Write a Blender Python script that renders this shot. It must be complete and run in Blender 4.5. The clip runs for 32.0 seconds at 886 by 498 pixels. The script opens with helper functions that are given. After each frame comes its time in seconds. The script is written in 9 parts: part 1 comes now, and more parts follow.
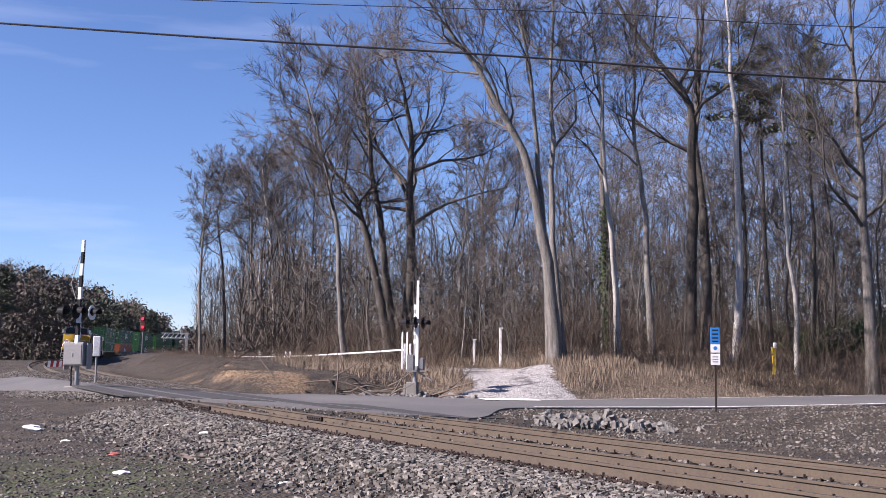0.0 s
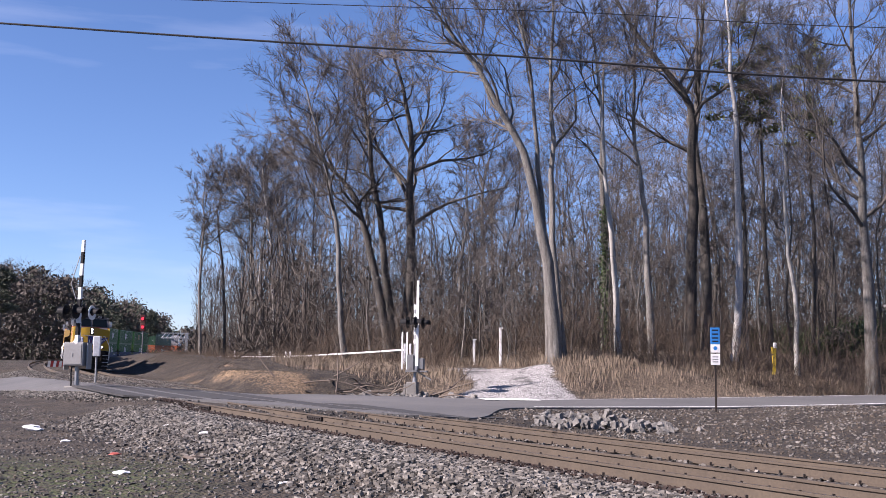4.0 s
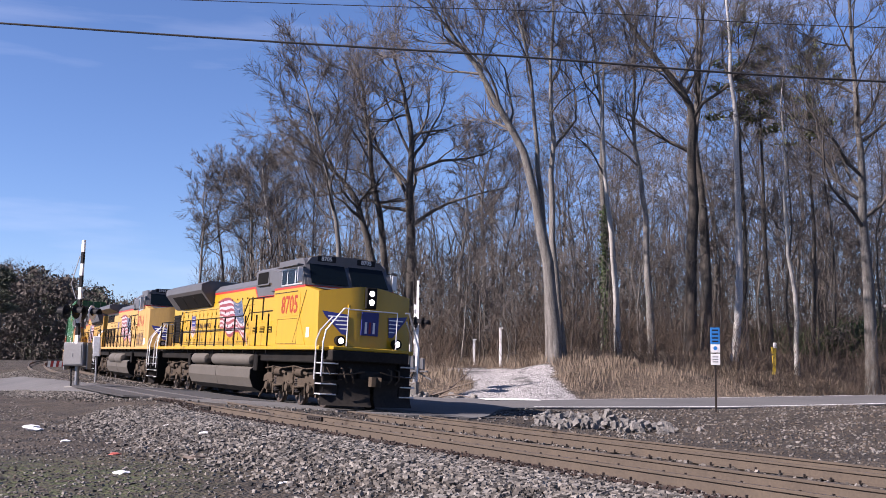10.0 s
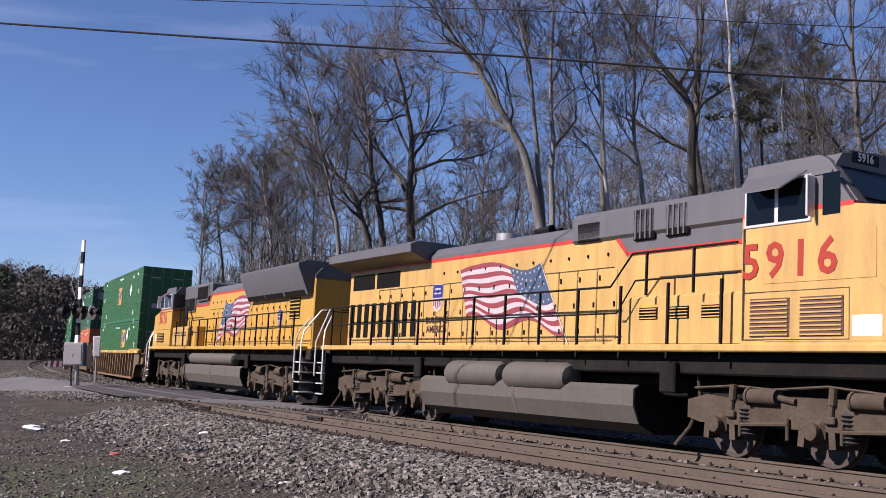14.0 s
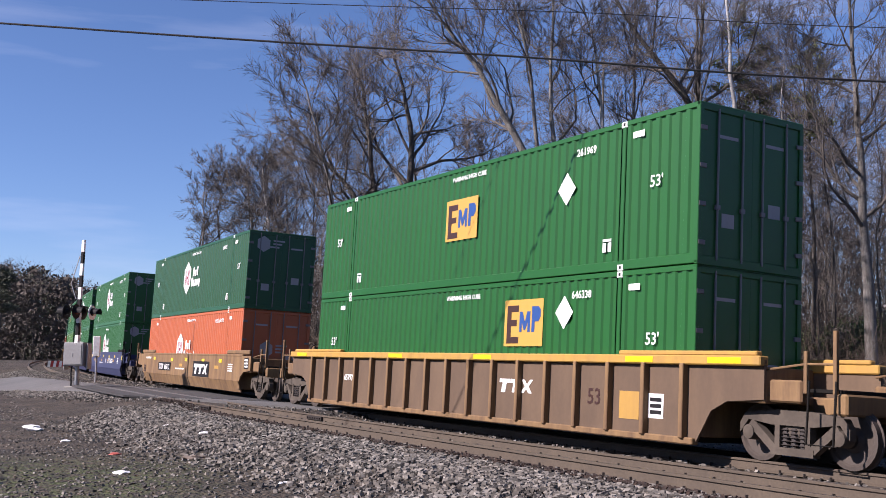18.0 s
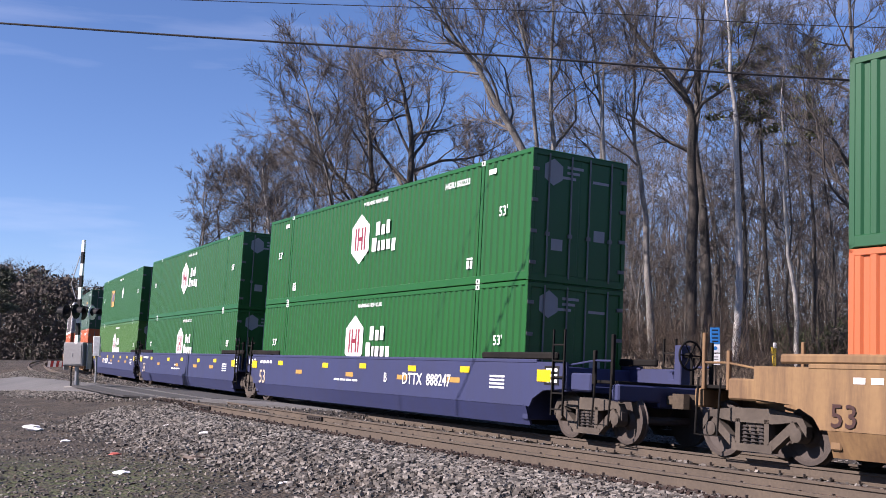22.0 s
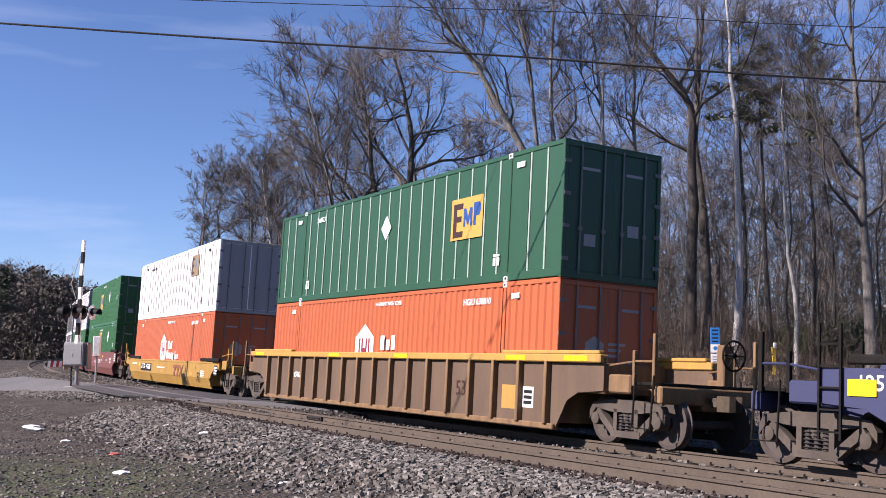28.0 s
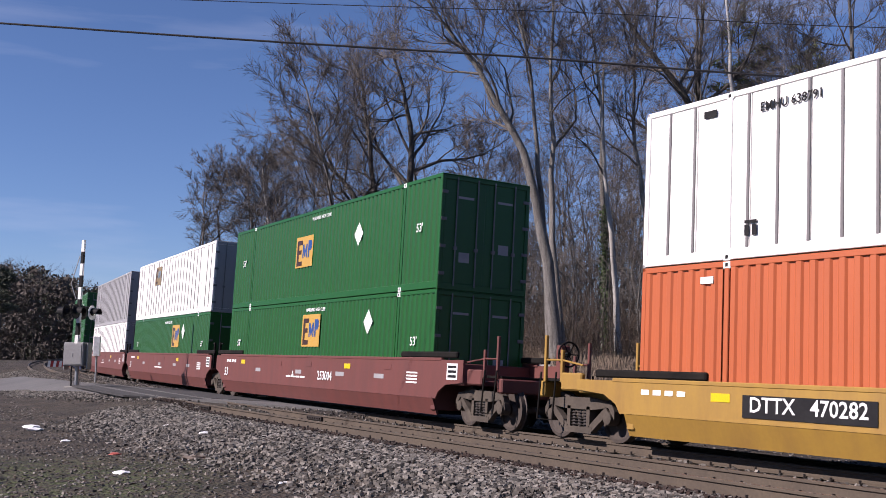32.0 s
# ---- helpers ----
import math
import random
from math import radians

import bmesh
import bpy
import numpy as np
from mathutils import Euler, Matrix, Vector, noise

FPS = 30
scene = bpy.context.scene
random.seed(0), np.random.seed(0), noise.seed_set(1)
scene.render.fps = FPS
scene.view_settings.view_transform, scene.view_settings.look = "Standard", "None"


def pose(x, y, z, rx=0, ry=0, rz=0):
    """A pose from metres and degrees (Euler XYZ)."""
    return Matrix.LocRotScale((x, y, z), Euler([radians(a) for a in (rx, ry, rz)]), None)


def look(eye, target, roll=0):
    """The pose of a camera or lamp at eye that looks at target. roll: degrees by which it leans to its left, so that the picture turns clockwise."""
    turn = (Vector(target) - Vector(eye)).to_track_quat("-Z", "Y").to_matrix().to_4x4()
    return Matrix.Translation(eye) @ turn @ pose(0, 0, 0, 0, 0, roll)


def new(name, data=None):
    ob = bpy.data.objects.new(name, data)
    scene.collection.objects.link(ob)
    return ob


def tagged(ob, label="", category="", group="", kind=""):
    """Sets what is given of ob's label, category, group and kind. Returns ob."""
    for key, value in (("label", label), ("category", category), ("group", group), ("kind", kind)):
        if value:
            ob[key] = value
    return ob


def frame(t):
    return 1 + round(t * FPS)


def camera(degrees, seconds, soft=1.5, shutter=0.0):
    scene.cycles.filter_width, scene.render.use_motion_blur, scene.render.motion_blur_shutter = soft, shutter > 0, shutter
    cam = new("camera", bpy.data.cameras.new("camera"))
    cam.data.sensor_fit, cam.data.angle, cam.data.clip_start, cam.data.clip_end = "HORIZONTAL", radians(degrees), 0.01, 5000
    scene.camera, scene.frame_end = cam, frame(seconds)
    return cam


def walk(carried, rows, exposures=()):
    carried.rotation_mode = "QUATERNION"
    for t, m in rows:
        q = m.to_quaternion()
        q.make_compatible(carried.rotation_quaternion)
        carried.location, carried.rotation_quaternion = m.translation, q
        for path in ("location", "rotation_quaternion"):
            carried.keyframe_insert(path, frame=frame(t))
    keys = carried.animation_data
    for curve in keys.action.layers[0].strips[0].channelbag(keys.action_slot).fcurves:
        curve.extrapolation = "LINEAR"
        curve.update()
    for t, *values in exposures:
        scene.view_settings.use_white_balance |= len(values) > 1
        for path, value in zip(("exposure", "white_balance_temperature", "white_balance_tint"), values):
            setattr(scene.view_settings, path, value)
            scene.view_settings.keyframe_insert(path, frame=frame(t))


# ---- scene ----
# ---------------------------------------------------------------- camera
cam = camera(45.135, 32.0, soft=0.9)
EYE = (0, 0, 1.585)
VIEW = look(EYE, (0, math.cos(radians(5.936)), 1.585 + math.sin(radians(5.936))), 0.567)
# the clip's camera stops down as bright cars fill its view; its white balance is cool
STOPS = [(0, -0.02), (9, -0.05), (11.5, -0.2), (13, -0.30), (14, -0.46), (15.5, -0.38), (17, -0.28), (19, -0.24), (20, -0.18), (21, -0.40), (22, -0.12), (23, -0.10), (24, -0.05), (25, -0.06), (28, -0.16), (29, -0.50), (30, -0.52), (31, -1.02), (32, -0.62)]
walk(cam, [(0, VIEW), (32, VIEW)], [(t, e + 1.38, 6100, 27) for t, e in STOPS])

# ---------------------------------------------------------------- sky and sun
SUN_DIR = Vector((-0.76, -0.25, 0.60)).normalized()      # towards the sun
world = bpy.data.worlds.new("sky")
scene.world = world
world.use_nodes = True
wn = world.node_tree
wn.nodes.clear()
w_out = wn.nodes.new("ShaderNodeOutputWorld")
w_bg = wn.nodes.new("ShaderNodeBackground")
w_sky = wn.nodes.new("ShaderNodeTexSky")
w_sky.sky_type = "NISHITA"
w_sky.sun_disc = False
w_sky.sun_elevation = math.asin(SUN_DIR.z)
w_sky.sun_rotation = math.atan2(SUN_DIR.x, SUN_DIR.y) % (2 * math.pi)
w_sky.air_density, w_sky.dust_density, w_sky.ozone_density = 0.85, 0.05, 6.0
w_bg.inputs["Strength"].default_value = 0.058
# thin cirrus in the lower sky
w_tc = wn.nodes.new("ShaderNodeTexCoord")
w_map = wn.nodes.new("ShaderNodeMapping")
w_map.inputs["Scale"].default_value = (1.2, 1.2, 9.0)
w_map.inputs["Rotation"].default_value = (0.0, 0.10, 0.0)
w_noise = wn.nodes.new("ShaderNodeTexNoise")
w_noise.inputs["Scale"].default_value = 2.2
w_noise.inputs["Detail"].default_value = 6.0
w_ramp = wn.nodes.new("ShaderNodeMapRange")
w_ramp.inputs["From Min"].default_value, w_ramp.inputs["From Max"].default_value = 0.5, 0.78
w_ramp.inputs["To Max"].default_value = 0.34
w_sep = wn.nodes.new("ShaderNodeSeparateXYZ")
w_low = wn.nodes.new("ShaderNodeMapRange")
w_low.inputs["From Min"].default_value, w_low.inputs["From Max"].default_value = 0.48, 0.30
w_mul = wn.nodes.new("ShaderNodeMath")
w_mul.operation = "MULTIPLY"
w_mix = wn.nodes.new("ShaderNodeMix")
w_mix.data_type = "RGBA"
w_mix.inputs["B"].default_value = (7.5, 8.0, 8.8, 1)
wn.links.new(w_tc.outputs["Generated"], w_map.inputs["Vector"])
wn.links.new(w_map.outputs["Vector"], w_noise.inputs["Vector"])
wn.links.new(w_noise.outputs["Fac"], w_ramp.inputs["Value"])
wn.links.new(w_tc.outputs["Generated"], w_sep.inputs["Vector"])
wn.links.new(w_sep.outputs["Z"], w_low.inputs["Value"])
wn.links.new(w_ramp.outputs["Result"], w_mul.inputs[0])
wn.links.new(w_low.outputs["Result"], w_mul.inputs[1])
wn.links.new(w_mul.outputs[0], w_mix.inputs["Factor"])
wn.links.new(w_sky.outputs["Color"], w_mix.inputs["A"])
wn.links.new(w_mix.outputs["Result"], w_bg.inputs["Color"])
wn.links.new(w_bg.outputs["Background"], w_out.inputs["Surface"])

sun = new("sun", bpy.data.lights.new("sun", "SUN"))
sun.data.energy, sun.data.angle, sun.data.color = 5.0, radians(0.53), (1.0, 0.91, 0.775)
sun.matrix_basis = look(SUN_DIR * 60, (0, 0, 0))

# ---------------------------------------------------------------- track line
# curvature of the line at knots along it; distance 0 lies ahead of the camera
GRADE, CANT, GAP = -0.0051, 0.0474, 3.955
KN_S = [-600, -320, -260, -200, -150, -110, -75, -45, -15, 15, 60, 400]
KN_K = [0.0037, 0.0037, 0.00302, 0.00234, 0.00167, 0.00116, 0.00116, 0.00188, 0.00252, 0.00105, 0.0008, 0.0008]
S_AX = np.arange(-600, 401, 1.0)
_k = np.interp(S_AX, KN_S, KN_K)
TH_AX = np.concatenate([[0], np.cumsum((_k[1:] + _k[:-1]) / 2)])
TH_AX += -1.0403 - TH_AX[600]
_m = (TH_AX[1:] + TH_AX[:-1]) / 2
X_AX = np.concatenate([[0], np.cumsum(np.cos(_m))])
Y_AX = np.concatenate([[0], np.cumsum(np.sin(_m))])
X_AX += 3.2964 - X_AX[600]
Y_AX += 22.3551 - Y_AX[600]


def track_z(s):
    """Rail-top height of the train's track at its centre."""
    return GRADE * np.clip(s, -330, 120)


def on_track(s, lat=0.0, z=0.0):
    """World point at distance s; lat metres to the near side, z above the canted rail plane."""
    th = np.interp(s, S_AX, TH_AX)
    a, b = lat * math.cos(CANT) - z * math.sin(CANT), z * math.cos(CANT) + lat * math.sin(CANT)
    return Vector((float(np.interp(s, S_AX, X_AX) + a * np.sin(th)), float(np.interp(s, S_AX, Y_AX) - a * np.cos(th)), float(track_z(s) + b)))


def car_pose(s, half):
    """Pose of a vehicle whose trucks stand at s - half and s + half: x forward, y to its left, z up."""
    a, b = on_track(s - half), on_track(s + half)
    fx = (b - a).normalized()
    th = math.atan2(fx.y, fx.x)
    left = Vector((-math.sin(th) * math.cos(CANT), math.cos(th) * math.cos(CANT), -math.sin(CANT)))
    up = fx.cross(left).normalized()
    left = up.cross(fx)
    m = Matrix((fx, left, up)).transposed().to_4x4()
    m.translation = (a + b) / 2
    return m


def track_coords(x, y):
    """Arrays of distance along the line and lateral offset (positive on the camera's side)."""
    x, y = np.asarray(x, float).ravel(), np.asarray(y, float).ravel()
    s, lat = np.empty_like(x), np.empty_like(x)
    step = 4
    cx, cy = X_AX[::step], Y_AX[::step]
    for i in range(0, len(x), 4000):
        px, py = x[i:i + 4000, None], y[i:i + 4000, None]
        j = np.argmin((px - cx) ** 2 + (py - cy) ** 2, axis=1) * step
        th = TH_AX[j]
        dx, dy = px[:, 0] - X_AX[j], py[:, 0] - Y_AX[j]
        along = dx * np.cos(th) + dy * np.sin(th)
        sj = S_AX[j] + along
        th = np.interp(sj, S_AX, TH_AX)
        dx, dy = px[:, 0] - np.interp(sj, S_AX, X_AX), py[:, 0] - np.interp(sj, S_AX, Y_AX)
        s[i:i + 4000] = sj
        lat[i:i + 4000] = dx * np.sin(th) - dy * np.cos(th)
    return s, lat


# ---------------------------------------------------------------- mesh helpers
class Shape:
    """Gathers vertices and faces of one mesh."""

    def __init__(self):
        self.v, self.f = [], []

    def add(self, verts, faces):
        n = len(self.v)
        self.v.extend(tuple(q) for q in verts)
        self.f.extend(tuple(i + n for i in f) for f in faces)
        return self

    def box(self, x0, x1, y0, y1, z0, z1, c=0.0):
        c = min(c, (x1 - x0) / 2.2, (y1 - y0) / 2.2, (z1 - z0) / 2.2)
        if c <= 0:
            v = [(x, y, z) for x in (x0, x1) for y in (y0, y1) for z in (z0, z1)]
            return self.add(v, [(0, 1, 3, 2), (4, 6, 7, 5), (0, 4, 5, 1), (2, 3, 7, 6), (0, 2, 6, 4), (1, 5, 7, 3)])
        v, idx = [], {}
        for i, x in enumerate((x0, x1)):
            for j, y in enumerate((y0, y1)):
                for k, z in enumerate((z0, z1)):
                    sx, sy, sz = 1 - 2 * i, 1 - 2 * j, 1 - 2 * k
                    for a, q in enumerate(((x, y + sy * c, z + sz * c), (x + sx * c, y, z + sz * c), (x + sx * c, y + sy * c, z))):
                        idx[i, j, k, a] = len(v)
                        v.append(q)
        f = []
        for i in (0, 1):
            q = [idx[i, j, k, 0] for j, k in ((0, 0), (0, 1), (1, 1), (1, 0))]
            f.append(q if i == 0 else q[::-1])
            q = [idx[j, i, k, 1] for j, k in ((0, 0), (1, 0), (1, 1), (0, 1))]
            f.append(q if i == 0 else q[::-1])
            q = [idx[j, k, i, 2] for j, k in ((0, 0), (0, 1), (1, 1), (1, 0))]
            f.append(q if i == 0 else q[::-1])
        for a in (0, 1):
            for b in (0, 1):
                f.append((idx[a, b, 0, 0], idx[a, b, 1, 0], idx[a, b, 1, 1], idx[a, b, 0, 1]))
                f.append((idx[a, 0, b, 0], idx[a, 1, b, 0], idx[a, 1, b, 2], idx[a, 0, b, 2]))
                f.append((idx[0, a, b, 1], idx[1, a, b, 1], idx[1, a, b, 2], idx[0, a, b, 2]))
        for i in (0, 1):
            for j in (0, 1):
                for k in (0, 1):
                    f.append(tuple(idx[i, j, k, a] for a in range(3)))
        return self.add(v, f)

    def prism(self, poly, a, b, axis="y"):
        """A polygon in the plane across axis, drawn out from a to b. poly: (x,z) for y, (y,z) for x, (x,y) for z."""
        n = len(poly)

        def at(q, t):
            return (q[0], t, q[1]) if axis == "y" else (t, q[0], q[1]) if axis == "x" else (q[0], q[1], t)
        v = [at(q, a) for q in poly] + [at(q, b) for q in poly]
        f = [tuple(range(n)), tuple(range(2 * n - 1, n - 1, -1))]
        f += [(i, i + n, (i + 1) % n + n, (i + 1) % n) for i in range(n)]
        return self.add(v, f)

    def cyl(self, p, q, r, n=12, r2=None, cap=True):
        p, q = Vector(p), Vector(q)
        d = (q - p).normalized()
        u = d.orthogonal().normalized()
        w = d.cross(u)
        r2 = r if r2 is None else r2
        ring = [u * math.cos(2 * math.pi * i / n) + w * math.sin(2 * math.pi * i / n) for i in range(n)]
        v = [p + e * r for e in ring] + [q + e * r2 for e in ring]
        f = [(i, (i + 1) % n, (i + 1) % n + n, i + n) for i in range(n)]
        if cap:
            f += [tuple(range(n - 1, -1, -1)), tuple(range(n, 2 * n))]
        return self.add(v, f)

    def tube(self, pts, r, n=6):
        pts = [Vector(q) for q in pts]
        v, f = [], []
        u = None
        for i, q in enumerate(pts):
            d = (pts[min(i + 1, len(pts) - 1)] - pts[max(i - 1, 0)]).normalized()
            u = d.orthogonal().normalized() if u is None else (u - d * u.dot(d)).normalized()
            w = d.cross(u)
            rr = r[i] if isinstance(r, (list, tuple)) else r
            v += [q + (u * math.cos(2 * math.pi * k / n) + w * math.sin(2 * math.pi * k / n)) * rr for k in range(n)]
        for i in range(len(pts) - 1):
            f += [(i * n + k, i * n + (k + 1) % n, (i + 1) * n + (k + 1) % n, (i + 1) * n + k) for k in range(n)]
        f += [tuple(range(n - 1, -1, -1)), tuple(range(len(v) - n, len(v)))]
        return self.add(v, f)

    def lathe(self, prof, n=20, at=(0, 0, 0), axis="y"):
        """Turns a profile of (radius, distance along the axis) round the axis."""
        v, f = [], []
        for r, h in prof:
            for k in range(n):
                a, b = r * math.cos(2 * math.pi * k / n), r * math.sin(2 * math.pi * k / n)
                q = (a, h, b) if axis == "y" else (h, a, b) if axis == "x" else (a, b, h)
                v.append((q[0] + at[0], q[1] + at[1], q[2] + at[2]))
        for i in range(len(prof) - 1):
            f += [(i * n + k, i * n + (k + 1) % n, (i + 1) * n + (k + 1) % n, (i + 1) * n + k) for k in range(n)]
        f += [tuple(range(n - 1, -1, -1)), tuple(range(len(v) - n, len(v)))]
        return self.add(v, f)

    def mesh(self, name, smooth=True):
        me = bpy.data.meshes.new(name)
        me.from_pydata(self.v, [], self.f)
        if smooth:
            me.polygons.foreach_set("use_smooth", [True] * len(me.polygons))
            me.set_sharp_from_angle(angle=radians(32))
        me.update()
        return me


def part(name, shape, material, parent, label="", smooth=True):
    """Links a shape (or a ready mesh) as one mesh object under a thing or a part."""
    me = shape.mesh(name, smooth) if isinstance(shape, Shape) else shape
    if material is not None and not me.materials:
        me.materials.append(material)
    ob = new(name, me)
    ob.parent = parent
    if label:
        tagged(ob, label)
    return ob


def thing(name, m, label, category, group="", kind=""):
    ob = new(name)
    ob.empty_display_size = 0.3
    ob.matrix_basis = m
    return tagged(ob, label, category, group, kind)


def solo(name, shape, material, label, category="", kind="", smooth=True, group=""):
    """A top-level mesh."""
    me = shape.mesh(name, smooth) if isinstance(shape, Shape) else shape
    if not me.materials:
        me.materials.append(material)
    return tagged(new(name, me), label, category, group, kind)


TEXTS = {}


def lettering(text, height, bold=0.0, space=1.0):
    """A flat mesh of letters in the x-y plane, centred, cap height as given."""
    key = (text, height, bold, space)
    if key not in TEXTS:
        cu = bpy.data.curves.new("lettering", "FONT")
        cu.body, cu.size, cu.align_x, cu.align_y = text, height * 1.42, "CENTER", "CENTER"
        cu.offset, cu.extrude, cu.resolution_u, cu.space_character = bold, 0.002, 2, space
        ob = new("lettering", cu)
        bpy.context.view_layer.update()
        me = bpy.data.meshes.new_from_object(ob.evaluated_get(bpy.context.evaluated_depsgraph_get()))
        bpy.data.objects.remove(ob)
        TEXTS[key] = me
    return TEXTS[key].copy()


# ---------------------------------------------------------------- materials
def material(name, color, rough=0.6, metal=0.0, dirt=None, amount=0.35, grain=30.0, stain=1.2, bump=0.1, bump_dist=0.01, emit=None, strength=0.0, random_tint=0.0, streak=0.0, fine=0.6):
    """Principled surface with colour variation at two scales: a fine grain and larger stains towards the dirt colour."""
    m = bpy.data.materials.new(name)
    m.use_nodes = True
    nt = m.node_tree
    N, L = nt.nodes, nt.links
    b = N["Principled BSDF"]
    b.inputs["Roughness"].default_value, b.inputs["Metallic"].default_value = rough, metal
    tc = N.new("ShaderNodeTexCoord")
    dirt = dirt or tuple(c * 0.55 for c in color)
    n1, n2 = N.new("ShaderNodeTexNoise"), N.new("ShaderNodeTexNoise")
    n1.inputs["Scale"].default_value, n1.inputs["Detail"].default_value = grain, 4
    n2.inputs["Scale"].default_value, n2.inputs["Detail"].default_value = stain, 6
    n2.inputs["Roughness"].default_value = 0.65
    L.new(tc.outputs["Object"], n1.inputs["Vector"])
    if streak:
        mp = N.new("ShaderNodeMapping")
        mp.inputs["Scale"].default_value = (streak, streak, 0.35)
        L.new(tc.outputs["Object"], mp.inputs["Vector"])
        L.new(mp.outputs["Vector"], n2.inputs["Vector"])
    else:
        L.new(tc.outputs["Object"], n2.inputs["Vector"])
    r2 = N.new("ShaderNodeMapRange")
    r2.inputs["From Min"].default_value, r2.inputs["From Max"].default_value = 0.38, 0.72
    r2.inputs["To Max"].default_value = amount
    L.new(n2.outputs["Fac"], r2.inputs["Value"])
    mix = N.new("ShaderNodeMix")
    mix.data_type = "RGBA"
    mix.inputs["A"].default_value, mix.inputs["B"].default_value = (*color, 1), (*dirt, 1)
    L.new(r2.outputs["Result"], mix.inputs["Factor"])
    r1 = N.new("ShaderNodeMapRange")
    r1.inputs["To Min"].default_value, r1.inputs["To Max"].default_value = 1 - amount * fine, 1 + amount * fine
    L.new(n1.outputs["Fac"], r1.inputs["Value"])
    out = r1.outputs["Result"]
    if random_tint:
        info = N.new("ShaderNodeObjectInfo")
        r3 = N.new("ShaderNodeMapRange")
        r3.inputs["To Min"].default_value, r3.inputs["To Max"].default_value = 1 - random_tint, 1 + random_tint
        L.new(info.outputs["Random"], r3.inputs["Value"])
        mu = N.new("ShaderNodeMath")
        mu.operation = "MULTIPLY"
        L.new(out, mu.inputs[0])
        L.new(r3.outputs["Result"], mu.inputs[1])
        out = mu.outputs[0]
    sc = N.new("ShaderNodeVectorMath")
    sc.operation = "SCALE"
    L.new(mix.outputs["Result"], sc.inputs[0])
    L.new(out, sc.inputs["Scale"])
    L.new(sc.outputs["Vector"], b.inputs["Base Color"])
    if bump:
        bp = N.new("ShaderNodeBump")
        bp.inputs["Strength"].default_value, bp.inputs["Distance"].default_value = bump, bump_dist
        L.new(n1.outputs["Fac"], bp.inputs["Height"])
        L.new(bp.outputs["Normal"], b.inputs["Normal"])
    if emit:
        b.inputs["Emission Color"].default_value = (*emit, 1)
        b.inputs["Emission Strength"].default_value = strength
    return m


def island_tint(m, spread):
    """Lets each joined piece of a mesh have its own shade."""
    nt = m.node_tree
    b = nt.nodes["Principled BSDF"]
    src = b.inputs["Base Color"].links[0].from_socket
    geo = nt.nodes.new("ShaderNodeNewGeometry")
    r = nt.nodes.new("ShaderNodeMapRange")
    r.inputs["To Min"].default_value, r.inputs["To Max"].default_value = 1 - spread, 1 + spread
    nt.links.new(geo.outputs["Random Per Island"], r.inputs["Value"])
    sc = nt.nodes.new("ShaderNodeVectorMath")
    sc.operation = "SCALE"
    nt.links.new(src, sc.inputs[0])
    nt.links.new(r.outputs["Result"], sc.inputs["Scale"])
    nt.links.new(sc.outputs["Vector"], b.inputs["Base Color"])
    return m


def glass(name, color=(0.02, 0.03, 0.04)):
    m = bpy.data.materials.new(name)
    m.use_nodes = True
    b = m.node_tree.nodes["Principled BSDF"]
    b.inputs["Base Color"].default_value = (*color, 1)
    b.inputs["Roughness"].default_value = 0.12
    b.inputs["Specular IOR Level"].default_value = 0.22
    return m


MAT = dict(
    rail_side=material("rail_rust", (0.0612, 0.0473, 0.0341), 0.85, 0.1, (0.094, 0.0717, 0.0487), 0.6, 25, 1.5, 0.4, 0.006),
    rail_top=material("rail_steel", (0.146, 0.122, 0.0974), 0.5, 0.6, (0.0974, 0.0731, 0.0487), 0.5, 20, 2.0, 0.1),
    spike=material("spike_iron", (0.0209, 0.0153, 0.0125), 0.9, 0.2),
    tie=material("tie_wood", (0.0501, 0.0383, 0.0292), 0.95, 0, (0.08, 0.0647, 0.0501), 0.5, 18, 2.0, 0.5, 0.01, random_tint=0.25),
    stone=island_tint(material("ballast_stone", (0.139, 0.13, 0.116), 0.9, 0, (0.0522, 0.0404, 0.0292), 0.7, 14, 0.9, 0.4, 0.01), 0.85),
    rock=material("granite_rock", (0.181, 0.174, 0.162), 0.9, 0, (0.0905, 0.08, 0.0661), 0.6, 9, 1.5, 0.8, 0.03, random_tint=0.25),
    asphalt=material("asphalt", (0.0731, 0.0731, 0.0738), 0.9, 0, (0.122, 0.118, 0.113), 0.8, 45, 0.16, 0.3, 0.008),
    white_line=material("road_paint", (0.74, 0.74, 0.72), 0.7, 0, (0.278, 0.278, 0.264), 0.5, 20, 2.5, 0.1),
    fresh=material("fresh_asphalt", (0.0237, 0.0237, 0.0251), 0.95, 0, (0.0418, 0.0404, 0.0383), 0.6, 40, 0.8, 0.3, 0.008),
    rubber=material("crossing_rubber", (0.0209, 0.0209, 0.0223), 0.8, 0, (0.0418, 0.0383, 0.0348), 0.5, 20, 2),
)
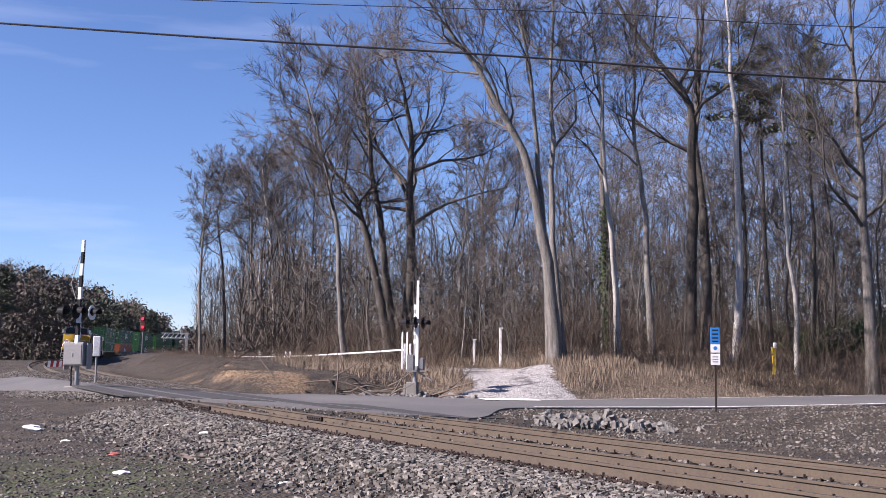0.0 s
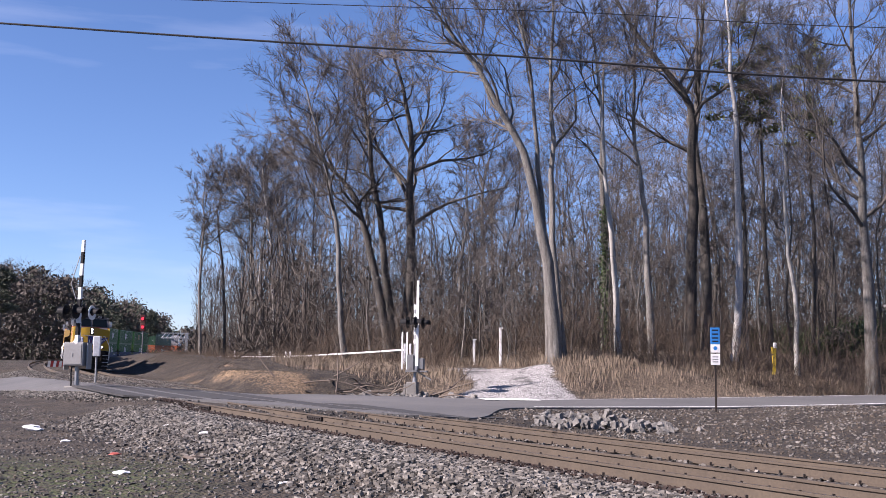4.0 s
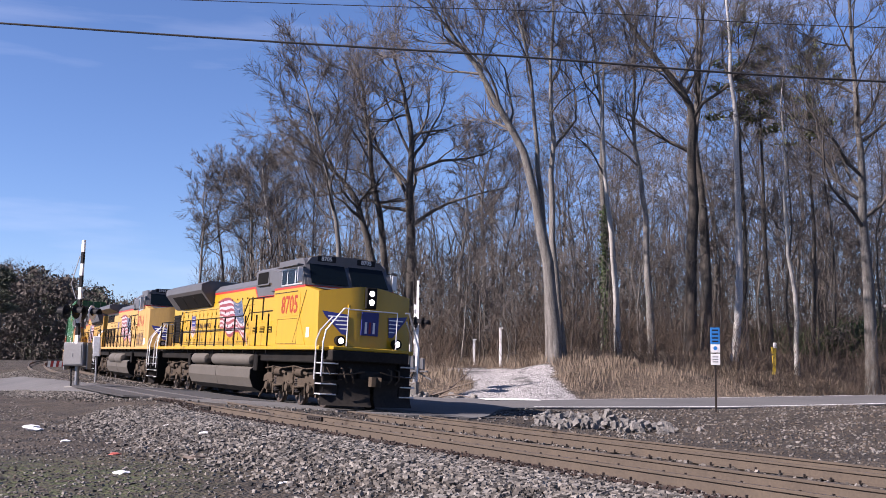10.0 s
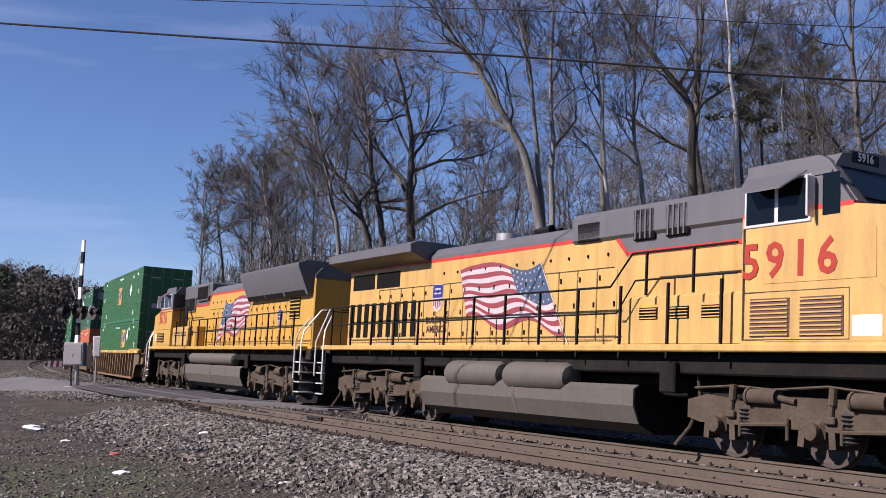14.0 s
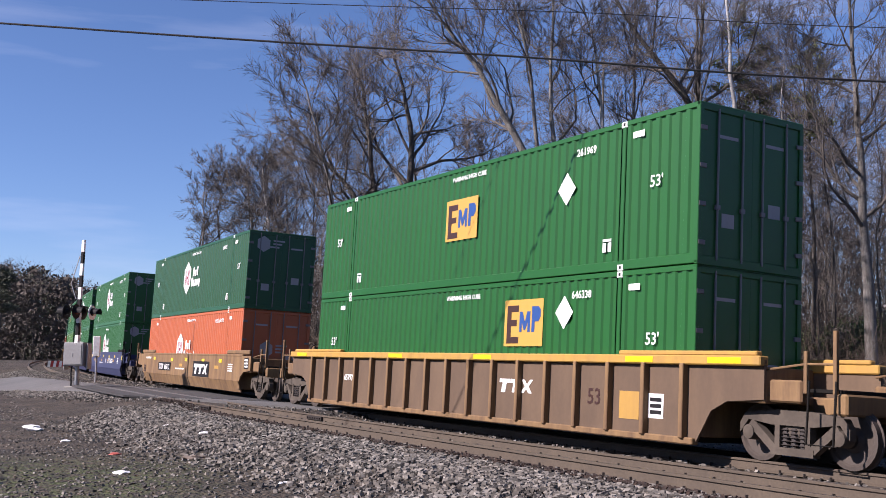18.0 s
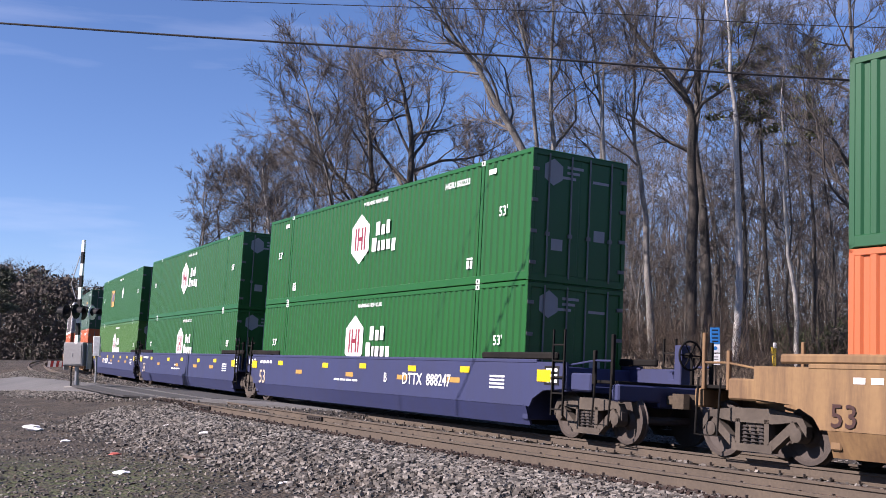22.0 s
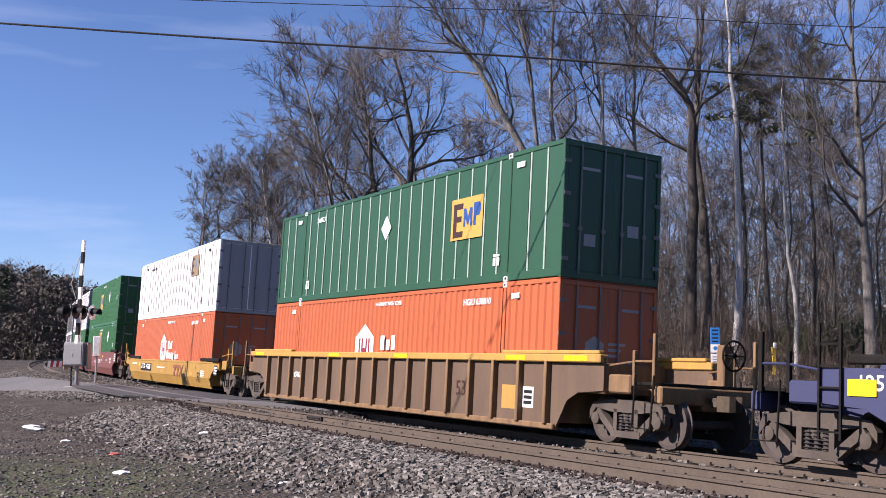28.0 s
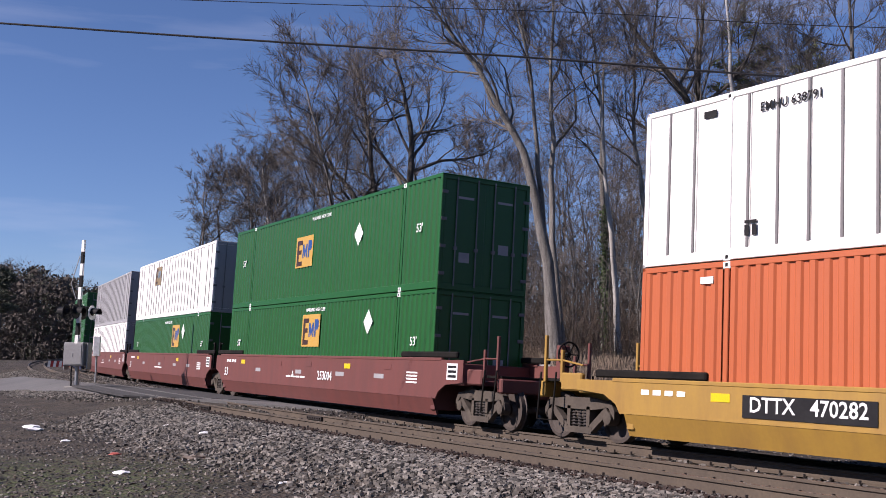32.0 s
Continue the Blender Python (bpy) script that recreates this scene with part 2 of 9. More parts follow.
# ---------------------------------------------------------------- ground
ROAD_NEAR = [(-160, 168), (-84, 110), (-40, 70), (-20.7, 50.4), (-17.3, 45.6), (-14.1, 41.3), (-11.6, 37.3), (-9.2, 34.9), (-7.2, 33.6), (-3.6, 31.9), (-1.3, 30.7), (0.3, 30.9), (1.3, 31.8), (2.3, 38.0), (4.5, 39.7), (12.3, 42.2), (24, 49.8), (48, 66), (90, 92), (260, 190)]
ROAD_FAR = [(-166, 180), (-90, 122), (-46, 86), (-27.9, 67.8), (-22.3, 58.7), (-17.5, 51.0), (-14.0, 47.6), (-11.4, 47.0), (-9.3, 46.4), (-7.7, 46.0), (-5.6, 48.0), (-2.1, 49.6), (0.5, 48.9), (3.0, 48.6), (5.5, 48.6), (15.8, 54.6), (25.6, 61.0), (46.5, 74.5), (87, 101), (255, 200)]



def spline(pts, n):
    """Smooth points along a polyline (Catmull-Rom)."""
    out = []
    P = [Vector((*q, 0)) for q in pts]
    for i in range(len(P) - 1):
        a, b, c, d = P[max(i - 1, 0)], P[i], P[i + 1], P[min(i + 2, len(P) - 1)]
        for k in range(n):
            t = k / n
            out.append(0.5 * ((2 * b) + (c - a) * t + (2 * a - 5 * b + 4 * c - d) * t * t + (3 * b - a - 3 * c + d) * t ** 3))
    out.append(P[-1])
    return np.array([(q.x, q.y) for q in out])


RN, RF = spline(ROAD_NEAR, 10), spline(ROAD_FAR, 10)
ROAD_MID = (RN + RF) / 2


def smooth(a, b, x):
    t = np.clip((x - a) / (b - a), 0, 1)
    return t * t * (3 - 2 * t)


def wob(x, y, f, seed=0.0):
    """Cheap smooth unevenness between -1 and 1."""
    return (np.sin(x * f + 1.7 * np.sin(y * f * 0.83 + seed)) + np.sin(y * f * 1.13 + 2.1 * np.sin(x * f * 0.71 + seed * 1.7))) * 0.5


def road_dist(x, y):
    """Distance from the road's middle line, and the half width there."""
    d, w = np.full(len(x), 1e9), np.zeros(len(x))
    half = np.hypot(*(RN - RF).T) / 2
    for i in range(0, len(x), 4000):
        q = (x[i:i + 4000, None] - ROAD_MID[:, 0]) ** 2 + (y[i:i + 4000, None] - ROAD_MID[:, 1]) ** 2
        j = q.argmin(1)
        d[i:i + 4000], w[i:i + 4000] = np.sqrt(q[np.arange(len(j)), j]), half[j]
    return d, w


def road_level(s, lat):
    """Height of the road's surface: level with the rails at the crossing, a little lower on both sides."""
    plane = track_z(s) + CANT * np.clip(lat, -2.2, 6.0)
    away = np.where(lat < 0, smooth(-2.0, -11.0, lat), smooth(4.8, 8.4, lat))
    low = np.where(lat < 0, -0.14 + 0.05 * smooth(-20, -60, lat), -0.06 + 0.3 * smooth(-50, -110, s))
    return plane * (1 - away) + low * away


def ground_level(x, y):
    x, y = np.asarray(x, float).ravel(), np.asarray(y, float).ravel()
    s, lat = track_coords(x, y)
    zt = track_z(s)
    bed = zt + CANT * np.clip(lat, -2.6, 6.6) - 0.205
    # camera's side: flat dirt
    edge = smooth(-27, -31, s)
    near = -0.20 + 0.02 * wob(x, y, 0.9) + 0.03 * wob(x, y, 0.31, 2) + 0.15 * smooth(-50, -120, s) + 0.5 * smooth(-90, -250, s)
    # far side: a shallow ditch, then a bank that rises to the wood
    ditch = zt - 0.42
    bank = 0.95 + 0.9 * smooth(-14, -40, lat) + 0.45 * smooth(-60, -200, s) + 1.2 * smooth(-150, -320, s)
    bank = bank + 0.85 * smooth(-45, -95, s) * smooth(-17, -11, lat)
    left = smooth(-29, -36, s)                      # beyond the crossing the bank starts close to the track
    right = smooth(-24, -10, s)
    rise_l = smooth(-3.6, -8.5, lat)
    far_l = ditch + (bank - ditch) * rise_l
    mound = -0.32 + 0.34 * smooth(-8, -17, lat) * smooth(6, 13, x) - 0.06 * wob(x, y, 1.3)
    far_r = mound
    far = far_l * left + far_r * (1 - left)
    # behind the road the bank rises
    d, w = road_dist(x, y)
    behind = np.interp(x, RF[:, 0], RF[:, 1])
    up = smooth(0.6 + 1.2 * smooth(3, -2, x), 10.0 + 2.0 * smooth(3, -2, x), y - behind) * (lat < -2)
    top = 0.85 + 0.95 * smooth(2, 8, x) + 0.10 * wob(x, y, 0.35, 1.0) + 0.5 * smooth(14, 26, y - behind) + 0.5 * smooth(0, 45, y - behind - 12)
    far = np.where(x > -14, far * (1 - up) + np.maximum(top, far) * up, far)
    z = np.where(lat > 0, bed + (near - bed) * smooth(6.4 - 1.2 * edge, 8.6 - 1.9 * edge, lat), bed + (far - bed) * smooth(-2.5, -4.2, lat))
    # the road presses the ground flat and a little below it
    rl = road_level(s, lat) - 0.06
    on = smooth(w + 2.2, w + 0.2, d)
    z = z * (1 - on) + rl * on
    return z


def axis_steps(lo, hi, fine_lo, fine_hi, step):
    a = list(np.arange(fine_lo, fine_hi + 1e-6, step))
    d, q = step, fine_hi
    while q < hi:
        d *= 1.18
        q += d
        a.append(min(q, hi))
    d, q, b = step, fine_lo, []
    while q > lo:
        d *= 1.18
        q -= d
        b.append(max(q, lo))
    return np.array(b[::-1] + a)


def material_ground():
    """Dirt with litter, dry grass, white gravel and orange clay, chosen by the sheet's own zone map."""
    m = material("ground_soil", (0.0165, 0.012, 0.008), 0.97, 0, (0.050, 0.039, 0.027), 0.95, 9, 0.6, 1.0, 0.07)
    nt = m.node_tree
    N, L = nt.nodes, nt.links
    b = N["Principled BSDF"]
    src = b.inputs["Base Color"].links[0].from_socket
    tc = N.new("ShaderNodeTexCoord")
    # pebbles and litter: cells with their own shades
    vor = N.new("ShaderNodeTexVoronoi")
    vor.inputs["Scale"].default_value = 16
    L.new(tc.outputs["Object"], vor.inputs["Vector"])
    bw = N.new("ShaderNodeRGBToBW")
    L.new(vor.outputs["Color"], bw.inputs["Color"])
    r = N.new("ShaderNodeMapRange")
    r.inputs["To Min"].default_value, r.inputs["To Max"].default_value = 0.25, 1.95
    L.new(bw.outputs["Val"], r.inputs["Value"])
    sc = N.new("ShaderNodeVectorMath")
    sc.operation = "SCALE"
    L.new(src, sc.inputs[0])
    L.new(r.outputs["Result"], sc.inputs["Scale"])
    col = sc.outputs["Vector"]
    at = N.new("ShaderNodeAttribute")
    at.attribute_name = "zone"
    sep = N.new("ShaderNodeSeparateColor")
    L.new(at.outputs["Color"], sep.inputs["Color"])
    fine = N.new("ShaderNodeTexNoise")
    fine.inputs["Scale"].default_value, fine.inputs["Detail"].default_value = 7, 8
    L.new(tc.outputs["Object"], fine.inputs["Vector"])
    for ch, (ca, cb) in zip(("Red", "Green", "Blue"), (((0.0696, 0.0515, 0.0348), (0.115, 0.0879, 0.0612)), ((0.167, 0.16, 0.157), (0.251, 0.244, 0.237)), ((0.20, 0.135, 0.070), (0.085, 0.060, 0.040)))):
        cm = N.new("ShaderNodeMix")
        cm.data_type = "RGBA"
        cm.inputs["A"].default_value, cm.inputs["B"].default_value = (*ca, 1), (*cb, 1)
        L.new(fine.outputs["Fac"], cm.inputs["Factor"])
        s2 = N.new("ShaderNodeVectorMath")
        s2.operation = "SCALE"
        L.new(cm.outputs["Result"], s2.inputs[0])
        L.new(r.outputs["Result"], s2.inputs["Scale"])
        # ragged borders
        ad = N.new("ShaderNodeMath")
        ad.operation = "ADD"
        L.new(sep.outputs[ch], ad.inputs[0])
        L.new(fine.outputs["Fac"], ad.inputs[1])
        rr = N.new("ShaderNodeMapRange")
        rr.inputs["From Min"].default_value, rr.inputs["From Max"].default_value = 0.85, 1.1
        L.new(ad.outputs[0], rr.inputs["Value"])
        mx = N.new("ShaderNodeMix")
        mx.data_type = "RGBA"
        L.new(rr.outputs["Result"], mx.inputs["Factor"])
        L.new(col, mx.inputs["A"])
        L.new(s2.outputs["Vector"], mx.inputs["B"])
        col = mx.outputs["Result"]
    hs = N.new("ShaderNodeMath")
    hs.operation = "MULTIPLY_ADD"
    hs.inputs[1].default_value = -0.8
    bp = b.inputs["Normal"].links[0].from_node
    old = bp.inputs["Height"].links[0].from_socket
    L.new(vor.outputs["Distance"], hs.inputs[0])
    L.new(old, hs.inputs[2])
    L.new(hs.outputs[0], bp.inputs["Height"])
    # dark trampled patches, and moss where the zone map's last channel asks for it
    patch = N.new("ShaderNodeTexNoise")
    patch.inputs["Scale"].default_value, patch.inputs["Detail"].default_value = 0.75, 9
    patch.inputs["Roughness"].default_value = 0.7
    L.new(tc.outputs["Object"], patch.inputs["Vector"])
    pr = N.new("ShaderNodeMapRange")
    pr.inputs["From Min"].default_value, pr.inputs["From Max"].default_value = 0.52, 0.62
    pr.inputs["To Min"].default_value, pr.inputs["To Max"].default_value = 1.18, 0.42
    L.new(patch.outputs["Fac"], pr.inputs["Value"])
    ps = N.new("ShaderNodeVectorMath")
    ps.operation = "SCALE"
    L.new(col, ps.inputs[0])
    L.new(pr.outputs["Result"], ps.inputs["Scale"])
    mo = N.new("ShaderNodeMath")
    mo.operation = "MULTIPLY"
    L.new(at.outputs["Alpha"], mo.inputs[0])
    mr = N.new("ShaderNodeMapRange")
    mr.inputs["From Min"].default_value, mr.inputs["From Max"].default_value = 0.42, 0.58
    L.new(fine.outputs["Fac"], mr.inputs["Value"])
    L.new(mr.outputs["Result"], mo.inputs[1])
    mm = N.new("ShaderNodeMix")
    mm.data_type = "RGBA"
    mm.inputs["B"].default_value = (0.040, 0.052, 0.014, 1)
    L.new(mo.outputs[0], mm.inputs["Factor"])
    L.new(ps.outputs["Vector"], mm.inputs["A"])
    L.new(mm.outputs["Result"], b.inputs["Base Color"])
    return m


MAT["ground"] = material_ground()


def drive_amount(x, y):
    """1 on the pale gravel drive that leaves the road towards the wood."""
    deep = [48.5, 50.5, 54, 58, 60, 67, 74]
    rag = 0.35 * wob(x, y, 1.1, 5) + 0.2 * wob(x, y, 2.9, 1)
    rt = np.interp(y, deep, [6.7, 6.5, 6.1, 5.4, 4.1, 2.8, 1.6]) + rag
    lt = np.interp(y, deep, [0.1, 0.3, 1.6, 1.4, 0.5, -0.1, -0.8]) - rag
    return smooth(-0.6, 0.7, np.minimum(rt - x, x - lt)) * smooth(48.6, 50, y) * smooth(70, 64, y)


def build_ground():
    xs = axis_steps(-2500, 2500, -34, 34, 0.55)
    ys = axis_steps(-2000, 2600, 9, 84, 0.55)
    X, Y = np.meshgrid(xs, ys)
    x, y = X.ravel(), Y.ravel()
    z = ground_level(x, y)
    far = np.hypot(x, y - 60)
    z = np.where(far > 300, z * smooth(700, 300, far), z)
    nx, ny = len(xs), len(ys)
    i = np.arange(nx * ny).reshape(ny, nx)
    f = np.stack([i[:-1, :-1], i[:-1, 1:], i[1:, 1:], i[1:, :-1]], -1).reshape(-1, 4)
    me = bpy.data.meshes.new("ground")
    me.from_pydata(np.stack([x, y, z], 1).tolist(), [], f.tolist())
    me.polygons.foreach_set("use_smooth", [True] * len(me.polygons))
    s, lat = track_coords(x, y)
    d, w = road_dist(x, y)
    behind = y - np.interp(x, RF[:, 0], RF[:, 1])
    grass = np.clip(smooth(0.5, 4, behind) * (lat < -3) * smooth(-4, 1, x) + smooth(-13, -18, lat) * smooth(-26, -32, s), 0, 1) * 0.75 + 0.2 * smooth(9, 14, lat) * (wob(x, y, 0.5) > 0.3)
    drive = drive_amount(x, y)
    clay = smooth(-2.8, -3.6, lat) * smooth(-7.5, -5.5, lat) * smooth(-27, -31, s) * (0.55 + 0.45 * wob(x, y, 0.6, 3)) * smooth(-75, -50, s)
    zone = np.stack([grass * (1 - drive), drive, np.clip(clay, 0, 1) * 0.8, smooth(21, 16, y) * smooth(-2.4, -4.6, x) + 0.5 * smooth(12.5, 16, lat) * (wob(x, y, 0.8, 3) > 0.1)], 1)
    a = me.color_attributes.new("zone", "FLOAT_COLOR", "POINT")
    a.data.foreach_set("color", zone.ravel())
    solo("ground", me, MAT["ground"], "bare brown dirt with litter, dry grass and clay banks", "ground", "structure")


def build_road():
    nears, fars, mids = RN, RF, 9
    rows = []
    for k in range(mids):
        t = k / (mids - 1)
        rows.append(nears * (1 - t) + fars * t)
    P = np.array(rows)                                # mids x n x 2
    n = P.shape[1]
    s, lat = track_coords(P[..., 0], P[..., 1])
    z = road_level(s, lat).reshape(mids, n)
    crown = np.sin(np.linspace(0, math.pi, mids))[:, None] * 0.05
    z = z + crown * (np.abs(lat.reshape(mids, n) - 2) > 5)
    v = np.concatenate([P, z[..., None]], -1).reshape(-1, 3)
    low = v.copy()
    low[:, 2] -= 0.12
    i = np.arange(mids * n).reshape(mids, n)
    f = np.stack([i[:-1, :-1], i[:-1, 1:], i[1:, 1:], i[1:, :-1]], -1).reshape(-1, 4).tolist()
    o = mids * n
    sh = Shape()
    sh.v = [tuple(q) for q in np.concatenate([v, low])]
    sh.f = [tuple(q) for q in f]
    for row in (i[0], i[-1]):
        sh.f += [(int(a), int(b), int(b) + o, int(a) + o) for a, b in zip(row[:-1], row[1:])]
    road = solo("road", sh, MAT["asphalt"], "worn grey two-lane asphalt road over the tracks", "road", "structure")
    # painted edge lines, on the stretch beyond the tracks
    for name, t in (("edge_line", 0.045), ("edge_line", 0.93)):
        sh = Shape()
        line = nears * (1 - t) + fars * t
        cross = (fars - nears) / np.hypot(*(fars - nears).T)[:, None] * (0.2 if t < 0.5 else 0.11)
        keep = line[:, 0] > 3.4
        a, b = (line - cross)[keep], (line + cross)[keep]
        q = np.concatenate([a, b])
        s, lat = track_coords(q[:, 0], q[:, 1])
        zz = road_level(s, lat) + math.sin(math.pi * t) * 0.05 + 0.012
        m = len(a)
        sh.v = [(p[0], p[1], h) for p, h in zip(q, zz)]
        sh.f = [(k, k + 1, m + k + 1, m + k) for k in range(m - 1)]
        part(name, sh, MAT["white_line"], road, "white painted edge line")
    # stop bar on the far lane
    sh = Shape()
    bar = [(1.6, 47.5), (4.0, 47.5), (4.2, 45.4), (1.9, 45.3)]
    s, lat = track_coords([q[0] for q in bar], [q[1] for q in bar])
    sh.v = [(q[0], q[1], h + 0.06) for q, h in zip(bar, road_level(s, lat))]
    sh.f = [(0, 1, 2, 3)]
    part("stop_bar", sh, MAT["white_line"], road, "white painted stop bar")


RAIL = [(-0.076, -0.180), (0.076, -0.180), (0.076, -0.168), (0.012, -0.145), (0.010, -0.045), (0.036, -0.035), (0.036, -0.006), (0.028, 0.0), (-0.028, 0.0), (-0.036, -0.006), (-0.036, -0.035), (-0.010, -0.045), (-0.012, -0.145), (-0.076, -0.168)]


# where the asphalt covers each track
CROSS = {0.0: (-28.5, -12.4), GAP: (-34.0, -16.4)}


def build_track(offset, label):
    tr = thing("railway_track", Matrix(), label, "railway track", "railway tracks", "structure")
    ss = np.concatenate([np.arange(-330, -70, 2.0), np.arange(-70, 40, 0.8), np.arange(40, 260, 3.0)])
    for side in (-0.754, 0.754):
        sh, top = Shape(), Shape()
        n = len(RAIL)
        for s in ss:
            sh.v += [tuple(on_track(s, offset + side + a, b)) for a, b in RAIL]
            top.v += [tuple(on_track(s, offset + side + a, 0.0015)) for a in (-0.026, 0.026)]
        for i in range(len(ss) - 1):
            sh.f += [(i * n + k, i * n + (k + 1) % n, (i + 1) * n + (k + 1) % n, (i + 1) * n + k) for k in range(n)]
            top.f.append((2 * i, 2 * i + 1, 2 * i + 3, 2 * i + 2))
        rail = part("rail", sh, MAT["rail_side"], tr, "rusty brown steel rail")
        part("running_surface", top, MAT["rail_top"], rail, "worn bright top of the rail")
        # tie plates and spikes of the near stretch, too small to pick apart
        sp = Shape()
        rng = random.Random(5)
        for s in np.arange(-62, 16, 0.5):
            if CROSS[offset][0] < s < CROSS[offset][1]:
                continue
            for a in (-0.105, 0.105):
                q = on_track(s + rng.uniform(-0.03, 0.03), offset + side + a, -0.165)
                h = 0.025 + rng.random() * 0.035
                sp.box(q.x - 0.016, q.x + 0.016, q.y - 0.016, q.y + 0.016, q.z - 0.02, q.z + h)
        tagged(part("spikes", sp, MAT["spike"], rail, "dark rail spikes", smooth=False), kind="stuff")
    # crossties
    sh = Shape().box(-0.11, 0.11, -1.3, 1.3, -0.18, 0.0, 0.012)
    me = sh.mesh("crosstie")
    me.materials.append(MAT["tie"])
    rng = random.Random(int(offset * 10) + 3)
    for s in np.arange(-62, 16, 0.55):
        if CROSS[offset][0] < s < CROSS[offset][1]:
            continue
        ob = new("crosstie", me)
        ob.parent = tr
        m = car_pose(s, 0.2)
        ob.matrix_basis = m @ pose(rng.uniform(-0.03, 0.03), -offset, -0.182 + rng.uniform(-0.012, 0.004), 0, 0, rng.uniform(-1, 1))
    # bars at the rail joints
    for s, side in ((-14.0, -0.754), (-9.9, 0.754)) if offset == 0 else ((-15.5, 0.754), (-11.6, 0.754), (-7.3, -0.754)):
        jb = Shape().box(-0.45, 0.45, -0.03, 0.03, -0.14, -0.04, 0.01)
        for k in range(6):
            jb.cyl((-0.375 + 0.15 * k, -0.06, -0.09), (-0.375 + 0.15 * k, 0.03, -0.09), 0.018, 6)
        ob = part("joint_bar", jb, MAT["spike"], tr, "dark bolted joint bar")
        ob.matrix_basis = car_pose(s, 0.3) @ pose(0, -(offset + side + 0.045), 0)
    return tr


def build_crossing():
    """Rubber edge strips and dark panel ends where the road meets the rails."""
    cr = thing("crossing_panels", Matrix(), "black rubber panels of the level crossing beside the rails", "crossing", "", "structure")
    for off in (0.0, GAP):
        for side in (-0.754, 0.754):
            for a in (-0.14, 0.14):
                sh = Shape()
                ss = np.arange(CROSS[off][0], CROSS[off][1] + 0.1, 0.75)
                w = 0.05
                for s in ss:
                    sh.v += [tuple(on_track(s, off + side + a + b, z)) for b, z in ((-w, -0.16), (w, -0.16), (w, -0.004), (-w, -0.004))]
                for i in range(len(ss) - 1):
                    sh.f += [(4 * i + k, 4 * i + (k + 1) % 4, 4 * i + 4 + (k + 1) % 4, 4 * i + 4 + k) for k in range(4)]
                sh.f += [(0, 1, 2, 3), (len(sh.v) - 1, len(sh.v) - 2, len(sh.v) - 3, len(sh.v) - 4)]
                part("rubber_strip", sh, MAT["rubber"], cr)
        sh = Shape().box(-0.12, 0.12, -0.55, 0.55, -0.17, 0.006, 0.02)
        ob = part("panel_end", sh, MAT["rubber"], cr)
        ob.matrix_basis = car_pose(CROSS[off][1] + 0.1, 0.3) @ pose(0, -off, 0)
        sh = Shape().box(-0.3, 0.3, -0.25, 0.25, -0.2, -0.01, 0.03)
        ob = part("panel_end", sh, MAT["rubber"], cr)
        ob.matrix_basis = car_pose(CROSS[off][1], 0.3) @ pose(0, -off - 1.25, 0)


def build_patches():
    """Dark newer asphalt laid between and beside the rails of the crossing."""
    for l0, l1, s0, s1 in ((-0.58, 0.58, -27.0, -12.6), (0.95, 2.95, -28.5, -17.0), (-3.6, -0.95, -17.0, -9.4), (3.40, 4.50, -31.0, -16.6), (4.95, 5.9, -27.0, -16.8)):
        sh = Shape()
        ss = np.linspace(s0, s1, 16)
        for i, q in enumerate(ss):
            e = 0.12 * math.sin(i * 1.9) if i in (0, 15) else 0.0
            sh.v += [tuple(on_track(q, l1 + e, 0.010)), tuple(on_track(q + 0.7 * (i == 15), l0 - e, 0.010)), tuple(on_track(q, l1 + e, -0.05)), tuple(on_track(q + 0.7 * (i == 15), l0 - e, -0.05))]
        for i in range(15):
            sh.f += [(4 * i, 4 * i + 1, 4 * i + 5, 4 * i + 4), (4 * i, 4 * i + 4, 4 * i + 6, 4 * i + 2), (4 * i + 1, 4 * i + 3, 4 * i + 7, 4 * i + 5)]
        sh.f += [(60, 61, 63, 62), (0, 2, 3, 1)]
        solo("asphalt_patch", sh, MAT["fresh"], "dark newer asphalt between the rails of the crossing", "road patch", "structure")


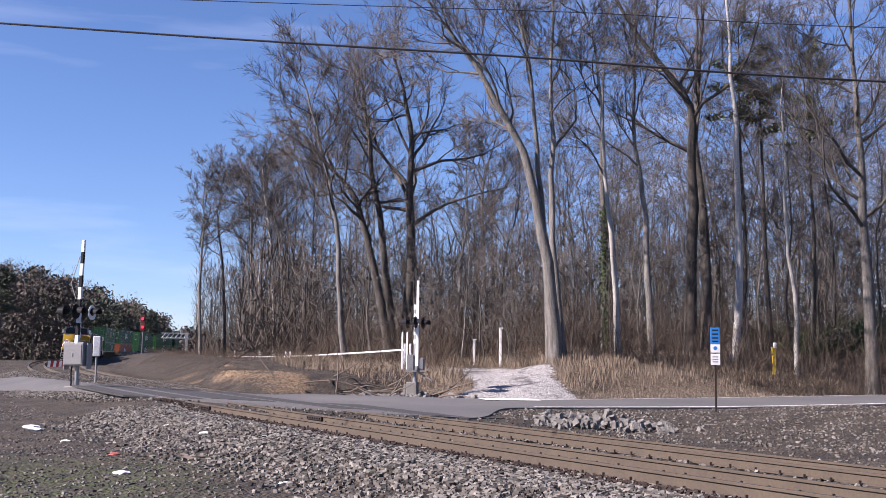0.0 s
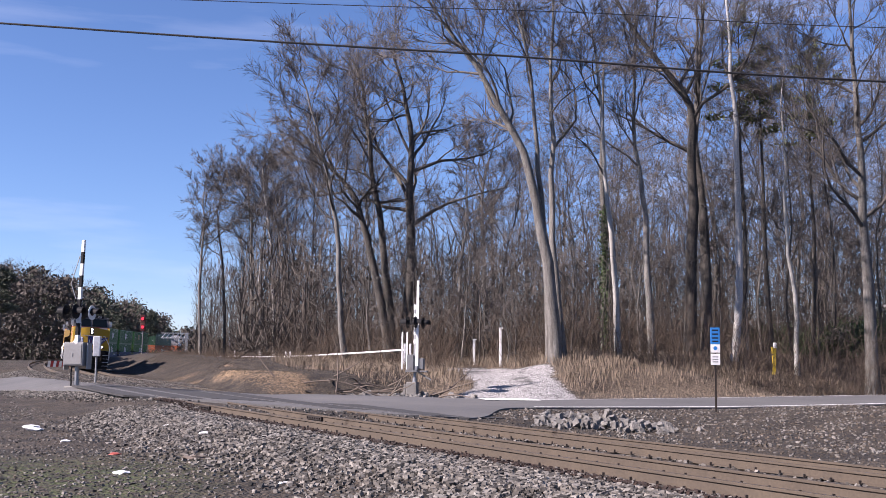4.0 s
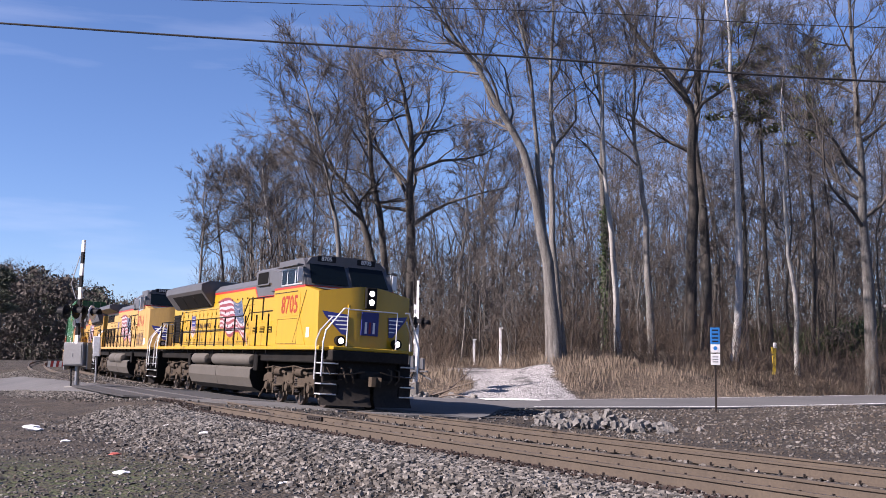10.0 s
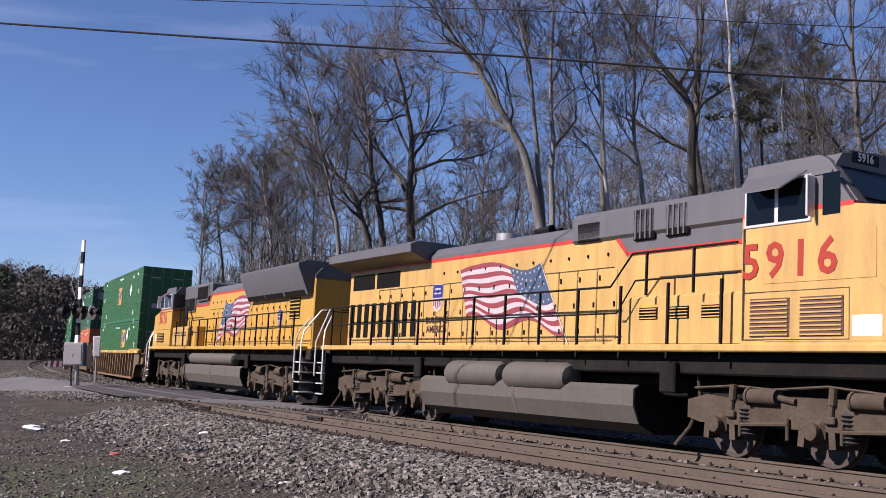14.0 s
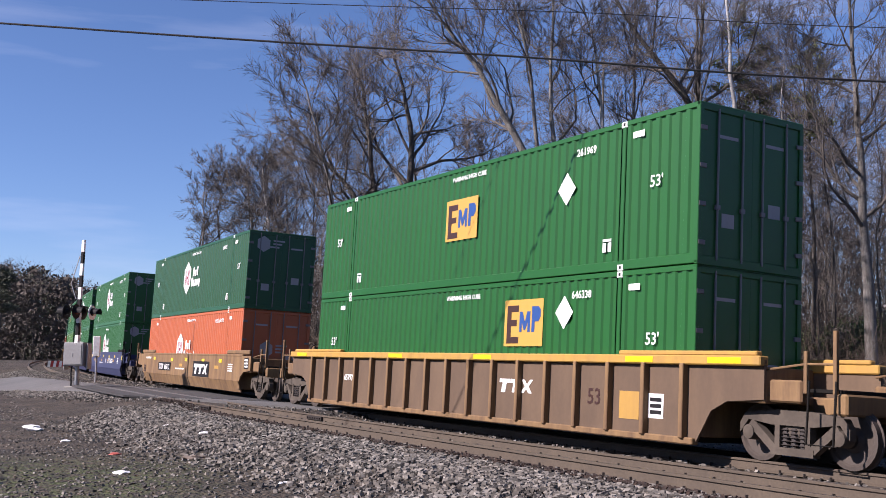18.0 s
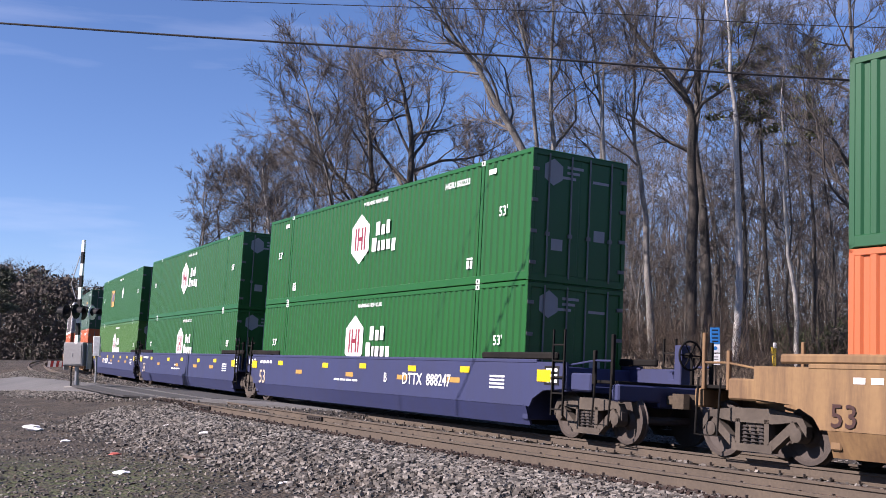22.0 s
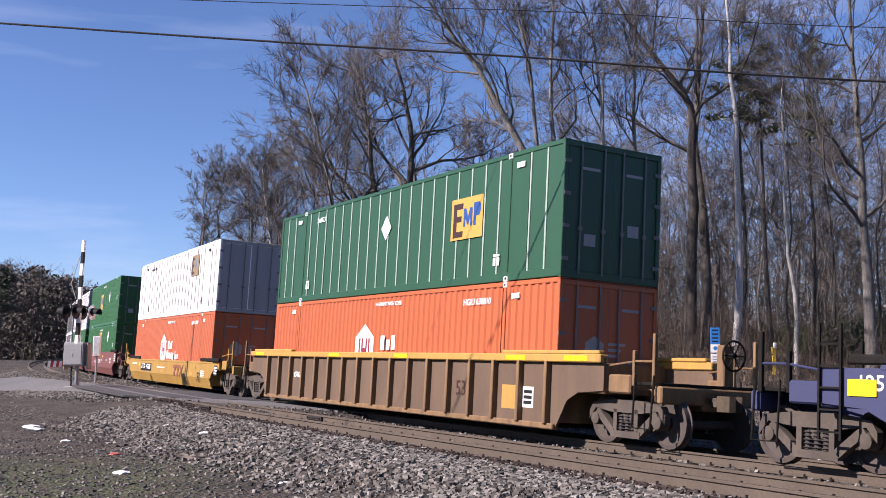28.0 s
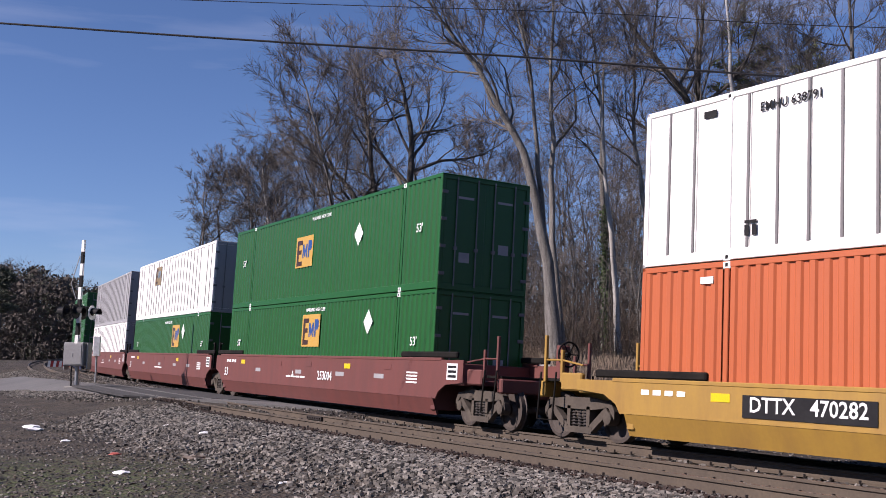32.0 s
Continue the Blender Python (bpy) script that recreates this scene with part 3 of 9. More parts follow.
def scatter_stones(name, n, s_rng, lat_rng, size, rng, label, mat, lift=0.0, weight=None, along=None):
    """Many small broken stones in one mesh, laid on the ground."""
    s = rng.uniform(*s_rng, n)
    lat = rng.uniform(*lat_rng, n)
    th = np.interp(s, S_AX, TH_AX)
    x = np.interp(s, S_AX, X_AX) + lat * np.sin(th)
    y = np.interp(s, S_AX, Y_AX) - lat * np.cos(th)
    if along is not None:                       # a strip beside a line of points
        k = rng.integers(0, len(along) - 1, n)
        t = rng.random(n)[:, None]
        q = along[k] * (1 - t) + along[k + 1] * t
        x, y = q[:, 0] + rng.normal(0.5, 0.45, n), q[:, 1] - np.abs(rng.normal(0.7, 0.6, n))
    z = ground_level(x, y) + lift
    if weight is not None:
        keep = rng.random(n) < weight(s, lat)
        x, y, z = x[keep], y[keep], z[keep]
    n = len(x)
    r = size * rng.uniform(0.55, 1.35, n)
    cube = np.array([(a, b, c) for a in (-1, 1) for b in (-1, 1) for c in (-1, 1)], float)
    v = cube[None] * rng.uniform(0.45, 1.0, (n, 8, 3)) * np.stack([r, r * rng.uniform(0.6, 1, n), r * rng.uniform(0.45, 0.8, n)], 1)[:, None]
    a = rng.uniform(0, 6.28, n)
    b = rng.uniform(-0.5, 0.5, n)
    ca, sa, cb, sb = np.cos(a), np.sin(a), np.cos(b), np.sin(b)
    vx, vy, vz = v[..., 0], v[..., 1], v[..., 2]
    vx, vz = vx * cb[:, None] - vz * sb[:, None], vx * sb[:, None] + vz * cb[:, None]
    v = np.stack([vx * ca[:, None] - vy * sa[:, None] + x[:, None], vx * sa[:, None] + vy * ca[:, None] + y[:, None], vz + (z + r * 0.25)[:, None]], -1)
    faces = np.array([(0, 1, 3, 2), (4, 6, 7, 5), (0, 4, 5, 1), (2, 3, 7, 6), (1, 5, 7, 3)])
    f = (faces[None] + (np.arange(n) * 8)[:, None, None]).reshape(-1, 4)
    me = bpy.data.meshes.new(name)
    me.from_pydata(v.reshape(-1, 3).tolist(), [], f.tolist())
    return solo(name, me, mat, label, "gravel", "stuff")


build_ground()
build_road()
TRACK_FAR = build_track(0.0, "rusty main-line track that the train runs on")
TRACK_NEAR = build_track(GAP, "rusty empty track beside the main line")
build_crossing()
build_patches()
_rng = np.random.default_rng(4)
# ---------------------------------------------------------------- trees
MAT.update(
    bark=material("grey_bark", (0.174, 0.164, 0.149), 0.95, 0, (0.0522, 0.0459, 0.039), 0.95, 14, 2.2, 1.0, 0.06, random_tint=0.2, streak=2.2, fine=0.8),
    bark_pale=material("pale_bark", (0.327, 0.317, 0.296), 0.95, 0, (0.111, 0.0974, 0.08), 0.8, 14, 1.6, 0.8, 0.02, random_tint=0.1, streak=3.0),
    bark_white=material("white_bark", (0.418, 0.404, 0.383), 0.95, 0, (0.23, 0.209, 0.188), 0.5, 9, 0.8, 0.5, 0.02, streak=3.0),
    bark_dark=material("dark_bark", (0.087, 0.078, 0.0682), 0.95, 0, (0.0278, 0.0244, 0.0209), 0.9, 14, 2.0, 1.0, 0.06, random_tint=0.2, streak=2.2, fine=0.8),
    limb=material("limb_bark", (0.104, 0.0922, 0.0807), 0.95, 0, (0.0313, 0.0264, 0.0223), 0.85, 10, 1.6, 0.6, 0.03, random_tint=0.2),
    twig=material("winter_twigs", (0.103, 0.0905, 0.0809), 0.95, 0, (0.0539, 0.047, 0.0418), 0.5, 3, 0.4, 0.0, random_tint=0.3),
    brush=material("dry_brush", (0.087, 0.064, 0.0459), 0.95, 0, (0.0487, 0.0362, 0.0271), 0.6, 2, 0.3, 0.0),
    dry_grass=island_tint(material("dry_grass", (0.202, 0.16, 0.117), 0.95, 0, (0.139, 0.104, 0.0731), 0.6, 2, 0.25, 0.0), 0.35),
    needles=island_tint(material("pine_needles", (0.0571, 0.0654, 0.0432), 0.9, 0, (0.0383, 0.0445, 0.0299), 0.5, 2, 0.4, 0.0), 0.2),
    pale_needles=island_tint(material("pale_pine_needles", (0.118, 0.132, 0.0522), 0.9, 0, (0.0766, 0.0905, 0.0348), 0.5, 2, 0.4, 0.0), 0.4),
    haze=island_tint(material("twig_mass", (0.070, 0.059, 0.049), 0.95, 0, (0.046, 0.039, 0.033), 0.5, 1, 0.2, 0.0), 0.25),
    ivy=island_tint(material("ivy_leaves", (0.0487, 0.0766, 0.0244), 0.8, 0, (0.0278, 0.0418, 0.0139), 0.5, 4, 1, 0.0), 0.4),
)


class Wood:
    """Tapered tubes gathered by number of rings and sides, turned into one mesh at the end."""

    def __init__(self):
        self.sets = {}
        self.ribbons = []

    def add(self, pts, rad, sides):
        self.sets.setdefault((len(pts), sides), []).append((pts, rad))

    def mesh(self, name, mat, fine=None):
        """One mesh; twigs (three-sided tubes and ribbons) take the second material where one is given."""
        V, F, base, slot = [], [], 0, []
        for (n, k), items in self.sets.items():
            P = np.array([q[0] for q in items])                       # m n 3
            R = np.array([q[1] for q in items])                       # m n
            m = len(P)
            D = np.gradient(P, axis=1)
            D /= np.linalg.norm(D, axis=2, keepdims=True) + 1e-9
            ref = np.where(np.abs(D[:, :1, 2:3]) > 0.8, np.array([1.0, 0, 0]), np.array([0, 0, 1.0]))
            U = np.cross(D, ref)
            U /= np.linalg.norm(U, axis=2, keepdims=True) + 1e-9
            Wv = np.cross(D, U)
            a = np.arange(k) * 2 * math.pi / k
            ring = P[:, :, None] + R[:, :, None, None] * (U[:, :, None] * np.cos(a)[None, None, :, None] + Wv[:, :, None] * np.sin(a)[None, None, :, None])
            V.append(ring.reshape(-1, 3))
            i = (np.arange(m) * n * k)[:, None, None] + (np.arange(n - 1) * k)[None, :, None] + np.arange(k)[None, None, :]
            j = (np.arange(m) * n * k)[:, None, None] + (np.arange(n - 1) * k)[None, :, None] + ((np.arange(k) + 1) % k)[None, None, :]
            F.append((np.stack([i, j, j + k, i + k], -1) + base).reshape(-1, 4))
            slot.append(np.full(len(F[-1]), int(k == 3)))
            base += m * n * k
        if self.ribbons:
            A = np.array([q[0] for q in self.ribbons])
            E = np.array([q[1] for q in self.ribbons])
            D = E - A
            U = np.cross(D, np.random.default_rng(len(A)).normal(0, 1, D.shape))
            U *= (np.array([q[2] for q in self.ribbons]) / (np.linalg.norm(U, axis=1) + 1e-9))[:, None]
            V.append(np.stack([A - U, A + U, E + U * 0.5, E - U * 0.5], 1).reshape(-1, 3))
            F.append(np.arange(len(A) * 4).reshape(-1, 4) + base)
            slot.append(np.ones(len(A), int))
        V, F = np.concatenate(V), np.concatenate(F)
        me = bpy.data.meshes.new(name)
        me.vertices.add(len(V))
        me.vertices.foreach_set("co", V.ravel())
        me.loops.add(len(F) * 4)
        me.loops.foreach_set("vertex_index", F.ravel())
        me.polygons.add(len(F))
        me.polygons.foreach_set("loop_start", np.arange(len(F)) * 4)
        me.polygons.foreach_set("use_smooth", np.ones(len(F), bool))
        me.update(calc_edges=True)
        me.materials.append(mat)
        if fine:
            me.materials.append(fine)
            me.polygons.foreach_set("material_index", np.concatenate(slot).astype(np.int32))
        return me


def wander(rng, p, d, length, n, bend, lift):
    """A branch's points: a direction that wanders and turns slowly upwards."""
    pts = [p]
    step = length / (n - 1)
    noise_v = rng.normal(0, bend, (n, 3))
    for i in range(n - 1):
        d = d + noise_v[i] + np.array([0, 0, lift])
        d = d / np.sqrt(d @ d)
        p = p + d * step
        pts.append(p)
    return np.array(pts)


def turned(rng, d, angle):
    """d turned by an angle to a chance side."""
    u = np.cross(d, rng.normal(0, 1, 3))
    u /= np.linalg.norm(u) + 1e-9
    return d * math.cos(angle) + u * math.sin(angle)


def grow(seed, spine, r0, limbs=14, start=0.38, reach=0.33, counts=(7, 7, 3), spread=0.75, up=0.05, tip=0.16, fine=False, thin=0.010):
    """A bare tree. spine: points of the trunk from its foot. Returns the wood of trunk and limbs, and that of the twigs."""
    rng = np.random.default_rng(seed)
    trunk, crown = Wood(), Wood()
    sp = np.array(spine, float)
    n = 15
    t = np.linspace(0, len(sp) - 1, n)
    pts = np.stack([np.interp(t, np.arange(len(sp)), sp[:, k]) for k in range(3)], 1)
    pts[1:-1] = (pts[:-2] + 2 * pts[1:-1] + pts[2:]) / 4
    pts[2:, :2] += rng.normal(0, 0.05, (n - 2, 2))
    q = np.linspace(0, 1, n)
    rad = r0 * (1 - (1 - tip) * q ** 0.85)
    rad[0] *= 1.18
    pts[0, 2] -= 0.3
    trunk.add(pts, rad, 9)
    height = np.linalg.norm(pts[-1] - pts[0])
    L0 = height * reach
    for i in range(limbs):
        f = start + (1 - start) * (i + rng.random()) / limbs
        f = min(f, 0.985)
        p = np.array([np.interp(f, q, pts[:, k]) for k in range(3)])
        k = min(int(f * (n - 1)), n - 2)
        d0 = pts[k + 1] - pts[k]
        d0 /= np.linalg.norm(d0)
        d = turned(rng, d0, rng.uniform(0.45, 1.05) * spread / 0.75)
        ln = L0 * (1.15 - 0.55 * (f - start) / (1 - start)) * rng.uniform(0.65, 1.2)
        r = np.interp(f, q, rad) * rng.uniform(0.42, 0.68)
        lp = wander(rng, p, d, ln, 8, 0.21, up * 1.6)
        lr = r * (1 - 0.82 * np.linspace(0, 1, 8))
        crown.add(lp, lr, 5)
        for _ in range(counts[0]):
            g = rng.uniform(0.22, 1.0)
            k = min(int(g * 7), 6)
            p2 = lp[k] + (lp[k + 1] - lp[k]) * (g * 7 - k)
            dd = lp[k + 1] - lp[k]
            dd /= np.linalg.norm(dd)
            d2 = turned(rng, dd, rng.uniform(0.35, 0.85))
            l2 = ln * rng.uniform(0.3, 0.55) * (1.1 - 0.4 * g)
            r2 = max(np.interp(g, np.linspace(0, 1, 8), lr) * 0.55, 0.014)
            bp = wander(rng, p2, d2, l2, 5, 0.17, up)
            crown.add(bp, r2 * (1 - 0.75 * np.linspace(0, 1, 5)), 4)
            for _ in range(counts[1]):
                g3 = rng.uniform(0.2, 1.0)
                k3 = min(int(g3 * 4), 3)
                p3 = bp[k3] + (bp[k3 + 1] - bp[k3]) * (g3 * 4 - k3)
                d3 = bp[k3 + 1] - bp[k3]
                d3 = turned(rng, d3 / np.linalg.norm(d3), rng.uniform(0.25, 0.7))
                l3 = l2 * rng.uniform(0.32, 0.62)
                tp = wander(rng, p3, d3, l3, 3, 0.2, up)
                if fine:
                    crown.ribbons += [(tp[0], tp[1], 0.016), (tp[1], tp[2], 0.011)]
                else:
                    crown.add(tp, np.array([0.018, 0.013, 0.009]), 3)
                for _ in range(counts[2]):
                    g4 = rng.uniform(0.25, 1.0)
                    k4 = min(int(g4 * 2), 1)
                    p4 = tp[k4] + (tp[k4 + 1] - tp[k4]) * (g4 * 2 - k4)
                    d4 = tp[k4 + 1] - tp[k4]
                    d4 = turned(rng, d4 / np.linalg.norm(d4), rng.uniform(0.25, 0.75))
                    l4 = l3 * rng.uniform(0.4, 0.8)
                    e = p4 + d4 * l4
                    crown.ribbons.append((p4, e, thin))
    return trunk, crown


def tree_from(trunk_me, crown_me, m, label, group="bare trees of the wood", name="tree"):
    ob = thing(name, m, label, "tree", group)
    part("trunk", trunk_me, None, ob)
    part("crown", crown_me, None, ob)
    return ob


def ground_at(x, y):
    return float(ground_level([x], [y])[0])


# the trees that stand out at the edge of the wood: depth, foot radius, line of the trunk as (x, height), bark, limbs, start, reach, spread
EDGE_TREES = [
    (58.0, 0.40, [(6.2, 1.0), (6.1, 4.0), (5.7, 7.4), (5.2, 9.6), (4.7, 12.1), (3.9, 14.1), (2.9, 15.9), (1.9, 17.8), (0.4, 19.6), (-1.1, 21.7)], "bark", 11, 0.5, 0.30, 0.75, "tall grey tree with a bare leaning trunk at the wood's edge"),
    (58.6, 0.19, [(5.9, 0.8), (5.6, 9.0), (5.2, 12.2), (5.0, 14.4), (5.0, 17.0), (4.4, 19.6), (3.7, 21.9), (3.2, 23.9)], "bark", 9, 0.5, 0.24, 0.7, "slim grey tree that touches a leaning one"),
    (59.0, 0.25, [(6.7, 0.9), (6.4, 4.7), (6.1, 8.1), (6.2, 12.3), (6.1, 15.5), (6.1, 18.8), (6.3, 22.1), (6.3, 24.1)], "bark", 10, 0.48, 0.24, 0.7, "slim straight bare tree beside a leaning one"),
    (60.0, 0.21, [(9.9, 1.1), (9.8, 4.1), (9.6, 7.6), (9.4, 9.9), (9.3, 12.5), (9.1, 15.8), (8.9, 18.4), (8.6, 20.4), (7.9, 22.4), (7.6, 24.1)], "bark_pale", 11, 0.42, 0.25, 0.7, "slim bare tree with a pale trunk"),
    (62.0, 0.25, [(12.2, 1.1), (12.1, 4.2), (12.0, 6.9), (11.9, 9.5), (11.8, 11.9), (11.4, 13.9), (11.2, 16.3), (11.4, 19.0), (11.5, 21.4), (11.6, 24.6)], "bark", 11, 0.5, 0.24, 0.7, "straight bare grey tree at the wood's edge"),
    (66.0, 0.41, [(15.3, 1.3), (15.4, 8.3), (15.5, 12.6), (15.4, 15.4), (15.5, 17.4), (14.2, 19.4), (12.6, 21.2), (11.2, 23.4), (9.8, 25.6)], "bark_dark", 12, 0.42, 0.30, 0.85, "thick dark bare tree with a heavy leaning limb"),
    (66.6, 0.38, [(16.5, 1.3), (16.6, 8.4), (16.4, 11.9), (16.1, 15.6), (16.3, 19.2), (16.8, 22.6), (17.0, 26.3)], "bark_dark", 12, 0.42, 0.30, 0.85, "thick dark bare tree, one of a close pair"),
    (64.0, 0.26, [(17.5, 1.3), (17.7, 4.4), (17.9, 9.8), (17.7, 13.3), (17.6, 16.1), (17.4, 18.6), (17.2, 21.0), (17.1, 23.9), (17.0, 25.7)], "bark_white", 10, 0.58, 0.22, 0.7, "bare tree with a smooth white-grey trunk"),
    (63.0, 0.16, [(20.9, 1.0), (20.8, 4.3), (20.7, 7.0), (20.5, 9.0), (20.4, 11.4), (20.5, 14.9), (20.4, 17.3), (20.6, 20.1)], "bark_pale", 16, 0.36, 0.28, 0.85, "thin bare tree with a crooked pale trunk"),
    (62.0, 0.40, [(24.9, 1.1), (24.8, 4.3), (24.7, 7.0), (24.5, 9.6), (24.5, 12.3), (24.4, 15.4), (24.1, 18.8), (24.0, 21.2), (24.0, 25.0)], "bark", 18, 0.34, 0.34, 0.9, "tall thick bare tree with spreading upper limbs"),
    (72.0, 0.25, [(-6.4, 1.0), (-6.8, 2.9), (-7.0, 5.2), (-6.9, 8.5), (-7.5, 11.4), (-7.7, 13.3), (-8.2, 15.3), (-8.7, 17.2), (-9.2, 19.2), (-10.1, 21.4)], "bark", 15, 0.40, 0.28, 0.8, "bare tree with a snaking grey trunk"),
    (76.0, 0.36, [(-3.7, 1.0), (-4.3, 5.4), (-5.2, 9.1), (-5.9, 11.9), (-6.6, 13.8), (-8.1, 15.2), (-9.7, 17.2), (-11.3, 19.0)], "bark_dark", 17, 0.36, 0.32, 0.9, "leaning dark bare tree with a wide crown"),
    (76.5, 0.48, [(-2.7, 1.0), (-2.5, 4.7), (-2.2, 7.9), (-2.3, 11.2), (-2.6, 14.1), (-2.2, 17.0), (-2.5, 19.5), (-3.2, 22.0), (-3.9, 24.0)], "bark_dark", 19, 0.36, 0.33, 0.95, "big dark bare tree with a wide twisted crown"),
    (77.0, 0.34, [(-3.4, 1.0), (-3.8, 4.7), (-4.3, 9.2), (-4.8, 12.5), (-5.2, 15.4), (-5.6, 17.9), (-5.8, 20.5), (-6.2, 22.4), (-7.0, 23.8)], "bark_dark", 17, 0.38, 0.31, 0.9, "dark bare tree with a crooked many-limbed top"),
    (118.0, 0.19, [(-26.6, 1.1), (-27.0, 11.1), (-26.6, 16.2), (-26.9, 19.6), (-26.5, 22.3)], "bark", 17, 0.24, 0.24, 0.75, "bare grey tree at the end of the wood"),
    (119.0, 0.18, [(-24.1, 1.2), (-24.5, 11.2), (-25.4, 17.0), (-25.1, 20.0), (-24.7, 22.6)], "bark_dark", 17, 0.26, 0.24, 0.75, "bare tree with a vase-shaped crown"),
    (116.0, 0.26, [(-20.5, 1.2), (-20.8, 11.0), (-20.9, 16.0), (-21.5, 19.8), (-21.3, 23.0)], "bark", 17, 0.28, 0.24, 0.75, "bare tree with a fan of upright limbs"),
    (112.0, 0.22, [(-17.5, 1.2), (-17.8, 10.7), (-18.3, 15.5), (-18.9, 19.0), (-19.1, 21.6)], "bark_pale", 16, 0.30, 0.24, 0.75, "bare pale tree beside the line"),
    (116.0, 0.22, [(-19.6, 1.2), (-20.1, 11.0), (-19.5, 16.0), (-19.0, 19.8), (-18.5, 22.6)], "bark_pale", 16, 0.30, 0.24, 0.75, "bare pale tree in the corner of the wood"),
    (97.0, 0.25, [(4.1, 1.5), (3.8, 9.7), (3.5, 15.5), (3.9, 19.2), (5.0, 22.5)], "bark", 15, 0.35, 0.27, 0.8, "slim bare tree inside the wood"),
    (101.0, 0.24, [(1.4, 2.0), (1.6, 9.9), (2.4, 15.0), (2.2, 20.5)], "bark", 14, 0.35, 0.27, 0.8, "slim bare tree set back in the wood"),
]


def build_edge_trees():
    for i, (depth, r, line, bark, limbs, start, reach, spread, label) in enumerate(EDGE_TREES):
        fx = line[0][0]
        rng = random.Random(50 + i)
        z0 = ground_at(fx, depth)
        drift = rng.uniform(-0.05, 0.05)
        spine = [(x - fx, drift * z, z - z0) for x, z in line]
        spine[0] = (0, 0, 0)
        big = r > 0.33
        tr, cr = grow(100 + i, spine, r, limbs, start, reach, (8, 7, 5) if depth > 110 else (8, 7, 5) if big else (8, 7, 5), spread, fine=depth > 90, thin=0.016 if depth > 90 else 0.010)
        tree_from(tr.mesh("trunk", MAT[bark]), cr.mesh("crown", MAT["limb"], MAT["twig"]), Matrix.Translation((fx, depth, z0)), label)


def build_wood():
    """The wood behind: templates with their own growth, set out with chance turns and sizes."""
    kits = []
    for k in range(7):
        rng = random.Random(700 + k)
        h = rng.uniform(21, 27)
        spine = [(0, 0, 0)] + [(rng.uniform(-1.7, 1.7) * q ** 0.6, rng.uniform(-1.7, 1.7) * q ** 0.6, h * q) for q in (0.2, 0.4, 0.6, 0.8, 1.0)]
        tr, cr = grow(800 + k, spine, rng.uniform(0.10, 0.17), rng.randint(14, 17), 0.26, 0.32, (5, 6, 4), 0.85, fine=True, thin=0.012)
        kits.append((tr.mesh("trunk", MAT[("bark", "bark_dark", "bark_dark", "bark")[k % 4]]), cr.mesh("crown", MAT["limb"], MAT["twig"])))
    rng = random.Random(31)
    spots = []
    # behind the road, and round the line's inside on the other side of the crossing
    while len(spots) < 52:
        y = rng.uniform(63, 112)
        x = (rng.uniform(-0.20, 0.46) if len(spots) < 26 else rng.uniform(0.12, 0.46)) * y
        if all((x - a) ** 2 + (y - b) ** 2 > 9 for a, b in spots) and drive_amount(np.array([x]), np.array([y]))[0] < 0.2:
            s, lat = track_coords([x], [y])
            if lat[0] < -17:
                spots.append((x, y))
    while len(spots) < 61:
        y = rng.uniform(106, 165)
        x = rng.uniform(-0.215, -0.11) * y
        s, lat = track_coords([x], [y])
        if lat[0] < -15 and all((x - a) ** 2 + (y - b) ** 2 > 8 for a, b in spots):
            spots.append((x, y))
    for x, y in spots:
        t, c = kits[rng.randrange(len(kits))]
        sc = min(1.1, y * rng.uniform(0.15, 0.25) * (1.25 if x > 0.24 * y else 1.0) / 24.0)
        m = Matrix.Translation((x, y, ground_at(x, y) - 0.1)) @ Matrix.Rotation(rng.uniform(0, 6.28), 4, "Z") @ Matrix.Scale(sc, 4)
        tree_from(t, c, m, "slim bare tree in the wood, leafless in winter")


def far_wood():
    """Distant woods on the horizon, joined: nobody could count them."""
    w = Wood()
    rng = np.random.default_rng(77)
    for i in range(230):
        if i < 130:
            y = rng.uniform(112, 200)
            x = rng.uniform(-0.16, 0.5) * y
        else:
            y = rng.uniform(275, 350)
            x = rng.uniform(-0.44, -0.15) * y
        s, lat = track_coords([x], [y])
        if lat[0] > -14 and lat[0] < 22 and y > 150 or -14 < lat[0] < 14:
            continue
        z0 = ground_at(x, y)
        h = rng.uniform(14, 24) if i < 130 else skyline(x, y) * rng.uniform(0.75, 1.0)
        p = wander(rng, np.array([x, y, z0]), np.array([0, 0, 1.0]), h, 6, 0.05, 0.02)
        w.add(p, np.linspace(0.15, 0.04, 6), 4)
        for _ in range(13):
            g = rng.uniform(0.3, 1)
            k = min(int(g * 5), 4)
            q = p[k] + (p[k + 1] - p[k]) * (g * 5 - k)
            b = wander(rng, q, turned(rng, np.array([0, 0, 1.0]), rng.uniform(0.5, 1.1)), h * rng.uniform(0.13, 0.26), 5, 0.15, 0.05)
            w.add(b, np.linspace(0.06, 0.02, 5), 3)
            for _ in range(9):
                g2 = rng.uniform(0.2, 1)
                k2 = min(int(g2 * 4), 3)
                q2 = b[k2] + (b[k2 + 1] - b[k2]) * (g2 * 4 - k2)
                d2 = turned(rng, np.array([0, 0, 1.0]), rng.uniform(0.3, 1.2))
                w.ribbons.append((q2, q2 + d2 * h * rng.uniform(0.05, 0.11), 0.022))
    solo("far_wood", w.mesh("far_wood", MAT["twig"]), None, "distant bare winter wood behind the tracks and road", "trees", "stuff")


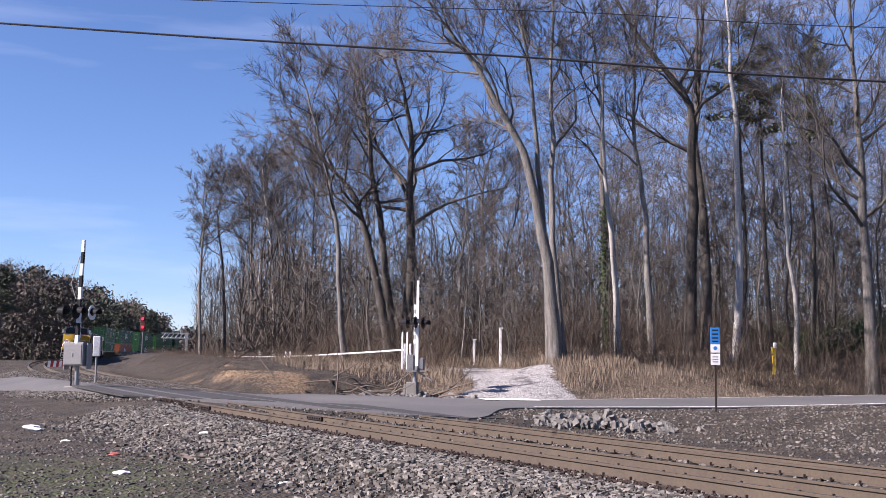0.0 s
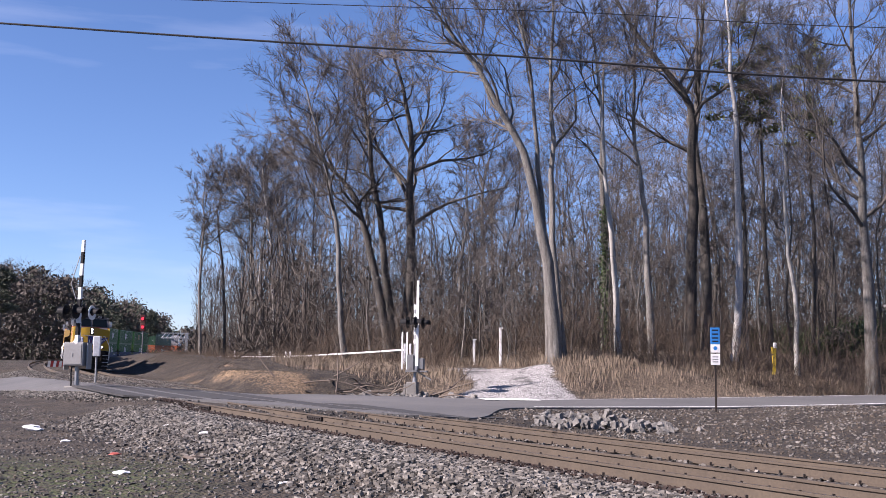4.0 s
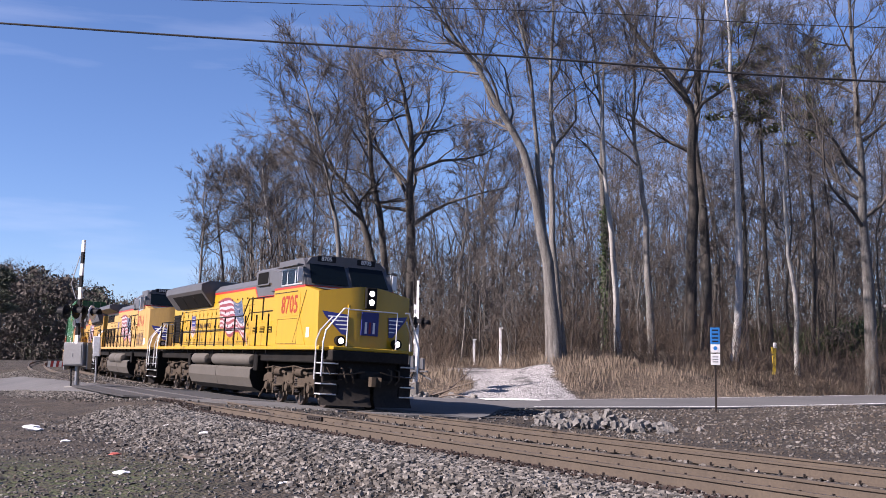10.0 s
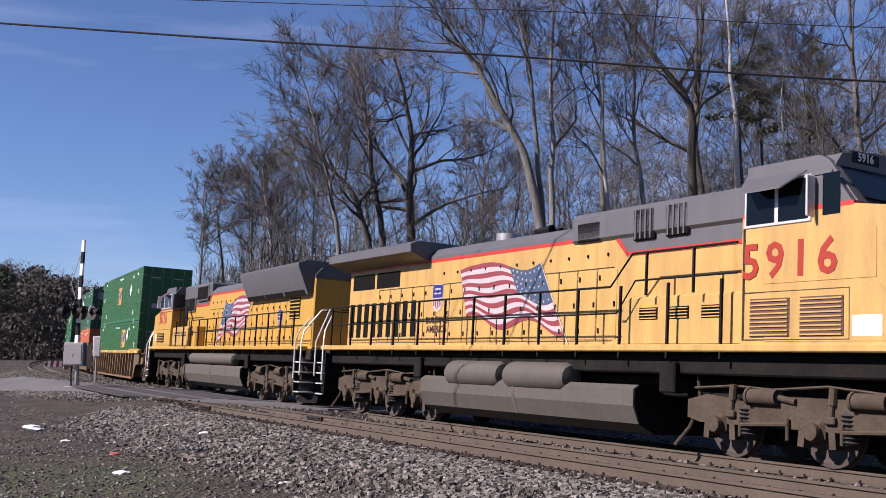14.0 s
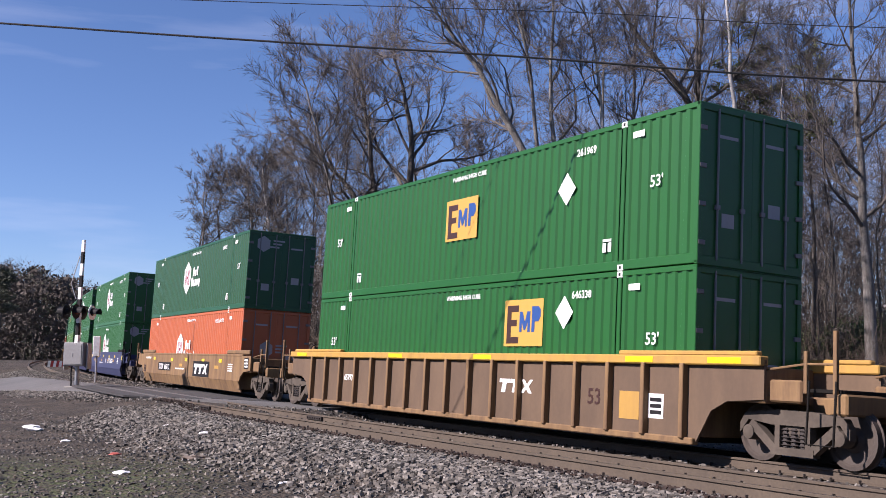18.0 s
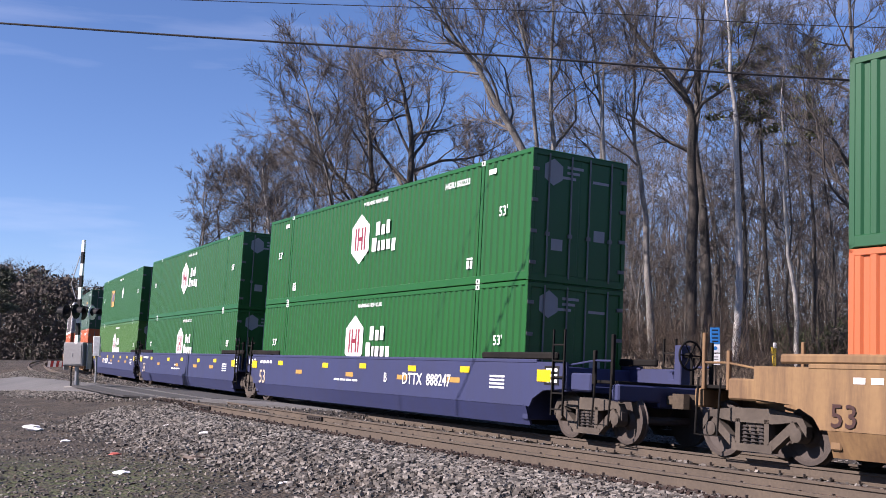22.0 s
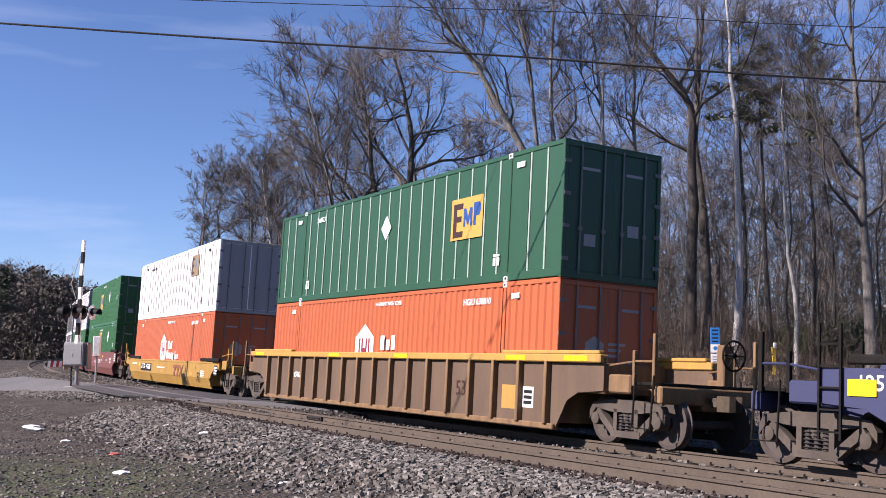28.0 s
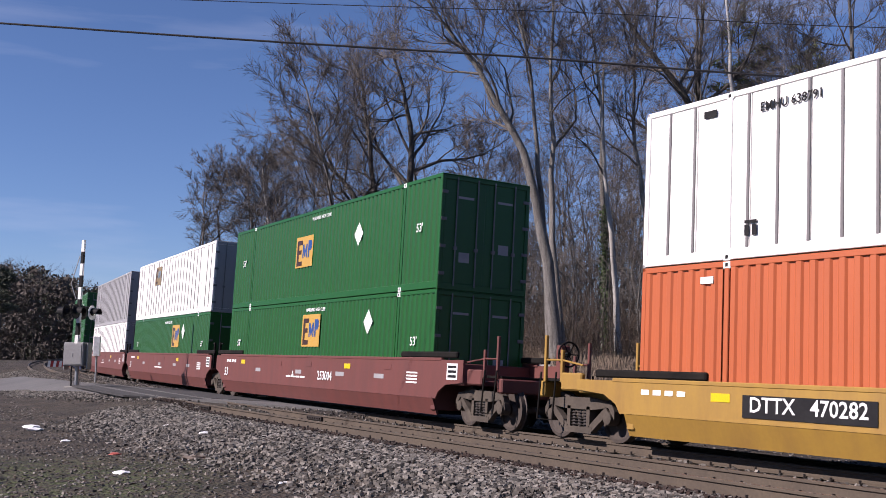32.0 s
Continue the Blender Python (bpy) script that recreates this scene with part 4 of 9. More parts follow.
def saplings():
    """Thin understorey trees that branch from low down."""
    kits = []
    for k in range(6):
        rng = random.Random(900 + k)
        h = rng.uniform(6, 11)
        spine = [(0, 0, 0)] + [(rng.uniform(-0.6, 0.6) * q, rng.uniform(-0.6, 0.6) * q, h * q) for q in (0.3, 0.6, 1.0)]
        tr, cr = grow(950 + k, spine, rng.uniform(0.05, 0.09), 14, 0.10, 0.34, (5, 4, 4), 0.85, 0.03, fine=True)
        kits.append((tr.mesh("trunk", MAT["bark" if k % 2 else "bark_dark"]), cr.mesh("crown", MAT["limb"], MAT["twig"])))
    rng = random.Random(61)
    spots = []
    while len(spots) < 52:
        if len(spots) < 38:
            y = 61.5 + 30 * rng.random() ** 1.4
            x = rng.uniform(-0.17, 0.45) * y
        else:
            y = rng.uniform(88, 150)
            x = rng.uniform(-0.24, -0.09) * y
        s, lat = track_coords([x], [y])
        if lat[0] < -16 and drive_amount(np.array([x]), np.array([y]))[0] < 0.1 and all((x - a) ** 2 + (y - b) ** 2 > 1.5 for a, b in spots):
            spots.append((x, y))
    for x, y in spots:
        t, c = kits[rng.randrange(len(kits))]
        m = Matrix.Translation((x, y, ground_at(x, y) - 0.05)) @ Matrix.Rotation(rng.uniform(0, 6.28), 4, "Z") @ Matrix.Scale(rng.uniform(0.7, 1.25), 4)
        tree_from(t, c, m, "thin bare sapling in the undergrowth", "saplings", "sapling")


def skyline(x, y):
    """Height of the distant wood's top in the direction of a place, lower towards the gap in the trees."""
    a = x / y
    deg = np.interp(a, [-0.45, -0.384, -0.354, -0.328, -0.307, -0.275, -0.262, -0.254, -0.23], [0.094, 0.088, 0.079, 0.069, 0.058, 0.053, 0.042, 0.033, 0.030])
    return max(3.0, y * (deg - 0.002 + 0.005 * math.sin(a * 210) + 0.003 * math.sin(a * 520)))


def treeline():
    """The mass of distant tree tops beyond the curve, and the depth of the wood: twigs too fine to tell apart."""
    rng = np.random.default_rng(44)
    q, green = [], []
    for i in range(2500):
        y = rng.uniform(272, 345) if i < 1500 else rng.uniform(350, 400)
        x = rng.uniform(-0.45, -0.225) * y
        s, lat = track_coords([x], [y])
        if -7 < lat[0] < 7 and i < 1500:
            continue
        z = skyline(x, y) * rng.random() ** 0.9 - 1.2
        dark = wob(np.array([x]), np.array([y]), 0.14, 2)[0] > 0.35 and x / y > -0.39
        (green if dark else q).append(leaf_cloud(rng, 44, np.array([x, y, max(z, 0.8)]), np.array([2.8, 2.8, 1.6]), 0.62))
    solo("distant_evergreens", leaf_mesh("distant_evergreens", np.concatenate(green), MAT["needles"]), None, "dark green mass of distant pine tops", "trees", "stuff")
    # an added belt of clumps outside the view, there to block low skylight
    for i in range(300):
        a = rng.uniform(radians(32), radians(328))
        r = rng.uniform(75, 125)
        x, y = r * math.sin(a), r * math.cos(a)
        s, lat = track_coords([x], [y])
        if -9 < lat[0] < 12:
            continue
        for _ in range(5):
            q.append(leaf_cloud(rng, 26, np.array([x, y, rng.uniform(1, 17)]), np.array([3.6, 3.6, 2.4]), 0.75))
    solo("distant_treeline", leaf_mesh("distant_treeline", np.concatenate(q), MAT["haze"]), None, "hazy grey-brown mass of distant bare trees", "trees", "stuff")


def wood_depth():
    """The tangle of far twigs that fills the wood's depth, finer than one could tell apart."""
    rng = np.random.default_rng(71)
    w = Wood()
    for i in range(42000):
        y = rng.uniform(84, 150)
        x = rng.uniform(-0.19, 0.49) * y
        z = 0.5 + (9.0 + 3.0 * smooth(0.0, 0.25, x / y)) * rng.random() ** 2.1
        d = turned(rng, np.array([0, 0, 1.0]), abs(rng.normal(0, 0.8)))
        p = np.array([x, y, z + 1.6])
        w.ribbons.append((p, p + d * rng.uniform(0.9, 3.2), rng.uniform(0.014, 0.055)))
    for i in range(7000):
        y = rng.uniform(120, 175)
        x = rng.uniform(-0.232, -0.12) * y
        s, lat = track_coords([x], [y])
        if lat[0] > -13:
            continue
        p = np.array([x, y, 1.8 + 11.0 * rng.random() ** 1.7])
        w.ribbons.append((p, p + turned(rng, np.array([0, 0, 1.0]), abs(rng.normal(0, 0.55))) * rng.uniform(0.9, 2.6), rng.uniform(0.015, 0.05)))
    w.add(np.array([(20.0, 150, 0), (20.0, 150, 8.0)]), np.array([0.1, 0.05]), 3)
    solo("wood_depth", w.mesh("wood_depth", MAT["haze"]), None, "tangled brown twigs deep inside the wood", "trees", "stuff")


def brush():
    """Leafless undergrowth at the foot of the wood, and dry grass on its bank."""
    w = Wood()
    rng = np.random.default_rng(12)
    for i in range(8600):
        if i >= 6400:
            q = on_track(rng.uniform(-150, -33), rng.uniform(-21, -9.5))
            x, y, hgt = q.x, q.y, rng.uniform(0.25, 1.1)
        elif i < 4900:
            y = 59 + 34 * rng.random() ** 1.7
            x = rng.uniform(-0.2, 0.46) * y
            hgt = 0.6 + 4.6 * rng.random() ** 1.6
        else:
            y = rng.uniform(74, 150)
            x = rng.uniform(-0.25, -0.1) * y
            hgt = rng.uniform(0.5, 3.0)
        s, lat = track_coords([x], [y])
        if lat[0] > (-13.5 if i < 6400 else -9.0) or drive_amount(np.array([x]), np.array([y]))[0] > 0.1:
            continue
        p = np.array([x, y, 0.0])
        d = turned(rng, np.array([0, 0, 1.0]), abs(rng.normal(0, 0.4)))
        b = wander(rng, p, d, hgt, 4, 0.2, 0.0)
        w.add(b, np.linspace(0.016, 0.006, 4), 3)
        for _ in range(3):
            k = rng.integers(1, 3)
            e = b[k] + turned(rng, d, rng.uniform(0.4, 1.1)) * hgt * rng.uniform(0.2, 0.5)
            w.ribbons.append((b[k].copy(), e, 0.008))
    # set every stem on the ground
    for key, items in w.sets.items():
        if key[0] == 4:
            P = np.array([q[0] for q in items])
            g = ground_level(P[:, 0, 0], P[:, 0, 1])
            for it, z in zip(items, g):
                it[0][:, 2] += z
    A = np.array([q[0] for q in w.ribbons])
    g = ground_level(A[:, 0], A[:, 1])
    for it, z in zip(w.ribbons, g):
        it[0][2] += z
        it[1][2] += z
    solo("brush", w.mesh("brush", MAT["brush"]), None, "tangled leafless brown undergrowth along the wood's edge", "undergrowth", "stuff")


def blades(name, x, y, rng, height, width, mat, label):
    """Flat tapering blades, a few at each spot."""
    n = len(x)
    z = ground_level(x, y) - 0.02
    a = rng.uniform(0, 6.28, n)
    h = rng.uniform(0.4, 1.0, n) * height * (0.35 + 0.65 * smooth(1.5, 6.5, y - np.interp(x, RF[:, 0], RF[:, 1])))
    lx, ly = rng.normal(0, 0.28, n) * h, rng.normal(0, 0.28, n) * h
    wx, wy = np.cos(a) * width, np.sin(a) * width
    v = np.stack([np.stack([x - wx, y - wy, z], 1), np.stack([x + wx, y + wy, z], 1),
                  np.stack([x + lx * 0.5 + wx * 0.6, y + ly * 0.5 + wy * 0.6, z + h * 0.6], 1), np.stack([x + lx * 0.5 - wx * 0.6, y + ly * 0.5 - wy * 0.6, z + h * 0.6], 1),
                  np.stack([x + lx, y + ly, z + h], 1)], 1)
    i = (np.arange(n) * 5)[:, None]
    me = bpy.data.meshes.new(name)
    me.from_pydata(v.reshape(-1, 3).tolist(), [], (i + np.array([[0, 1, 2, 3]])).tolist() + (i + np.array([[3, 2, 4]])).tolist())
    return solo(name, me, mat, label, "grass", "stuff")


def grasses():
    rng = np.random.default_rng(9)
    n = 95000
    y = 48 + 24 * rng.random(n) ** 1.25
    x = rng.uniform(-0.16, 0.46, n) * y
    behind = y - np.interp(x, RF[:, 0], RF[:, 1])
    s, lat = track_coords(x, y)
    patch = 0.35 + 0.65 * (wob(x, y, 0.5) > -0.2)
    keep = (behind > 0.9) & (lat < -9) & (drive_amount(x, y) < 0.25) & (rng.random(n) < patch * (0.25 + 0.75 * smooth(1.5, 6, behind))) & ((x > 3) | (behind > 5))
    x, y = x[keep], y[keep]
    n2 = 16000
    s2, l2 = rng.uniform(-120, -34, n2), rng.uniform(-24, -12, n2)
    th = np.interp(s2, S_AX, TH_AX)
    xb, yb = np.interp(s2, S_AX, X_AX) + l2 * np.sin(th), np.interp(s2, S_AX, Y_AX) - l2 * np.cos(th)
    kb = (rng.random(n2) < smooth(-13, -18, l2)) & (drive_amount(xb, yb) < 0.2) & (wob(xb, yb, 0.7, 4) > -0.25)
    blades("dry_grass", np.concatenate([x, xb[kb]]), np.concatenate([y, yb[kb]]), rng, 0.62, 0.014, MAT["dry_grass"], "dead tan grass on the bank before the wood")


def leaf_cloud(rng, n, centre, radius, size, flat=1.0):
    """Small leaf faces spread through a clump."""
    p = rng.normal(0, 0.5, (n, 3)) * radius + centre
    u = rng.normal(0, 1, (n, 3))
    u /= np.linalg.norm(u, axis=1, keepdims=True)
    w = np.cross(u, rng.normal(0, 1, (n, 3)))
    w /= np.linalg.norm(w, axis=1, keepdims=True) + 1e-9
    sz = size * rng.uniform(0.5, 1.2, (n, 1))
    return np.stack([p - u * sz, p + w * sz * 0.45, p + u * sz, p - w * sz * 0.45], 1).reshape(-1, 3)


def leaf_mesh(name, quads, mat):
    me = bpy.data.meshes.new(name)
    n = len(quads) // 4
    me.from_pydata(quads.tolist(), [], np.arange(n * 4).reshape(n, 4).tolist())
    me.materials.append(mat)
    return me


def pines():
    kits = []
    for k in range(3):
        rng = np.random.default_rng(300 + k)
        w, leaves = Wood(), []
        h = 18.0
        p = wander(rng, np.zeros(3), np.array([0, 0, 1.0]), h, 8, 0.02, 0.02)
        w.add(p, np.linspace(0.28, 0.05, 8), 6)
        for _ in range(34):
            g = 0.45 + 0.55 * rng.random()
            q = np.array([np.interp(g * 7, np.arange(8), p[:, c]) for c in range(3)])
            d = turned(rng, np.array([0, 0, 1.0]), rng.uniform(1.0, 1.5))
            ln = (1.25 - g) * 4.2 * rng.uniform(0.6, 1.2) + 0.5
            b = wander(rng, q, d, ln, 4, 0.1, 0.05)
            w.add(b, np.linspace(0.06, 0.02, 4), 3)
            for c in b[1:]:
                leaves.append(leaf_cloud(rng, 26, c, np.array([0.8, 0.8, 0.5]), 0.34))
        kits.append((w.mesh("trunk", MAT["bark_dark"]), leaf_mesh("crown", np.concatenate(leaves), MAT["needles"])))
    # a thin-topped one
    rng = np.random.default_rng(340)
    w, leaves = Wood(), []
    p = wander(rng, np.zeros(3), np.array([0, 0, 1.0]), 22.0, 8, 0.03, 0.02)
    w.add(p, np.linspace(0.2, 0.04, 8), 6)
    for _ in range(16):
        g = 0.70 + 0.30 * rng.random()
        q = np.array([np.interp(g * 7, np.arange(8), p[:, c]) for c in range(3)])
        b = wander(rng, q, turned(rng, np.array([0, 0, 1.0]), rng.uniform(0.9, 1.4)), rng.uniform(1.0, 2.6), 4, 0.12, 0.06)
        w.add(b, np.linspace(0.04, 0.015, 4), 3)
        for c in b[2:]:
            leaves.append(leaf_cloud(rng, 50, c, np.array([0.5, 0.5, 0.28]), 0.16))
    kits.append((w.mesh("trunk", MAT["bark_dark"]), leaf_mesh("crown", np.concatenate(leaves), MAT["pale_needles"])))
    rng = random.Random(8)
    spots = [(-83, 200, 1.0), (-88, 205, 0.95), (-94, 214, 1.0), (-99, 205, 0.9), (-72, 262, 0.85), (-82, 270, 0.8), (-78, 285, 0.82), (-85, 310, 0.8), (-104, 240, 0.9), (-112, 255, 0.95), (-86, 345, 0.85)]
    for x, y, sc in spots:
        t, c = kits[rng.randrange(3)]
        sc = min(sc, (skyline(x, y) - ground_at(x, y)) / 18.0 * rng.uniform(0.92, 1.04))
        m = Matrix.Translation((x, y, ground_at(x, y) - 0.1)) @ Matrix.Rotation(rng.uniform(0, 6.28), 4, "Z") @ Matrix.Scale(sc, 4)
        tree_from(t, c, m, "dark green pine in the distance beyond the tracks", "distant pines", "pine_tree")
    # pines whose green tops show among the bare trees
    for x, y, sc in ((18.6, 66, 0.98), (21.0, 68, 0.92), (24.6, 71, 0.95)):
        t, c = kits[3]
        m = Matrix.Translation((x, y, ground_at(x, y) - 0.1)) @ Matrix.Rotation(x, 4, "Z") @ Matrix.Scale(sc, 4)
        tree_from(t, c, m, "tall pine with a thin green top among bare trees", "pines in the wood", "pine_tree")


def evergreen_shrubs():
    rng = np.random.default_rng(5)
    for x, y, r in ((26.4, 70, 1.5), (29.0, 71, 1.6), (24.2, 72, 1.2), (29.5, 78, 1.7), (31.5, 80, 2.0), (27.2, 82, 1.5), (33.5, 78, 1.8), (35.5, 83, 1.9), (25.8, 86, 1.4)):
        q = np.concatenate([leaf_cloud(rng, 260, np.array([rng.normal(0, r * 0.5), rng.normal(0, r * 0.5), r * rng.uniform(0.4, 1.4)]), np.array([0.6, 0.6, 0.5]) * r * 0.7, 0.13) for _ in range(9)])
        ob = thing("shrub", Matrix.Translation((x, y, ground_at(x, y))), "dark evergreen shrub under the bare trees", "shrub", "evergreen shrubs")
        w = Wood()
        for _ in range(9):
            w.add(wander(rng, np.zeros(3), turned(rng, np.array([0, 0, 1.0]), rng.uniform(0.1, 0.6)), r * 1.5, 4, 0.15, 0.0), np.linspace(0.03, 0.01, 4), 4)
        part("stem", w.mesh("stem", MAT["bark_dark"]), None, ob)
        part("foliage", leaf_mesh("foliage", q, MAT["ivy"]), None, ob)
    # ivy round one trunk
    q = np.concatenate([leaf_cloud(rng, 120, np.array([0, -0.3, z]), np.array([0.28, 0.28, 0.5]), 0.10) for z in np.arange(0.5, 9.5, 0.45)])
    ob = thing("ivy_trunk", Matrix.Translation((10.0, 66, ground_at(10.0, 66))), "bare tree trunk wrapped in green ivy", "tree")
    w = Wood()
    w.add(np.array([(0, 0, -0.2), (0.1, 0, 6), (-0.1, 0, 12), (0.1, 0.1, 19)]), np.array([0.26, 0.2, 0.15, 0.05]), 8)
    part("trunk", w.mesh("trunk", MAT["bark"]), None, ob)
    part("ivy", leaf_mesh("ivy", q, MAT["ivy"]), None, ob)


build_edge_trees()
build_wood()
saplings()
treeline()
wood_depth()
far_wood()
brush()
grasses()
pines()
evergreen_shrubs()
# ---------------------------------------------------------------- trackside things
MAT.update(
    galv=material("galvanised_steel", (0.292, 0.299, 0.306), 0.5, 0.6, (0.174, 0.174, 0.174), 0.4, 15, 2.0, 0.1),
    alu=material("painted_aluminium", (0.174, 0.177, 0.181), 0.55, 0.3, (0.111, 0.111, 0.111), 0.4, 15, 2.0, 0.1),
    black=material("black_paint", (0.0125, 0.0125, 0.0139), 0.6, 0, (0.0278, 0.0278, 0.0278), 0.4, 15, 2.0, 0.05),
    white=material("white_paint", (0.75, 0.75, 0.74), 0.6, 0, (0.313, 0.299, 0.278), 0.4, 12, 2.0, 0.05),
    concrete=material("concrete", (0.188, 0.181, 0.167), 0.95, 0, (0.118, 0.108, 0.094), 0.5, 14, 2.0, 0.3),
    red=material("red_paint", (0.292, 0.0209, 0.0174), 0.5, 0, (0.209, 0.0209, 0.0209), 0.3),
    red_lamp=material("red_lamp", (0.4, 0.01, 0.01), 0.3, emit=(1.0, 0.03, 0.05), strength=0.9),
    # red lamp glow put into the colour of the distant signal's heads
    dark_red=material("signal_head_glow_red", (0.0626, 0.00418, 0.00557), 0.8, 0, (0.0348, 0.00418, 0.00557), 0.3),
    lens_off=material("dark_red_lens", (0.0696, 0.00557, 0.00557), 0.2),
    sign_blue=material("sign_blue", (0.0139, 0.153, 0.432), 0.5, 0, (0.0139, 0.111, 0.348), 0.3),
    marker_yellow=material("marker_yellow", (0.501, 0.348, 0.0139), 0.6, 0, (0.348, 0.251, 0.0348), 0.4),
    cable=material("cable_black", (0.00835, 0.00835, 0.00974), 0.7),
    clod=island_tint(material("clay_clods", (0.0661, 0.0529, 0.039), 0.95, 0, (0.122, 0.0974, 0.0731), 0.7, 9, 0.7, 0.5, 0.02), 0.45),
    scrap=island_tint(material("rust_scrap", (0.0209, 0.0118, 0.00835), 0.9, 0, (0.0383, 0.0209, 0.0139), 0.5, 9, 1.0, 0.2), 0.4),
    litter=material("litter_white", (0.78, 0.79, 0.80), 0.6, 0, (0.348, 0.348, 0.348), 0.3),
    litter_red=material("litter_red", (0.383, 0.0835, 0.0626), 0.6),
    driftwood=material("weathered_branch", (0.139, 0.111, 0.0905), 0.95, 0, (0.0696, 0.0557, 0.0418), 0.5, 20, 3, 0.5),
)


def crossing_signal(m, label, face, arm_top, cabinet, arm_lean=1.2):
    """Mast with flashers, a raised gate arm, a mechanism box and a foundation. face: turn of the lamps."""
    ob = thing("crossing_signal", m, label, "crossing signal", "crossing signals")
    part("foundation", Shape().box(-0.42, 0.16, -0.33, 0.33, -0.4, 0.42, 0.03).box(-0.58, -0.45, -0.2, 0.2, -0.3, 0.30, 0.02), MAT["concrete"], ob)
    mast = part("mast", Shape().cyl((0, 0, 0.4), (0, 0, 4.6), 0.09, 12).cyl((0, 0, 0.42), (0, 0, 0.62), 0.13, 12), MAT["galv"], ob)
    for k in range(5):
        z = 2.5 + 0.46 * k
        part("white_band", Shape().cyl((0, 0, z), (0, 0, z + 0.24), 0.094, 12), MAT["white"], mast, "white reflective band")
    cap = Shape().lathe([(0.02, 4.66), (0.09, 4.64), (0.1, 4.58)], 12, axis="z")
    part("cap", cap, MAT["galv"], mast)
    beam = part("cross_arm", Shape().cyl((-0.62, 0, 3.86), (0.62, 0, 3.86), 0.035, 8).box(-0.1, 0.1, -0.09, 0.09, 3.78, 3.94, 0.02), MAT["black"], ob)
    beam.matrix_basis = Matrix.Rotation(radians(face), 4, "Z")
    for sx in (-1, 1):
        for back in (-1, 1):
            lamp = Shape()
            y = 0.12 * back
            lamp.lathe([(0.02, y - 0.02 * back), (0.13, y), (0.14, y + 0.12 * back), (0.02, y + 0.125 * back)], 14, (sx * 0.62, 0, 3.62))
            lamp.cyl((sx * 0.62, 0, 3.62), (sx * 0.62, 0, 3.86), 0.025, 6)
            o = part("flasher", lamp, MAT["black"], ob, "black flasher lamp with hood and round backing")
            o.matrix_basis = Matrix.Rotation(radians(face), 4, "Z")
            disc = Shape().cyl((sx * 0.62, y + 0.10 * back, 3.62), (sx * 0.62, y + 0.115 * back, 3.62), 0.32, 22)
            # one disc is white: the sun on its back is put into the colour
            part("backing", disc, MAT["white" if sx > 0 and back < 0 and cabinet else "black"], o, "round backing disc")
            lens = Shape().cyl((sx * 0.62, y + 0.118 * back, 3.62), (sx * 0.62, y + 0.135 * back, 3.62), 0.105, 16)
            part("lens", lens, MAT["lens_off"], o)
            hood = Shape()
            n = 9
            pts = [(sx * 0.62 + 0.19 * math.cos(a), 3.62 + 0.19 * math.sin(a)) for a in np.linspace(-0.3, math.pi + 0.3, n)]
            for r in (0.0, 0.012):
                hood.v += [(px, y + 0.11 * back, pz + r) for px, pz in pts] + [(px, y + 0.48 * back, pz + r - 0.02) for px, pz in pts]
            hood.f += [(i, i + 1, n + i + 1, n + i) for i in range(n - 1)] + [(2 * n + i, 3 * n + i, 3 * n + i + 1, 2 * n + i + 1) for i in range(n - 1)]
            hood.f += [(n + i, n + i + 1, 3 * n + i + 1, 3 * n + i) for i in range(n - 1)]
            part("hood", hood, MAT["black"], o)
    if cabinet:
        box = part("mechanism_box", Shape().box(-0.55, 0.55, -0.30, 0.30, 1.28, 2.30, 0.04), MAT["alu"], ob, "grey sheet-metal gate mechanism box")
        part("box_door", Shape().box(-0.47, 0.47, -0.325, -0.303, 1.36, 2.22, 0.01), MAT["alu"], box)
        part("latch", Shape().box(-0.03, 0.03, -0.35, -0.325, 1.7, 1.86, 0.01), MAT["galv"], box)
        part("counterweight", Shape().box(-0.66, -0.58, -0.15, 0.15, 1.1, 2.2, 0.02), MAT["galv"], box)
        part("counterweight", Shape().box(0.58, 0.66, -0.15, 0.15, 1.15, 2.25, 0.02), MAT["galv"], box)
        part("conduit", Shape().tube([(-0.2, -0.1, 1.28), (-0.22, -0.12, 1.0), (-0.12, -0.2, 0.6), (-0.15, -0.15, 0.2)], 0.035, 6), MAT["black"], ob)
    else:
        frame = Shape().box(-0.5, 0.7, -0.25, 0.25, 0.95, 1.05, 0.02).box(-0.42, -0.05, -0.2, 0.2, 1.05, 1.9, 0.03).box(0.15, 0.5, -0.2, 0.2, 1.1, 1.7, 0.03)
        part("gate_mechanism", frame, MAT["alu"], ob, "grey gate mechanism on a bracket")
        part("support", Shape().cyl((0.1, 0, 1.0), (0.9, -0.1, 0.55), 0.04, 6), MAT["galv"], ob)
        for x in (-0.72, -0.45):
            part("counterweight_bar", Shape().box(x - 0.04, x + 0.04, -0.03, 0.03, 1.1, 3.1, 0.01), MAT["white"], ob, "white upright bar")
    z0 = 2.1 if cabinet else 1.3
    segs = 9
    ga = part("gate_arm", Shape().box(0.06, 0.20, -0.32, -0.17, z0 - 0.25, z0, 0.02), MAT["galv"], ob, "raised gate arm with its clamp")
    for k in range(segs):
        a, b = k / segs, (k + 1) / segs
        x0, x1 = 0.13 + arm_lean * 0.05 * a, 0.13 + arm_lean * 0.05 * b
        w = 0.085 - 0.02 * a
        za, zb = z0 + (arm_top - z0) * a, z0 + (arm_top - z0) * b
